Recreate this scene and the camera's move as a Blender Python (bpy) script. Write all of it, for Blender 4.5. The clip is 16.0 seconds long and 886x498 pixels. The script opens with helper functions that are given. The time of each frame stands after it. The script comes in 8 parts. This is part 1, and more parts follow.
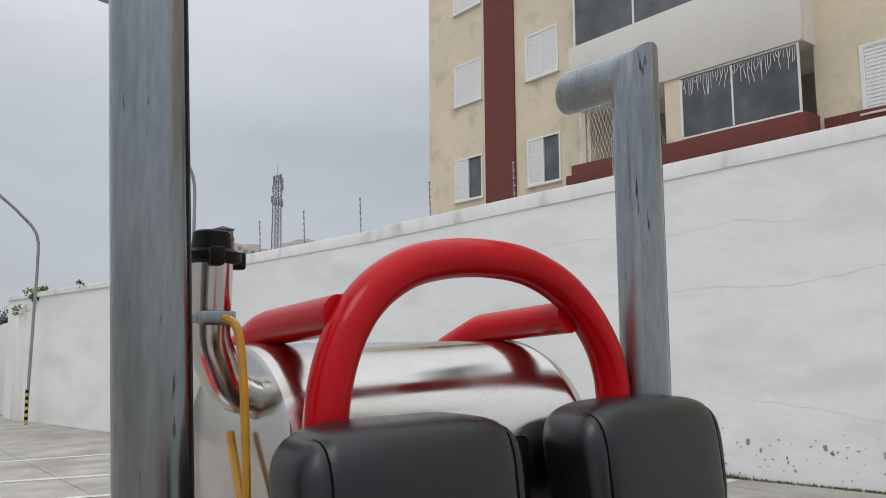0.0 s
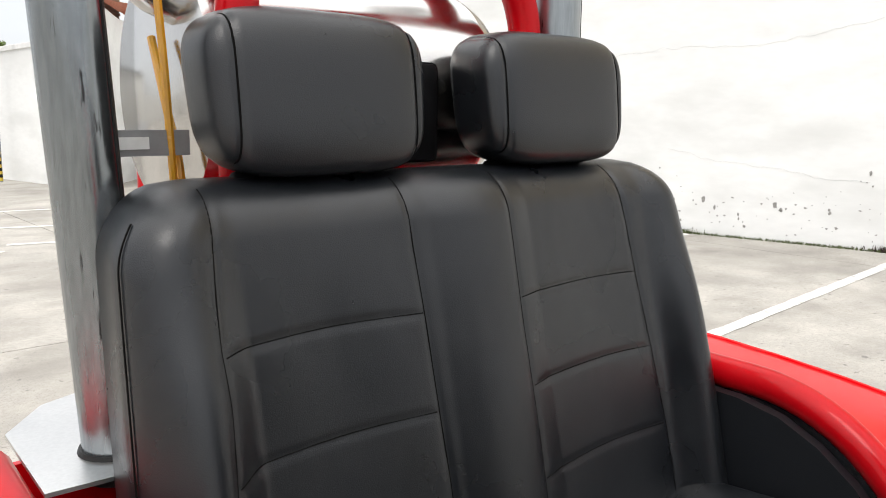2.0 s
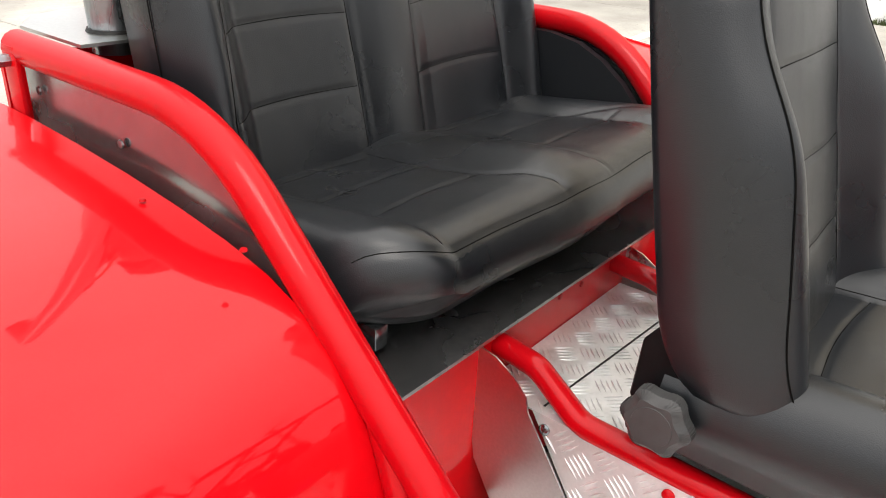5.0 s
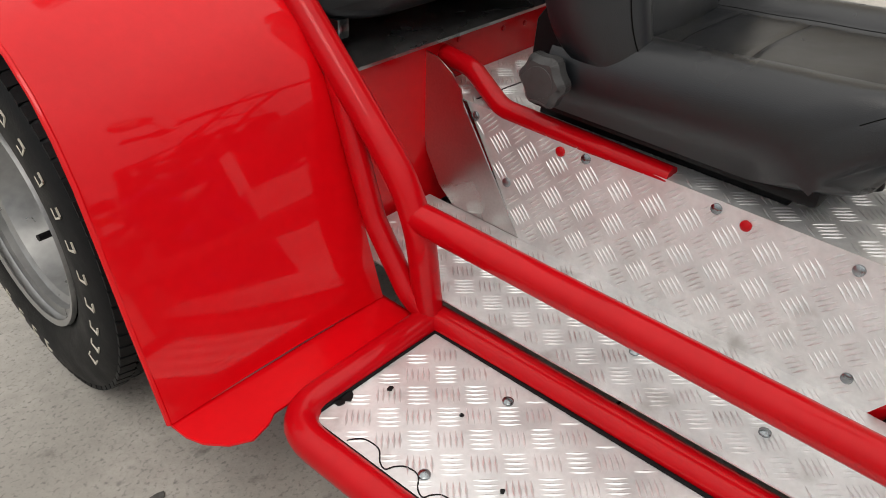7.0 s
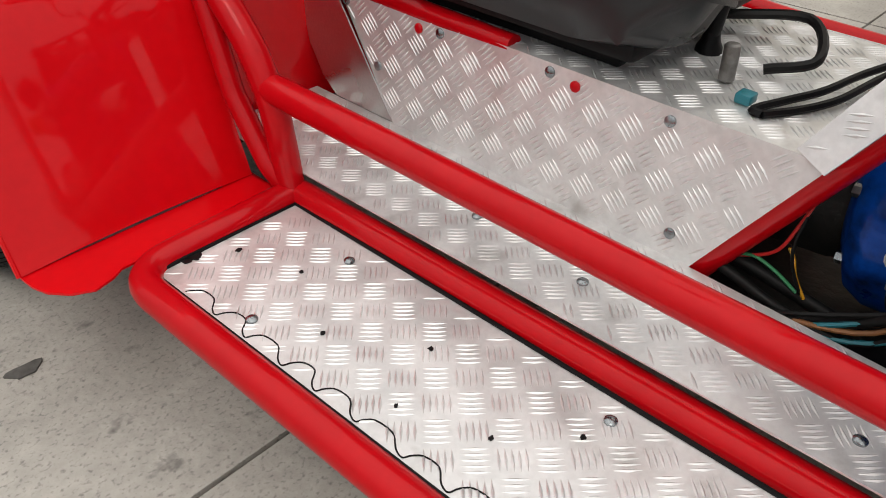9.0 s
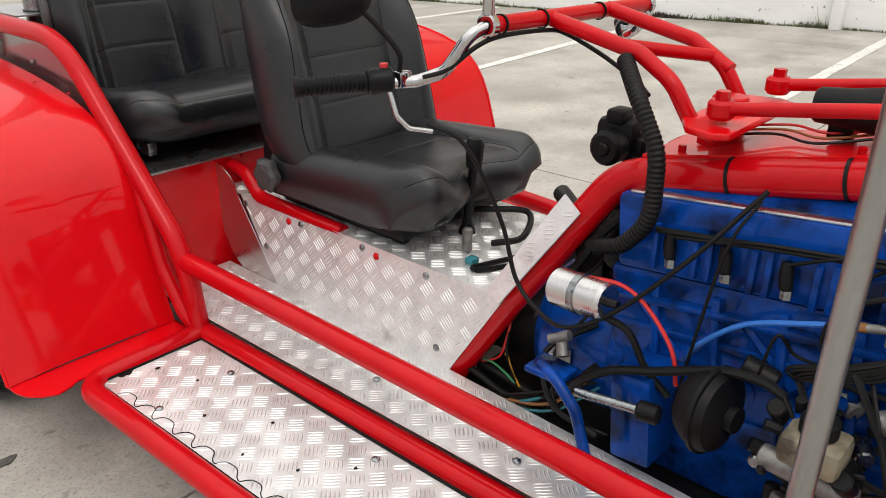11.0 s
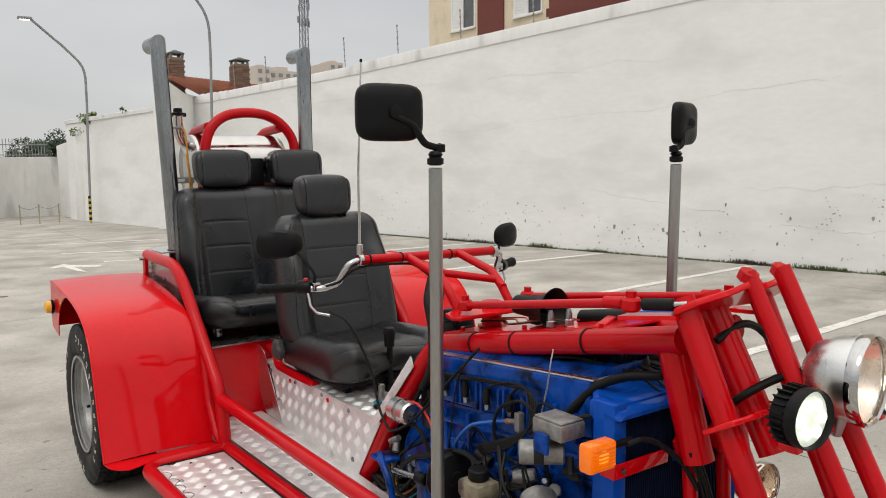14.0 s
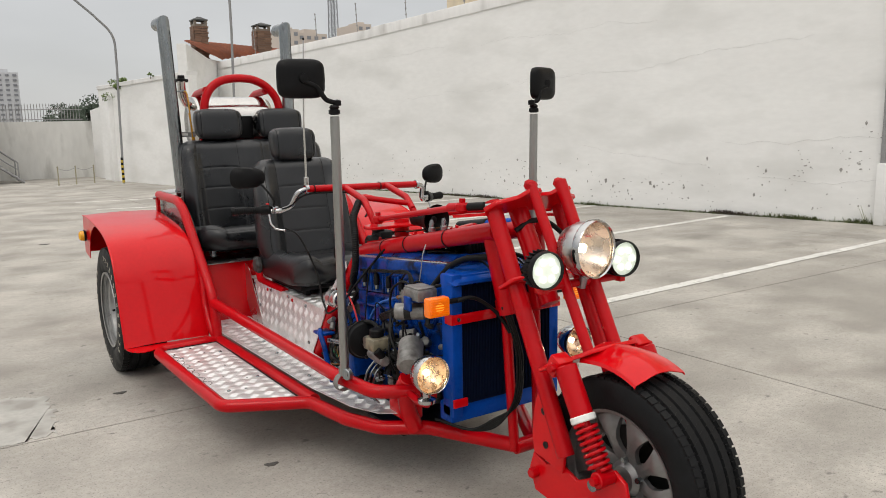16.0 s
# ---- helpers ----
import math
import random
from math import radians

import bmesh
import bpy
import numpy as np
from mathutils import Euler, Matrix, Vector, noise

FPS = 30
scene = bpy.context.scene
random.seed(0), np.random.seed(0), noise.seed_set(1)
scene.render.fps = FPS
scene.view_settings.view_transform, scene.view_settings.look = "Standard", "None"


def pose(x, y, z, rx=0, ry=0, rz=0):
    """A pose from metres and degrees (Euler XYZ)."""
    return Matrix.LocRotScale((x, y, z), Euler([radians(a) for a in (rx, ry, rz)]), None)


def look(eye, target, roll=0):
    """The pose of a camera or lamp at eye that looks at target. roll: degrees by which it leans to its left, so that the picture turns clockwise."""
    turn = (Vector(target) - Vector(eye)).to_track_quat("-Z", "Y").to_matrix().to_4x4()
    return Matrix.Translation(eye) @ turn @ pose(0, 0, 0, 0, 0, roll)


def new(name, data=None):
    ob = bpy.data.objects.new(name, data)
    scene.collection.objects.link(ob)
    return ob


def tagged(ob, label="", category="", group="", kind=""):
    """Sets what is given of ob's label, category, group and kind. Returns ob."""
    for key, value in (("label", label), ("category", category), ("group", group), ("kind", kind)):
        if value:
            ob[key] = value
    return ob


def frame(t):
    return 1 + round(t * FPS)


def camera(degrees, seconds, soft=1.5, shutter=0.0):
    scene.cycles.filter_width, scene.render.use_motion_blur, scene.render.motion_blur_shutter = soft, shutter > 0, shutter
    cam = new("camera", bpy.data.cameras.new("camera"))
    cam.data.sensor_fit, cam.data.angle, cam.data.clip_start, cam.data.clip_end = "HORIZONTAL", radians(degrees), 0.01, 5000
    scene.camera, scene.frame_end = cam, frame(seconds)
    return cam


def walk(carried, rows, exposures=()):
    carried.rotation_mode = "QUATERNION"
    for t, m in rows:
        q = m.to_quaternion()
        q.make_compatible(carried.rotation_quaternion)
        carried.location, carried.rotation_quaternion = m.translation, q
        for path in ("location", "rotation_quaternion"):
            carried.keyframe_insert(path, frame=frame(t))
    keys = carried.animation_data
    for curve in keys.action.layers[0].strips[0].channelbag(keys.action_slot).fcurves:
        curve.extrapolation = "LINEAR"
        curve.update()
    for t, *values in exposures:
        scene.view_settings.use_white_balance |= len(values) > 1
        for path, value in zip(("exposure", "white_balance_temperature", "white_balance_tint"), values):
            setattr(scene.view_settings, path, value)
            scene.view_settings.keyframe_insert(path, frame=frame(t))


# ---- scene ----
cam = camera(59.4, 16.0, 0.95)
PATH = [
    (0, (-0.648, 0.134, 1.542), (0.582, 1.695, 1.763), -0.4),
    (0.5, (-0.621, 0.094, 1.488), (0.587, 1.687, 1.53), 0.1),
    (1, (-0.608, 0.071, 1.432), (0.614, 1.652, 1.351), 0.0),
    (1.5, (-0.617, 0.035, 1.386), (0.632, 1.585, 1.188), -0.0),
    (2, (-0.633, 0.01, 1.343), (0.63, 1.521, 0.992), 0.5),
    (2.5, (-0.651, -0.018, 1.311), (0.618, 1.456, 0.845), 0.6),
    (3, (-0.67, -0.044, 1.274), (0.606, 1.38, 0.688), 0.1),
    (3.5, (-0.693, -0.074, 1.248), (0.608, 1.283, 0.566), 0.0),
    (4, (-0.753, -0.129, 1.23), (0.624, 1.119, 0.493), 0.3),
    (4.5, (-0.925, -0.201, 1.224), (0.529, 0.917, 0.426), 1.4),
    (5, (-1.03, -0.295, 1.217), (0.387, 0.807, 0.335), 3.0),
    (5.2, (-1.057, -0.353, 1.2), (0.32, 0.782, 0.297), 3.3),
    (7.3, (-1.256, -0.716, 1.054), (-0.025, 0.362, -0.096), 2.3),
    (7.5, (-1.201, -0.684, 0.997), (0.031, 0.391, -0.155), 2.7),
    (8, (-1.107, -0.725, 0.954), (0.091, 0.37, -0.215), 2.7),
    (8.5, (-1.092, -0.839, 0.961), (0.075, 0.26, -0.235), 1.8),
    (9, (-1.155, -0.994, 1.004), (0.015, 0.092, -0.201), 1.1),
    (9.2, (-1.172, -1.055, 1.016), (0.008, 0.025, -0.184), 1.0),
    (11.3, (-1.423, -1.732, 1.305), (-0.035, -0.464, 0.624), -0.3),
    (11.5, (-1.456, -1.792, 1.322), (-0.07, -0.469, 0.748), -0.3),
    (12, (-1.514, -1.936, 1.377), (-0.164, -0.516, 0.979), -0.6),
    (12.5, (-1.492, -2.181, 1.391), (-0.226, -0.666, 1.072), -0.6),
    (13, (-1.498, -2.455, 1.393), (-0.288, -0.885, 1.127), -0.5),
    (13.5, (-1.534, -2.715, 1.394), (-0.348, -1.121, 1.166), -0.6),
    (14, (-1.535, -2.974, 1.401), (-0.376, -1.361, 1.17), -0.4),
    (14.5, (-1.498, -3.26, 1.381), (-0.377, -1.626, 1.115), 0.0),
    (15, (-1.551, -3.494, 1.376), (-0.451, -1.851, 1.079), -0.3),
    (15.5, (-1.63, -3.724, 1.364), (-0.526, -2.088, 1.043), -0.9),
    (16, (-1.66, -3.942, 1.359), (-0.576, -2.293, 1.033), -1.0),
]
walk(cam, [(t, look(eye, target, roll)) for t, eye, target, roll in PATH],
     [(0, -0.47, 6350, 10), (0.6, -0.25, 6600, 10), (1.5, 0.12, 6700, 10), (2.5, 0.75, 6600, 10), (3.3, 1.08, 6700, 10), (4, 1.2, 6700, 10), (5.2, 0.62, 6900, 10), (7.5, -0.23, 6900, 10), (9, -0.23, 6900, 10),
      (11.5, 0.09, 6900, 10), (13, -0.13, 6900, 10), (14.5, -0.23, 6900, 10), (16, -0.25, 6900, 10)])

# ---- world and light ----
world = bpy.data.worlds.new("overcast_sky")
scene.world = world
world.use_nodes = True
wn, wl = world.node_tree.nodes, world.node_tree.links
wn.clear()
w_out = wn.new("ShaderNodeOutputWorld")
w_bg = wn.new("ShaderNodeBackground")
w_sky = wn.new("ShaderNodeTexSky")
w_sky.sky_type, w_sky.sun_disc = "NISHITA", False
w_sky.sun_elevation, w_sky.sun_rotation = radians(52), radians(250)
w_co = wn.new("ShaderNodeTexCoord")
w_sep = wn.new("ShaderNodeSeparateXYZ")
w_ramp = wn.new("ShaderNodeValToRGB")
w_ramp.color_ramp.elements[0].position, w_ramp.color_ramp.elements[0].color = 0.0, (6.0, 6.25, 6.6, 1)
w_ramp.color_ramp.elements[1].position, w_ramp.color_ramp.elements[1].color = 0.9, (17.0, 17.1, 17.3, 1)
w_mid = w_ramp.color_ramp.elements.new(0.25)
w_mid.color = (6.2, 6.45, 6.85, 1)
w_map = wn.new("ShaderNodeMapping")
w_map.inputs["Scale"].default_value = (1.0, 1.0, 3.2)
w_noise = wn.new("ShaderNodeTexNoise")
w_noise.inputs["Scale"].default_value, w_noise.inputs["Detail"].default_value = 2.2, 5.0
w_cr = wn.new("ShaderNodeMapRange")
w_cr.inputs["From Min"].default_value, w_cr.inputs["From Max"].default_value = 0.3, 0.7
w_cr.inputs["To Min"].default_value, w_cr.inputs["To Max"].default_value = 0.9, 1.1
w_mul = wn.new("ShaderNodeMix")
w_mul.data_type, w_mul.blend_type = "RGBA", "MULTIPLY"
w_mul.inputs["Factor"].default_value = 1.0
w_mix = wn.new("ShaderNodeMix")
w_mix.data_type = "RGBA"
w_mix.inputs["Factor"].default_value = 0.9
w_bg.inputs["Strength"].default_value = 0.12
wl.new(w_co.outputs["Generated"], w_sep.inputs[0])
wl.new(w_sep.outputs["Z"], w_ramp.inputs[0])
wl.new(w_co.outputs["Generated"], w_map.inputs["Vector"])
wl.new(w_map.outputs[0], w_noise.inputs["Vector"])
wl.new(w_noise.outputs[0], w_cr.inputs["Value"])
wl.new(w_ramp.outputs[0], w_mul.inputs["A"])
wl.new(w_cr.outputs[0], w_mul.inputs["B"])
wl.new(w_sky.outputs[0], w_mix.inputs["A"])
wl.new(w_mul.outputs["Result"], w_mix.inputs["B"])
wl.new(w_mix.outputs["Result"], w_bg.inputs["Color"])
wl.new(w_bg.outputs[0], w_out.inputs["Surface"])

sun = new("sun", bpy.data.lights.new("sun", "SUN"))
sun.data.energy, sun.data.angle, sun.data.color = 0.75, radians(25), (1.0, 0.97, 0.93)
sun.matrix_world = look((-6, -5, 11), (0, 0, 0))


# ---- materials ----
def mat(name, color, rough=0.5, metal=0.0, vary=0.12, scale=8.0, fine=60.0, bump=0.0, bump_scale=80.0, coat=0.0,
        dirt=None, dirt_at=(0.55, 0.7), dirt_scale=3.0, rough_vary=0.1, stretch=(1, 1, 1), emit=None, ior=1.5, per_piece=0.0, spec=0.5, speck=None):
    m = bpy.data.materials.new(name)
    m.use_nodes = True
    n, l = m.node_tree.nodes, m.node_tree.links
    b = n["Principled BSDF"]
    b.inputs["Roughness"].default_value, b.inputs["Metallic"].default_value = rough, metal
    b.inputs["IOR"].default_value, b.inputs["Specular IOR Level"].default_value = ior, spec
    if coat:
        b.inputs["Coat Weight"].default_value, b.inputs["Coat Roughness"].default_value = coat, 0.04
    co = n.new("ShaderNodeTexCoord")
    mp = n.new("ShaderNodeMapping")
    mp.inputs["Scale"].default_value = stretch
    l.new(co.outputs["Object"], mp.inputs["Vector"])

    def tex(s, detail=6.0):
        t = n.new("ShaderNodeTexNoise")
        t.inputs["Scale"].default_value, t.inputs["Detail"].default_value = s, detail
        l.new(mp.outputs[0], t.inputs["Vector"])
        return t.outputs[0]

    def ranged(v, a, c, lo=0.3, hi=0.7):
        r = n.new("ShaderNodeMapRange")
        r.inputs["From Min"].default_value, r.inputs["From Max"].default_value = lo, hi
        r.inputs["To Min"].default_value, r.inputs["To Max"].default_value = a, c
        l.new(v, r.inputs["Value"])
        return r.outputs[0]

    def mixed(fac, a, c, mode="MIX"):
        x = n.new("ShaderNodeMix")
        x.data_type, x.blend_type = "RGBA", mode
        for key, v in (("Factor", fac), ("A", a), ("B", c)):
            if isinstance(v, (int, float)):
                x.inputs[key].default_value = v if key == "Factor" else (v, v, v, 1)
            elif isinstance(v, tuple):
                x.inputs[key].default_value = (*v[:3], 1)
            else:
                l.new(v, x.inputs[key])
        return x.outputs["Result"]

    big, small = tex(scale), tex(fine)
    col = mixed(1.0, color, ranged(big, 1 - vary, 1 + vary), "MULTIPLY")
    col = mixed(1.0, col, ranged(small, 1 - vary * 0.6, 1 + vary * 0.6), "MULTIPLY")
    if per_piece:
        info = n.new("ShaderNodeObjectInfo")
        col = mixed(1.0, col, ranged(info.outputs["Random"], 1 - per_piece, 1 + per_piece, 0, 1), "MULTIPLY")
    if dirt:
        spots = ranged(tex(dirt_scale, 9.0), 0.0, 1.0, *dirt_at)
        col = mixed(spots, col, dirt)
    if speck:
        streaks = ranged(tex(0.34, 10.0), 0.0, 0.45, 0.48, 0.66)
        col = mixed(streaks, col, dirt)
        col = mixed(ranged(tex(13.0, 4.0), 0.0, 0.8, 0.66, 0.73), col, speck)
        col = mixed(ranged(tex(110.0, 2.0), 0.0, 0.75, 0.55, 0.74), col, speck)
    l.new(col, b.inputs["Base Color"])
    l.new(ranged(big, max(0.02, rough - rough_vary), min(1, rough + rough_vary)), b.inputs["Roughness"])
    if bump:
        bp = n.new("ShaderNodeBump")
        bp.inputs["Strength"].default_value, bp.inputs["Distance"].default_value = bump, 0.004
        l.new(tex(bump_scale), bp.inputs["Height"])
        l.new(bp.outputs[0], b.inputs["Normal"])
    if emit:
        b.inputs["Emission Color"].default_value, b.inputs["Emission Strength"].default_value = (*emit[:3], 1), emit[3]
    return m


RED = mat("red_enamel", (0.60, 0.002, 0.006), 0.35, vary=0.05, coat=0.55, rough_vary=0.03, bump=0.02, bump_scale=10, spec=0.06)
RED_TUBE = mat("red_tube_enamel", (0.46, 0.002, 0.006), 0.33, vary=0.07, coat=0.36, rough_vary=0.03, bump=0.02, bump_scale=30, spec=0.05)
VINYL = mat("black_vinyl", (0.0072, 0.0083, 0.0102), 0.32, vary=0.15, scale=5, fine=300, bump=0.12, bump_scale=650, rough_vary=0.10, spec=0.56)
THREAD = mat("black_seam", (0.003, 0.0028, 0.0026), 0.7, spec=0.08)
GALV = mat("galvanised_steel", (0.27, 0.29, 0.30), 0.26, metal=0.95, vary=0.22, scale=16, fine=190, stretch=(1, 1, 0.14),
           dirt=(0.05, 0.05, 0.053), dirt_at=(0.66, 0.70), dirt_scale=110, bump=0.06, bump_scale=60)
STAINLESS = mat("polished_stainless", (0.56, 0.545, 0.525), 0.17, metal=1.0, vary=0.06, scale=10, fine=200, rough_vary=0.07, bump=0.03, bump_scale=9)
BRUSHED = mat("brushed_aluminium", (0.62, 0.62, 0.61), 0.32, metal=1.0, vary=0.08, scale=6, fine=200, rough_vary=0.1)
TREAD = mat("tread_plate_aluminium", (0.72, 0.72, 0.715), 0.45, metal=0.62, vary=0.09, scale=14, fine=90, rough_vary=0.12,
            dirt=(0.36, 0.345, 0.325), dirt_at=(0.60, 0.80), dirt_scale=11, bump=0.10, bump_scale=40)
POLE_ALU = mat("satin_aluminium_pole", (0.32, 0.32, 0.31), 0.3, metal=0.95, vary=0.1, scale=8, fine=150, stretch=(1, 1, 0.2))
DARKSHEET = mat("dark_sheet_steel", (0.34, 0.34, 0.345), 0.24, metal=0.9, vary=0.15, scale=7, rough_vary=0.1)
CHROME = mat("chrome", (0.48, 0.48, 0.48), 0.09, metal=1.0, vary=0.03, rough_vary=0.03)
ALLOY = mat("alloy_wheel_silver", (0.26, 0.26, 0.26), 0.42, metal=0.8, vary=0.1, scale=20)
RIMPAINT = mat("silver_steel_rim", (0.36, 0.36, 0.355), 0.36, metal=0.75, vary=0.12, scale=20)
CAST = mat("cast_aluminium", (0.24, 0.235, 0.225), 0.5, metal=0.6, vary=0.2, scale=30, dirt=(0.06, 0.05, 0.04), dirt_at=(0.55, 0.7), dirt_scale=14, bump=0.2, bump_scale=160)
BLACK = mat("black_plastic", (0.005, 0.005, 0.0055), 0.45, vary=0.15, scale=20, bump=0.1, bump_scale=300, spec=0.16)
HOSE = mat("black_rubber_hose", (0.005, 0.005, 0.005), 0.5, vary=0.2, scale=30, spec=0.2)
TYRE = mat("tyre_rubber", (0.0060, 0.0064, 0.0072), 0.55, vary=0.3, scale=18, bump=0.15, bump_scale=200, spec=0.18)
LETTER = mat("tyre_outline_lettering", (0.55, 0.52, 0.44), 0.7)
GREEN_WIRE = mat("green_wire_insulation", (0.03, 0.22, 0.09), 0.45)
GREASE = mat("greasy_dark_metal", (0.010, 0.0095, 0.009), 0.45, metal=0.1, vary=0.4, scale=25, bump=0.3, bump_scale=90, spec=0.3)
BLUE = mat("blue_radiator_enamel", (0.0006, 0.058, 0.35), 0.3, vary=0.12, scale=10, coat=0.25, bump=0.08, bump_scale=60, spec=0.04,
           dirt=(0.001, 0.018, 0.11), dirt_at=(0.62, 0.78), dirt_scale=9)
# Darker copy of the radiator blue; the engine bay's shade is in its colour.
SHADED_BLUE = mat("shaded_blue_engine_enamel", (0.0005, 0.044, 0.26), 0.34, vary=0.3, scale=14, coat=0.3, bump=0.3, bump_scale=45, spec=0.05,
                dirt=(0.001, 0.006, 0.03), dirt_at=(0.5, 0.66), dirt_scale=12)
CORE = mat("radiator_fins", (0.002, 0.006, 0.022), 0.7, vary=0.2, scale=30, spec=0.1)
AMBER = mat("amber_lens_plastic", (0.75, 0.15, 0.004), 0.2, vary=0.1, scale=40, coat=0.3, emit=(1.0, 0.20, 0.005, 0.3))
AMBER_HOT = mat("lit_amber_centre", (0.9, 0.3, 0.02), 0.3, emit=(1.0, 0.33, 0.015, 0.7))
AMBER_Y = mat("yellow_amber_lens", (0.75, 0.36, 0.01), 0.15, vary=0.1, scale=40, coat=0.5)
LED = mat("lit_led_lens", (0.8, 0.85, 0.8), 0.2, emit=(0.80, 0.95, 0.76, 0.45))
LED_CUP = mat("lit_led_cup", (0.9, 0.95, 0.9), 0.2, emit=(0.95, 1.0, 0.92, 0.9))
BULB = mat("lit_bulb", (1.0, 0.9, 0.7), 0.2, emit=(1.0, 0.82, 0.52, 14.0))
REFLECTOR = mat("lamp_reflector", (0.86, 0.72, 0.62), 0.28, metal=1.0, vary=0.06, scale=30, bump=0.05, bump_scale=30)
REFLECTOR_FOG = mat("fog_lamp_reflector", (0.88, 0.66, 0.48), 0.28, metal=1.0, vary=0.10, scale=60, bump=0.2, bump_scale=60)
YELLOW_HOSE = mat("amber_vinyl_hose", (0.55, 0.27, 0.02), 0.2, vary=0.1, scale=20, coat=0.4)
TEAL = mat("teal_connector", (0.01, 0.16, 0.2), 0.4)
RED_WIRE = mat("red_wire", (0.5, 0.02, 0.02), 0.4)
WHITE_NYLON = mat("white_nylon", (0.75, 0.75, 0.72), 0.5)
ORANGE_CAP = mat("brown_plastic_cap", (0.25, 0.10, 0.03), 0.5)
BLUE_WIRE = mat("blue_wire", (0.02, 0.14, 0.5), 0.4)

CONCRETE = mat("parking_lot_concrete", (0.43, 0.406, 0.366), 0.82, vary=0.18, scale=1.7, fine=30, bump=0.6, bump_scale=60,
               dirt=(0.255, 0.238, 0.21), dirt_at=(0.43, 0.72), dirt_scale=1.5, stretch=(1, 1.2, 1), speck=(0.15, 0.142, 0.13))
JOINT = mat("dark_joint_filler", (0.045, 0.043, 0.04), 0.9)
LINE = mat("worn_white_road_paint", (0.66, 0.65, 0.61), 0.75, vary=0.12, scale=5, fine=60, dirt=(0.36, 0.34, 0.31), dirt_at=(0.58, 0.72), dirt_scale=14)
PATCH = mat("pale_mortar_patch", (0.43, 0.42, 0.39), 0.85, vary=0.12, scale=4, fine=40, dirt=(0.30, 0.285, 0.26), dirt_at=(0.5, 0.62), dirt_scale=5)
PLASTER = mat("whitewashed_plaster", (0.795, 0.795, 0.78), 0.85, vary=0.04, scale=0.9, fine=14, bump=0.3, bump_scale=9,
              dirt=(0.68, 0.68, 0.66), dirt_at=(0.50, 0.74), dirt_scale=1.5, stretch=(1, 0.45, 1.3))
COPING = mat("weathered_wall_coping", (0.72, 0.715, 0.70), 0.85, vary=0.06, scale=2, fine=12, dirt=(0.42, 0.41, 0.39), dirt_at=(0.56, 0.78), dirt_scale=3, stretch=(1, 1, 0.3))
OLD_PLASTER = mat("streaked_grey_plaster", (0.64, 0.635, 0.61), 0.9, vary=0.08, scale=1.2, fine=9, dirt=(0.34, 0.33, 0.31), dirt_at=(0.52, 0.75), dirt_scale=2.2, stretch=(1, 1, 0.35))
CHIP = mat("chipped_render_grey", (0.30, 0.29, 0.275), 0.9, vary=0.2, scale=30)
POTHOLE = mat("dark_chipped_hole", (0.09, 0.085, 0.078), 0.95, vary=0.4, scale=40)
CRACK = mat("hairline_crack", (0.64, 0.64, 0.63), 0.9, vary=0.1, scale=20)
MOSS = mat("moss_and_weeds", (0.085, 0.105, 0.04), 0.9, vary=0.5, scale=20)
WEED = mat("dry_pale_weed", (0.26, 0.27, 0.14), 0.9, vary=0.3, scale=20)
SOIL = mat("dark_leaf_litter", (0.06, 0.045, 0.035), 0.95, vary=0.4, scale=30)
STUCCO = mat("beige_stucco", (0.70, 0.605, 0.455), 0.9, vary=0.06, scale=0.6, fine=8, bump=0.8, bump_scale=6, dirt=(0.50, 0.43, 0.33), dirt_at=(0.55, 0.75), dirt_scale=1.4)
MAROON = mat("maroon_stucco", (0.155, 0.043, 0.034), 0.88, vary=0.08, scale=1, fine=10, bump=0.4, bump_scale=9)
CREAM = mat("cream_parapet_paint", (0.68, 0.65, 0.60), 0.85, vary=0.04, scale=0.8, fine=9, dirt=(0.55, 0.52, 0.48), dirt_at=(0.62, 0.8), dirt_scale=1.5)
SHUTTER = mat("white_aluminium_shutter", (0.78, 0.78, 0.77), 0.5, vary=0.03)
GLASS_DARK = mat("dark_window_glass", (0.10, 0.105, 0.11), 0.08, vary=0.35, scale=0.9, fine=2.5)
# Dark tone puts the recess shade into the balcony back walls.
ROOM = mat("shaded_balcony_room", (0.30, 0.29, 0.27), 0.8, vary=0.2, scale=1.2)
TILE = mat("terracotta_roof_tile", (0.40, 0.135, 0.07), 0.85, vary=0.22, scale=5, fine=30, per_piece=0.2)
BRICK = mat("brown_chimney_brick", (0.20, 0.125, 0.09), 0.9, vary=0.2, scale=9, per_piece=0.2)
MORTAR = mat("chimney_mortar", (0.22, 0.19, 0.16), 0.9)
SLATE = mat("dark_chimney_cap", (0.07, 0.075, 0.075), 0.8)
POLE = mat("grey_painted_pole", (0.24, 0.245, 0.25), 0.55, vary=0.1, scale=4)
STEEL_GREY = mat("weathered_steel", (0.30, 0.30, 0.30), 0.6, metal=0.4, vary=0.15, scale=6)
TOWER = mat("lattice_tower_steel", (0.22, 0.23, 0.25), 0.7)
FAR_WALL = mat("distant_beige_tower_block", (0.52, 0.46, 0.41), 0.9, vary=0.05, scale=0.1)
FAR_WHITE = mat("distant_white_tower_block", (0.52, 0.53, 0.55), 0.9, vary=0.05, scale=0.1)
FAR_DARK = mat("distant_window", (0.20, 0.21, 0.23), 0.5)
LEAF = mat("dark_tree_foliage", (0.06, 0.085, 0.058), 0.8, vary=0.4, scale=0.5, fine=4)
LEAF_LIGHT = mat("fresh_garden_foliage", (0.12, 0.17, 0.05), 0.7, vary=0.4, scale=4, fine=20)
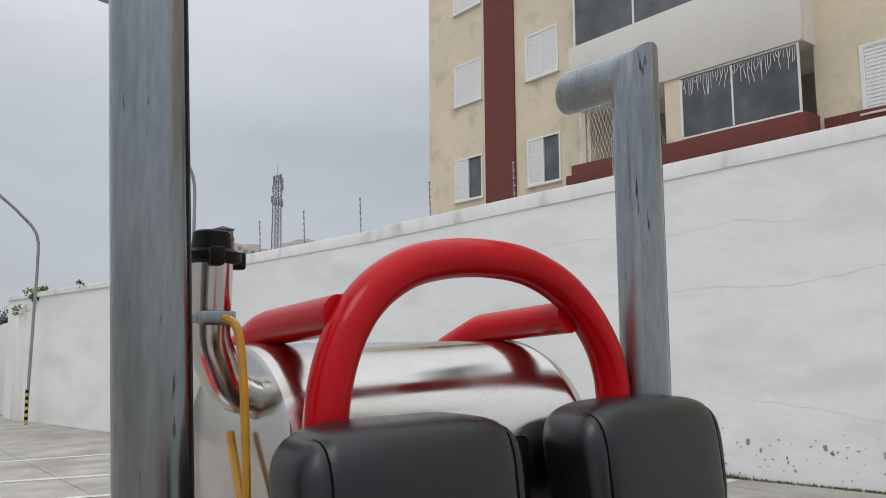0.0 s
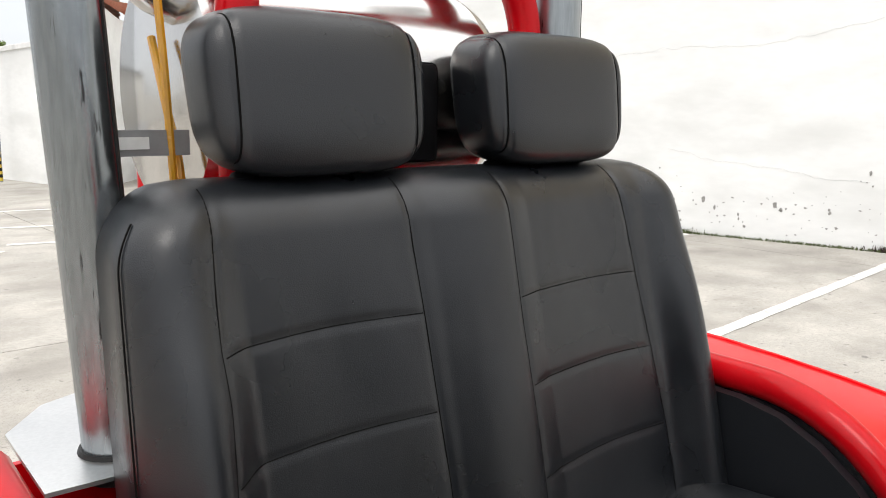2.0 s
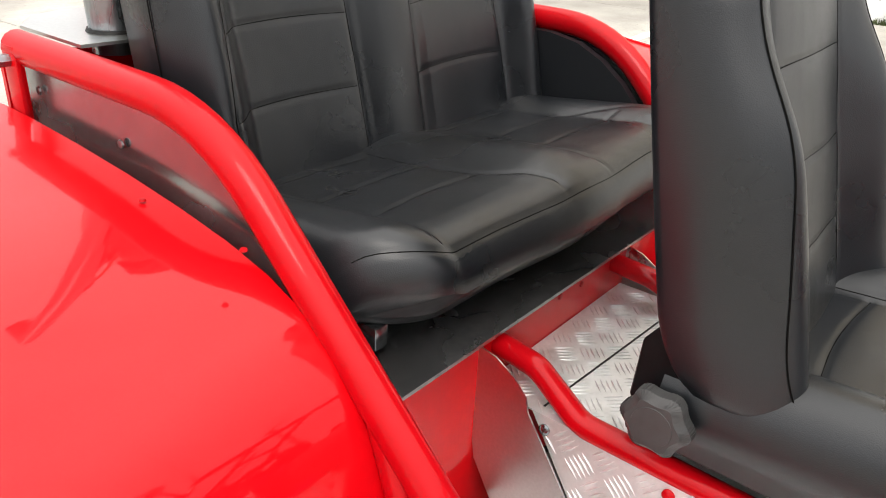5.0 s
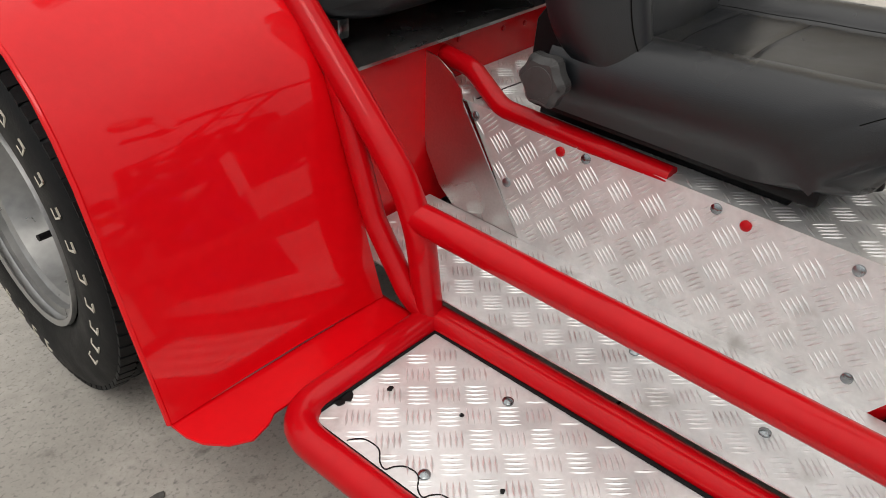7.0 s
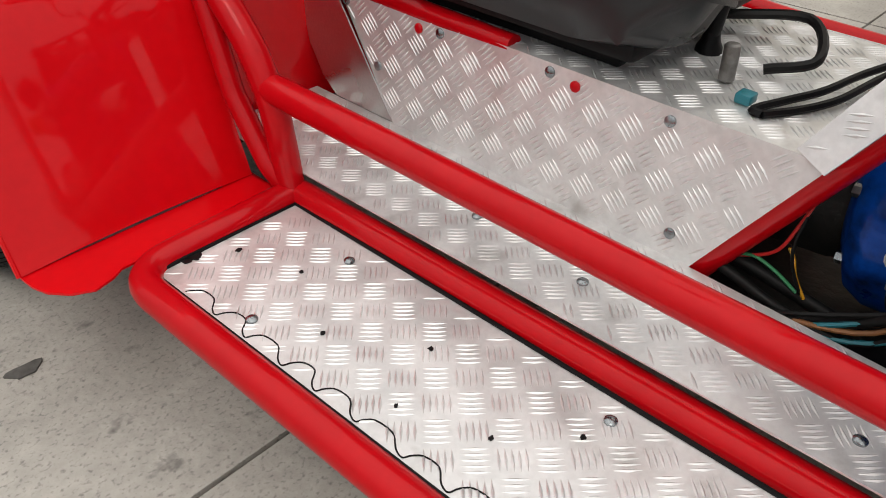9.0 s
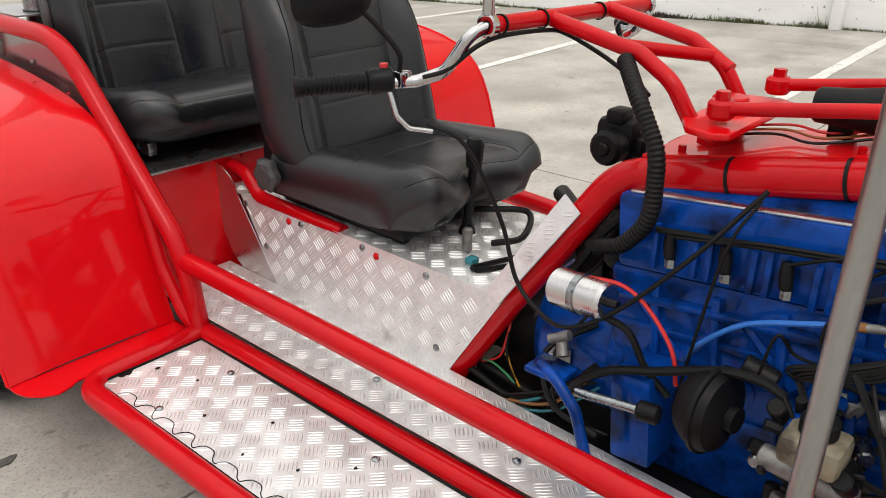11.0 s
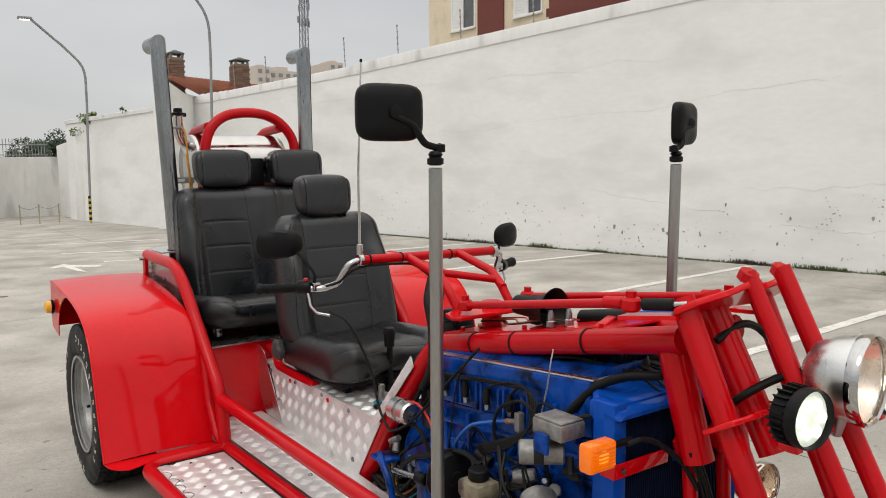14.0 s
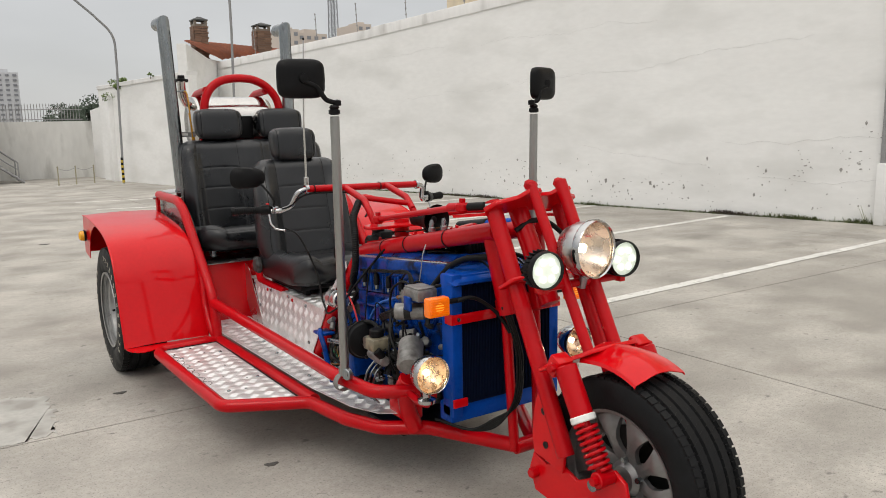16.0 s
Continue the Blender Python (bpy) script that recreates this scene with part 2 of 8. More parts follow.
BARK = mat("bark", (0.09, 0.07, 0.055), 0.9)
YELLOW = mat("yellow_band_paint", (0.55, 0.40, 0.04), 0.7, vary=0.15, scale=20)
POST_WOOD = mat("faded_post_paint", (0.33, 0.30, 0.20), 0.8)


def glass(name):
    m = bpy.data.materials.new(name)
    m.use_nodes = True
    b = m.node_tree.nodes["Principled BSDF"]
    b.inputs["Base Color"].default_value = (0.97, 0.98, 0.97, 1)
    b.inputs["Roughness"].default_value, b.inputs["Transmission Weight"].default_value, b.inputs["IOR"].default_value = 0.03, 1.0, 1.1
    return m


GLASS = glass("clear_lamp_glass")
MIRROR = mat("mirror_silvering", (0.85, 0.86, 0.86), 0.03, metal=1.0, vary=0.01, rough_vary=0.01)


# ---- mesh tools ----
def thing(name, label, category, at=(0, 0, 0), group="", kind=""):
    ob = new(name)
    ob.location = at
    ob.empty_display_size = 0.1
    return tagged(ob, label, category, group, kind)


def part(name, bm, material, parent=None, label="", sharp=38, kind=""):
    me = bpy.data.meshes.new(name)
    bm.normal_update()
    for f in bm.faces:
        f.smooth = True
    bm.to_mesh(me)
    bm.free()
    me.set_sharp_from_angle(angle=radians(sharp))
    me.materials.append(material)
    ob = new(name, me)
    if parent:
        ob.parent = parent
        off = Vector(parent.location)
        if parent.parent:
            off += parent.parent.location
        ob.location = -off
    if label or kind:
        tagged(ob, label=label, kind=kind)
    return ob


def shared(name, me, parent, m):
    """One more object on a mesh that is already there, as a piece of parent."""
    ob = new(name, me)
    ob.parent = parent
    off = Vector(parent.location)
    if parent.parent:
        off += parent.parent.location
    ob.matrix_basis = Matrix.Translation(-off) @ m
    return ob


def mesh_of(name, bm, material, sharp=38):
    me = bpy.data.meshes.new(name)
    bm.normal_update()
    for f in bm.faces:
        f.smooth = True
    bm.to_mesh(me)
    bm.free()
    me.set_sharp_from_angle(angle=radians(sharp))
    me.materials.append(material)
    return me


def join(*bms):
    out = bms[0]
    for b in bms[1:]:
        me = bpy.data.meshes.new("tmp")
        b.to_mesh(me)
        out.from_mesh(me)
        b.free()
        bpy.data.meshes.remove(me)
    return out


def fillet(pts, rad, steps=8):
    pts = [Vector(p) for p in pts]
    out = [pts[0]]
    for a, p, c in zip(pts, pts[1:], pts[2:]):
        u, v = (a - p), (c - p)
        if u.angle(v) > 3.1:
            out.append(p)
            continue
        d = min(rad / max(0.05, math.tan(u.angle(v) / 2)), 0.48 * u.length, 0.48 * v.length)
        s, e = p + u.normalized() * d, p + v.normalized() * d
        for i in range(steps + 1):
            k = i / steps
            out.append((1 - k) ** 2 * s + 2 * k * (1 - k) * p + k * k * e)
    out.append(pts[-1])
    return out


def sweep(path, r, seg=12, caps=True, flat=1.0):
    bm = bmesh.new()
    path = [Vector(p) for p in path]
    rs = r if isinstance(r, (list, tuple)) else [r] * len(path)
    t0 = (path[1] - path[0]).normalized()
    up = Vector((0, 0, 1)) if abs(t0.z) < 0.9 else Vector((1, 0, 0))
    nrm = t0.cross(up).normalized()
    rings = []
    for i, p in enumerate(path):
        t = ((path[min(i + 1, len(path) - 1)] - path[max(i - 1, 0)])).normalized()
        nrm = (nrm - t * nrm.dot(t)).normalized()
        bi = t.cross(nrm)
        rings.append([bm.verts.new(p + rs[i] * (math.cos(a) * nrm + flat * math.sin(a) * bi)) for a in (2 * math.pi * k / seg for k in range(seg))])
    for a, c in zip(rings, rings[1:]):
        for k in range(seg):
            bm.faces.new((a[k], a[(k + 1) % seg], c[(k + 1) % seg], c[k]))
    if caps:
        bm.faces.new(rings[0][::-1])
        bm.faces.new(rings[-1])
    return bm


def tube(pts, r, rad=0.1, seg=14):
    return sweep(fillet(pts, rad), r, seg)


def curve(pts, r, seg=6, steps=6):
    """A loose cable through the points."""
    P = [Vector(p) for p in pts]
    P = [2 * P[0] - P[1], *P, 2 * P[-1] - P[-2]]
    out = []
    for a, b, c, d in zip(P, P[1:], P[2:], P[3:]):
        for i in range(steps):
            t = i / steps
            out.append(0.5 * ((2 * b) + (c - a) * t + (2 * a - 5 * b + 4 * c - d) * t * t + (3 * b - a - 3 * c + d) * t ** 3))
    out.append(P[-2])
    return sweep(out, r, seg)


def lathe(profile, m=None, seg=24, ring=False, caps=True):
    """A body of revolution about z from (radius, height) pairs."""
    bm = bmesh.new()
    rings = []
    for r, h in profile:
        if r < 1e-5:
            rings.append([bm.verts.new((0, 0, h))])
        else:
            rings.append([bm.verts.new((r * math.cos(2 * math.pi * k / seg), r * math.sin(2 * math.pi * k / seg), h)) for k in range(seg)])
    for a, c in zip(rings, rings[1:] + rings[:1] if ring else rings[1:]):
        for k in range(seg):
            q = [a[k % len(a)], a[(k + 1) % len(a)], c[(k + 1) % len(c)], c[k % len(c)]]
            q = list(dict.fromkeys(q))
            if len(q) > 2:
                bm.faces.new(q)
    for end, flip in ((rings[0], True), (rings[-1], False)):
        if len(end) > 1 and not ring and caps:
            bm.faces.new(end[::-1] if flip else end)
    bmesh.ops.recalc_face_normals(bm, faces=bm.faces)
    if m is not None:
        bmesh.ops.transform(bm, matrix=m, verts=bm.verts)
    return bm


def aim(at, way):
    """The pose that lays z along way at a place."""
    return Matrix.Translation(at) @ Vector(way).to_track_quat("Z", "Y").to_matrix().to_4x4()


def cyl(a, b, r, seg=16, bevel=0.0):
    a, b = Vector(a), Vector(b)
    h = (b - a).length
    e = min(bevel, 0.45 * h, 0.9 * r)
    pr = [(r, 0), (r, h)] if not e else [(r - e, 0), (r, e), (r, h - e), (r - e, h)]
    return lathe(pr, aim(a, b - a), seg)


def box(x0, x1, y0, y1, z0, z1, bevel=0.0, m=None, segs=2):
    bm = bmesh.new()
    bmesh.ops.create_cube(bm, size=1.0)
    for v in bm.verts:
        v.co = Vector((x0 + (v.co.x + 0.5) * (x1 - x0), y0 + (v.co.y + 0.5) * (y1 - y0), z0 + (v.co.z + 0.5) * (z1 - z0)))
    if bevel:
        bmesh.ops.bevel(bm, geom=list(bm.edges), offset=bevel, segments=segs, affect="EDGES", profile=0.5)
    if m is not None:
        bmesh.ops.transform(bm, matrix=m, verts=bm.verts)
    return bm


def prism(poly, thick, m=None, bevel=0.0):
    """A plate: a polygon in xy, thick along z."""
    bm = bmesh.new()
    lo = [bm.verts.new((x, y, 0)) for x, y in poly]
    hi = [bm.verts.new((x, y, thick)) for x, y in poly]
    bm.faces.new(lo[::-1])
    bm.faces.new(hi)
    for i in range(len(poly)):
        j = (i + 1) % len(poly)
        bm.faces.new((lo[i], lo[j], hi[j], hi[i]))
    bmesh.ops.recalc_face_normals(bm, faces=bm.faces)
    if bevel:
        bmesh.ops.bevel(bm, geom=list(bm.edges), offset=bevel, segments=1, affect="EDGES")
    if m is not None:
        bmesh.ops.transform(bm, matrix=m, verts=bm.verts)
    return bm


def loft(rings, caps=True):
    bm = bmesh.new()
    R = [[bm.verts.new(p) for p in ring] for ring in rings]
    n = len(R[0])
    for a, c in zip(R, R[1:]):
        for k in range(n):
            bm.faces.new((a[k], a[(k + 1) % n], c[(k + 1) % n], c[k]))
    if caps:
        bm.faces.new(R[0][::-1])
        bm.faces.new(R[-1])
    bmesh.ops.recalc_face_normals(bm, faces=bm.faces)
    return bm


def sheet(rows, thick):
    """A curved sheet through rows of points, with thickness."""
    bm = bmesh.new()
    G = [[bm.verts.new(p) for p in row] for row in rows]
    for a, c in zip(G, G[1:]):
        for k in range(len(a) - 1):
            bm.faces.new((a[k], a[k + 1], c[k + 1], c[k]))
    bm.normal_update()
    bmesh.ops.solidify(bm, geom=list(bm.faces), thickness=thick)
    return bm


def inside(x, y, poly):
    odd = False
    for (x1, y1), (x2, y2) in zip(poly, poly[1:] + poly[:1]):
        if (y1 > y) != (y2 > y) and x < (x2 - x1) * (y - y1) / (y2 - y1) + x1:
            odd = not odd
    return odd


def tread_bars(poly, m, pitch=0.0445, seed=1):
    """Raised five-bar tread over a polygon in the plate's own plane."""
    bm = bmesh.new()
    xs, ys = [p[0] for p in poly], [p[1] for p in poly]
    cx, cy, half = (min(xs) + max(xs)) / 2, (min(ys) + max(ys)) / 2, max(max(xs) - min(xs), max(ys) - min(ys))
    n = int(half / pitch) + 2
    c = math.sqrt(0.5)
    for i in range(-n, n + 1):
        for j in range(-n, n + 1):
            along = (i + j) % 2
            for k in range(5):
                p, q = i * pitch, j * pitch
                off = (k - 2) * pitch * 0.19
                if along:
                    q += off
                    d = (1, 0)
                else:
                    p += off
                    d = (0, 1)
                x, y = cx + c * (p - q), cy + c * (p + q)
                dx, dy = c * (d[0] - d[1]), c * (d[0] + d[1])
                L, w, h = pitch * 0.40, pitch * 0.06, 0.0014
                if not (inside(x + dx * L, y + dy * L, poly) and inside(x - dx * L, y - dy * L, poly)):
                    continue
                v = [bm.verts.new(m @ Vector(t)) for t in (
                    (x - dx * L, y - dy * L, 0), (x - dy * w, y + dx * w, 0), (x + dx * L, y + dy * L, 0), (x + dy * w, y - dx * w, 0),
                    (x - dx * L * 0.55, y - dy * L * 0.55, h), (x + dx * L * 0.55, y + dy * L * 0.55, h))]
                for f in ((0, 3, 4), (3, 5, 4), (3, 2, 5), (2, 1, 5), (1, 4, 5), (1, 0, 4)):
                    bm.faces.new([v[g] for g in f])
    return bm


def frame_of(origin, ax, ay):
    """The pose with x along ax and y towards ay."""
    x = Vector(ax).normalized()
    z = x.cross(Vector(ay)).normalized()
    y = z.cross(x)
    return Matrix(((x.x, y.x, z.x, origin[0]), (x.y, y.y, z.y, origin[1]), (x.z, y.z, z.z, origin[2]), (0, 0, 0, 1)))


def flip_x(bm):
    for v in bm.verts:
        v.co.x = -v.co.x
    bmesh.ops.reverse_faces(bm, faces=bm.faces)
    return bm


# ---- setting ----
SLAB, GAP = 5.0, 0.009
lot = Matrix(((1, -0.04, 0, 0), (0, 1, 0, 0), (0, 0, 1, 0), (0, 0, 0, 1)))


def ground_sheet(gap, deep=0.0):
    """Concrete slabs with open joints near the trike, and one sheet out to the horizon."""
    bm = bmesh.new()
    xs = [-1500, *(-28.16 + SLAB * i for i in range(12)), 1500]
    ys = [-1500, *(-25.25 + SLAB * i for i in range(13)), 1500]
    for x0, x1 in zip(xs, xs[1:]):
        for y0, y1 in zip(ys, ys[1:]):
            g = gap / 2
            n = 6 if -14 < x0 < 12 and -6 < y0 < 12 else 1
            rows = []
            for i in range(n + 1):
                row = []
                for k in range(n + 1):
                    p = lot @ Vector((x0 + g + (x1 - x0 - gap) * k / n, y0 + g + (y1 - y0 - gap) * i / n, 0))
                    row.append(bm.verts.new((p.x, p.y, -deep)))
                rows.append(row)
            for a, c in zip(rows, rows[1:]):
                for k in range(n):
                    bm.faces.new((a[k], a[k + 1], c[k + 1], c[k]))
            if gap:
                rim = rows[0] + [r[-1] for r in rows[1:]] + rows[-1][-2::-1] + [r[0] for r in rows[-2:0:-1]]
                low = [bm.verts.new(v.co + Vector((0, 0, -0.012))) for v in rim]
                for k in range(len(rim)):
                    m = (k + 1) % len(rim)
                    bm.faces.new((rim[k], low[k], low[m], rim[m]))
    return bm


ground = tagged(part("ground", ground_sheet(GAP), CONCRETE, sharp=20), "pale weathered concrete parking lot with open slab joints", "ground", kind="structure")
part("joint_filler", ground_sheet(0.0, 0.0115), JOINT, ground)


def painted_line(a, b, width=0.1, label="worn white parking bay line on concrete"):
    a, b = Vector((*a, 0)), Vector((*b, 0))
    u = (b - a).normalized()
    v = Vector((-u.y, u.x, 0)) * width / 2
    bm = bmesh.new()
    n = max(2, int((b - a).length / 0.12))
    lo, hi = [], []
    for i in range(n + 1):
        p = a + u * (b - a).length * i / n
        lo.append(bm.verts.new(p - v * (1 + 0.10 * random.uniform(-1, 1)) + Vector((0, 0, 0.004))))
        hi.append(bm.verts.new(p + v * (1 + 0.10 * random.uniform(-1, 1)) + Vector((0, 0, 0.004))))
    for i in range(n):
        bm.faces.new((lo[i], lo[i + 1], hi[i + 1], hi[i]))
    return tagged(part("parking_line", bm, LINE), label, "road marking", kind="structure")


for wall_end, bay_end in (((7.95, 0.39), (2.3, 0.13)), ((7.45, 2.76), (2.1, 2.37)), ((7.0, 4.87), (2.0, 4.99)), ((6.4, 7.15), (1.8, 7.28)),
                          ((2.5, 8.15), (0.9, 8.55)), ((2.45, 9.4), (0.6, 9.95)), ((2.4, 11.2), (0.5, 11.5)), ((8.2, -2.0), (2.4, -2.22))):
    painted_line(bay_end, wall_end)
arrow = prism([(0.13, 8.26), (0.40, 8.64), (0.44, 8.48), (0.82, 8.17), (0.71, 8.04), (0.45, 8.25), (0.50, 7.62), (0.42, 7.77), (0.34, 8.30)], 0.004)
tagged(part("painted_arrow", arrow, LINE), "white direction arrow painted on the concrete", "road marking", kind="structure")
rnd = random.Random(31)
edge = [(-2.4, 0.60), (-1.48, 0.455), (-1.29, 0.36), (-1.275, 0.05), (-1.31, -0.20), (-1.50, -0.24), (-2.4, -0.24)]
outline = []
for (x0, y0), (x1, y1) in zip(edge, edge[1:] + edge[:1]):
    for k in range(12):
        outline.append((x0 + (x1 - x0) * k / 12 + rnd.uniform(-0.022, 0.022), y0 + (y1 - y0) * k / 12 + rnd.uniform(-0.022, 0.022)))
patch = prism(outline, 0.003)
tagged(part("mortar_patch", patch, PATCH), "pale mended patch in the concrete", "patch", kind="structure")


def oil_spot(x, y, r):
    k = random.random() * 6
    poly = [(x + r * (1 + 0.35 * math.sin(3 * a + k)) * math.cos(a), y + 0.7 * r * (1 + 0.3 * math.cos(2 * a + k)) * math.sin(a)) for a in (i * math.pi / 8 for i in range(16))]
    return tagged(part("pothole", prism(poly, 0.004), POTHOLE), "small dark chipped hole in the concrete", "pothole", kind="structure")


for spot in ((-0.955, 0.187, 0.028), (-0.629, -1.083, 0.025), (-0.61, 6.2, 0.05)):
    oil_spot(*spot)


def wall_x(y):
    return 8.05 - 0.25 * (y - 1.1)


def slab_wall(name, a, b, ha, hb, thick, material, label):
    """A wall between two ground points whose top slopes from ha to hb; its seen face runs through them."""
    a, b = Vector((*a, 0)), Vector((*b, 0))
    u = (b - a).normalized()
    n = Vector((u.y, -u.x, 0))
    bm = bmesh.new()
    q = [a, b, b + n * thick, a + n * thick]
    hs = [ha, hb, hb, ha]
    lo = [bm.verts.new(p + Vector((0, 0, -0.05))) for p in q]
    hi = [bm.verts.new(p + Vector((0, 0, h))) for p, h in zip(q, hs)]
    bm.faces.new(lo)
    bm.faces.new(hi[::-1])
    for i in range(4):
        j = (i + 1) % 4
        bm.faces.new((lo[i], hi[i], hi[j], lo[j]))
    bmesh.ops.recalc_face_normals(bm, faces=bm.faces)
    return tagged(part(name, bm, material), label, "wall", kind="structure")


WY0, WY1 = -9.0, 15.4
wall_east = slab_wall("wall_east", (wall_x(WY1), WY1), (wall_x(WY0), WY0), 2.78, 4.42, -0.22, PLASTER, "long whitewashed boundary wall, cracked and chipped")


def coping(a, b, za, zb, name, high=0.2, out=0.018, thick=0.28):
    a, b = Vector((*a, 0)), Vector((*b, 0))
    u = (b - a).normalized()
    n = Vector((u.y, -u.x, 0))
    bm = bmesh.new()
    rows = []
    for p, z in ((a, za), (b, zb)):
        rows.append([bm.verts.new(p + n * d + Vector((0, 0, z + h))) for d, h in ((out, 0), (out, high * 0.92), (out - 0.01, high), (out - thick, high), (out - thick, 0))])
    for i in range(5):
        j = (i + 1) % 5
        bm.faces.new((rows[0][i], rows[0][j], rows[1][j], rows[1][i]))
    bm.faces.new(rows[0])
    bm.faces.new(rows[1][::-1])
    bmesh.ops.recalc_face_normals(bm, faces=bm.faces)
    return tagged(part(name, bm, COPING), "raised rain-streaked coping along the white wall", "coping", kind="structure")


coping((wall_x(9.9), 9.9), (wall_x(WY0), WY0), 2.995, 4.43, "coping_east", high=0.19)
coping((wall_x(WY1), WY1), (wall_x(9.9), 9.9), 2.685, 2.985, "coping_east_low", high=0.17)
slab_wall("wall_garden", (2.13, 17.6), (3.20, 13.3), 2.28, 2.42, -0.2, PLASTER, "white garden wall with grey rain streaks")
coping((2.13, 17.6), (3.20, 13.3), 2.28, 2.42, "coping_garden", high=0.09, out=0.03, thick=0.26)
slab_wall("wall_garden_low", (2.20, 19.4), (2.30, 16.95), 1.80, 1.95, -0.2, PLASTER, "lower white wall running to the back corner")
slab_wall("wall_house_gable", (3.20, 13.3), (wall_x(WY1), WY1), 3.08, 2.84, -0.2, PLASTER, "white gable wall of the tiled house")
pier = box(2.20, 2.38, 16.85, 17.25, -0.02, 2.12, 0.02)
tagged(part("wall_pier", pier, PLASTER), "white wall pier where the low wall begins", "pier", kind="structure")
slab_wall("wall_back", (-14, 19.6), (2.22, 19.35), 1.48, 1.52, -0.2, OLD_PLASTER, "grey streaked plaster wall closing the lot")
slab_wall("wall_west", (-14, -30), (-14, 19.6), 2.6, 2.6, -0.2, PLASTER, "plain white wall of the lot")
slab_wall("wall_south", (wall_x(WY0), WY0), (11.0, -30), 3.1, 3.1, -0.2, PLASTER, "plain white wall of the lot")

# cracks, chips and weeds on the long wall
wall_dir = Vector((-0.25, 1, 0)).normalized()
wall_out = Vector((-1, -0.25, 0)).normalized()


def on_wall(y, z, d=0.0):
    return Vector((wall_x(y), y, z)) + wall_out * d


def chip(y, z, w, h, seed):
    rnd = random.Random(seed)
    poly = []
    for i in range(9):
        a = 2 * math.pi * i / 9
        k = rnd.uniform(0.55, 1.15)
        poly.append((w * k * math.cos(a), h * k * math.sin(a)))
    m = frame_of(on_wall(y, z, 0.002), -wall_dir, (0, 0, 1))
    return prism(poly, 0.003, m)


rnd = random.Random(7)
chips = bmesh.new()
for i in range(210):
    y = rnd.uniform(-1.6, 11.5)
    z = abs(rnd.gauss(0.22, 0.26)) + 0.06
    s = rnd.uniform(0.003, 0.012) * (1.6 if rnd.random() < 0.15 else 1)
    chips = join(chips, chip(y, z, s, s * rnd.uniform(0.7, 1.8), i))
for y, z, s in ((1.25, 1.24, 0.05), (1.5, 0.66, 0.06), (4.78, 0.40, 0.07), (4.65, 0.32, 0.05), (4.04, 0.39, 0.08), (3.98, 0.34, 0.05), (3.2, 0.77, 0.05), (6.44, 0.68, 0.05), (6.3, 0.41, 0.05), (4.4, 0.26, 0.04), (2.4, 0.62, 0.05)):
    chips = join(chips, chip(y, z, s * 0.34, s * 0.6, int(y * 100)))
for cy_, cz_, n_ in ((1.3, 0.75, 22), (0.9, 1.15, 14), (1.9, 0.70, 18), (4.0, 0.38, 16), (4.7, 0.36, 10), (6.4, 0.66, 8), (6.3, 0.42, 8), (2.9, 0.5, 10)):
    for k in range(n_):
        sz_ = rnd.uniform(0.003, 0.011)
        chips = join(chips, chip(cy_ + rnd.gauss(0, 0.26), max(0.08, cz_ + rnd.gauss(0, 0.10)), sz_ * rnd.uniform(0.8, 2.2), sz_, 500 + k + int(cy_ * 40)))
part("render_chips", chips, CHIP, wall_east, "small grey chips in the render", kind="stuff")


def crack(y0, y1, z0, z1, seed):
    rnd = random.Random(seed)
    n = int(abs(y1 - y0) / 0.06)
    pts, z = [], 0.0
    for i in range(n + 1):
        k = i / n
        z += rnd.uniform(-0.022, 0.022)
        z *= 0.97
        pts.append(on_wall(y0 + (y1 - y0) * k, z0 + (z1 - z0) * k + z, 0.0015))
    return sweep(pts, 0.0014, 4, caps=False)


cracks = join(crack(6.4, 1.9, 1.95, 2.35, 1), crack(9.0, 6.2, 1.75, 1.95, 2), crack(5.2, 3.2, 0.95, 0.62, 3), crack(3.0, 0.8, 1.02, 1.08, 4),
              crack(7.2, 4.0, 2.62, 2.75, 5), crack(11, 8, 2.5, 2.62, 6), crack(2.5, 0.9, 0.55, 0.6, 7))
part("cracks", cracks, CRACK, wall_east, "fine horizontal cracks in the plaster", kind="stuff")


def weeds(n, seed, material, label, name, spots):
    """Short blades and clumps along the foot of the wall."""
    rnd = random.Random(seed)
    bm = bmesh.new()
    for i in range(n):
        c, sp, hi = rnd.choice(spots)
        y = rnd.gauss(c, sp)
        d = rnd.uniform(0.0, 0.06)
        base = on_wall(y, 0.0, d)
        h = rnd.uniform(0.3, 1.0) * hi
        w = rnd.uniform(0.003, 0.009)
        a = rnd.uniform(0, math.pi)
        side = Vector((math.cos(a), math.sin(a), 0)) * w
        tip = base + Vector((rnd.uniform(-0.5, 0.5) * h, rnd.uniform(-0.5, 0.5) * h, h))
        bm.faces.new([bm.verts.new(p) for p in (base - side, base + side, tip + side * 0.3, tip - side * 0.3)])
    return tagged(part(name, bm, material), label, "plants", kind="stuff")


weeds(5200, 3, MOSS, "low green weeds and moss along the wall foot", "weeds",
      [(y * 0.5 - 1.0, 0.35, 0.03) for y in range(26)] + [(2.1, 0.12, 0.07), (1.9, 0.1, 0.06), (1.2, 0.12, 0.07), (5.0, 0.1, 0.06), (6.0, 0.1, 0.08)])
weeds(900, 4, SOIL, "dark leaf litter against the wall foot", "leaf_litter", [(2.75, 0.14, 0.06), (2.95, 0.1, 0.07), (7.2, 0.2, 0.06), (7.8, 0.2, 0.05)])
weeds(9, 5, WEED, "thin dry weed growing from the wall foot", "wall_weed", [(1.18, 0.05, 0.26)])


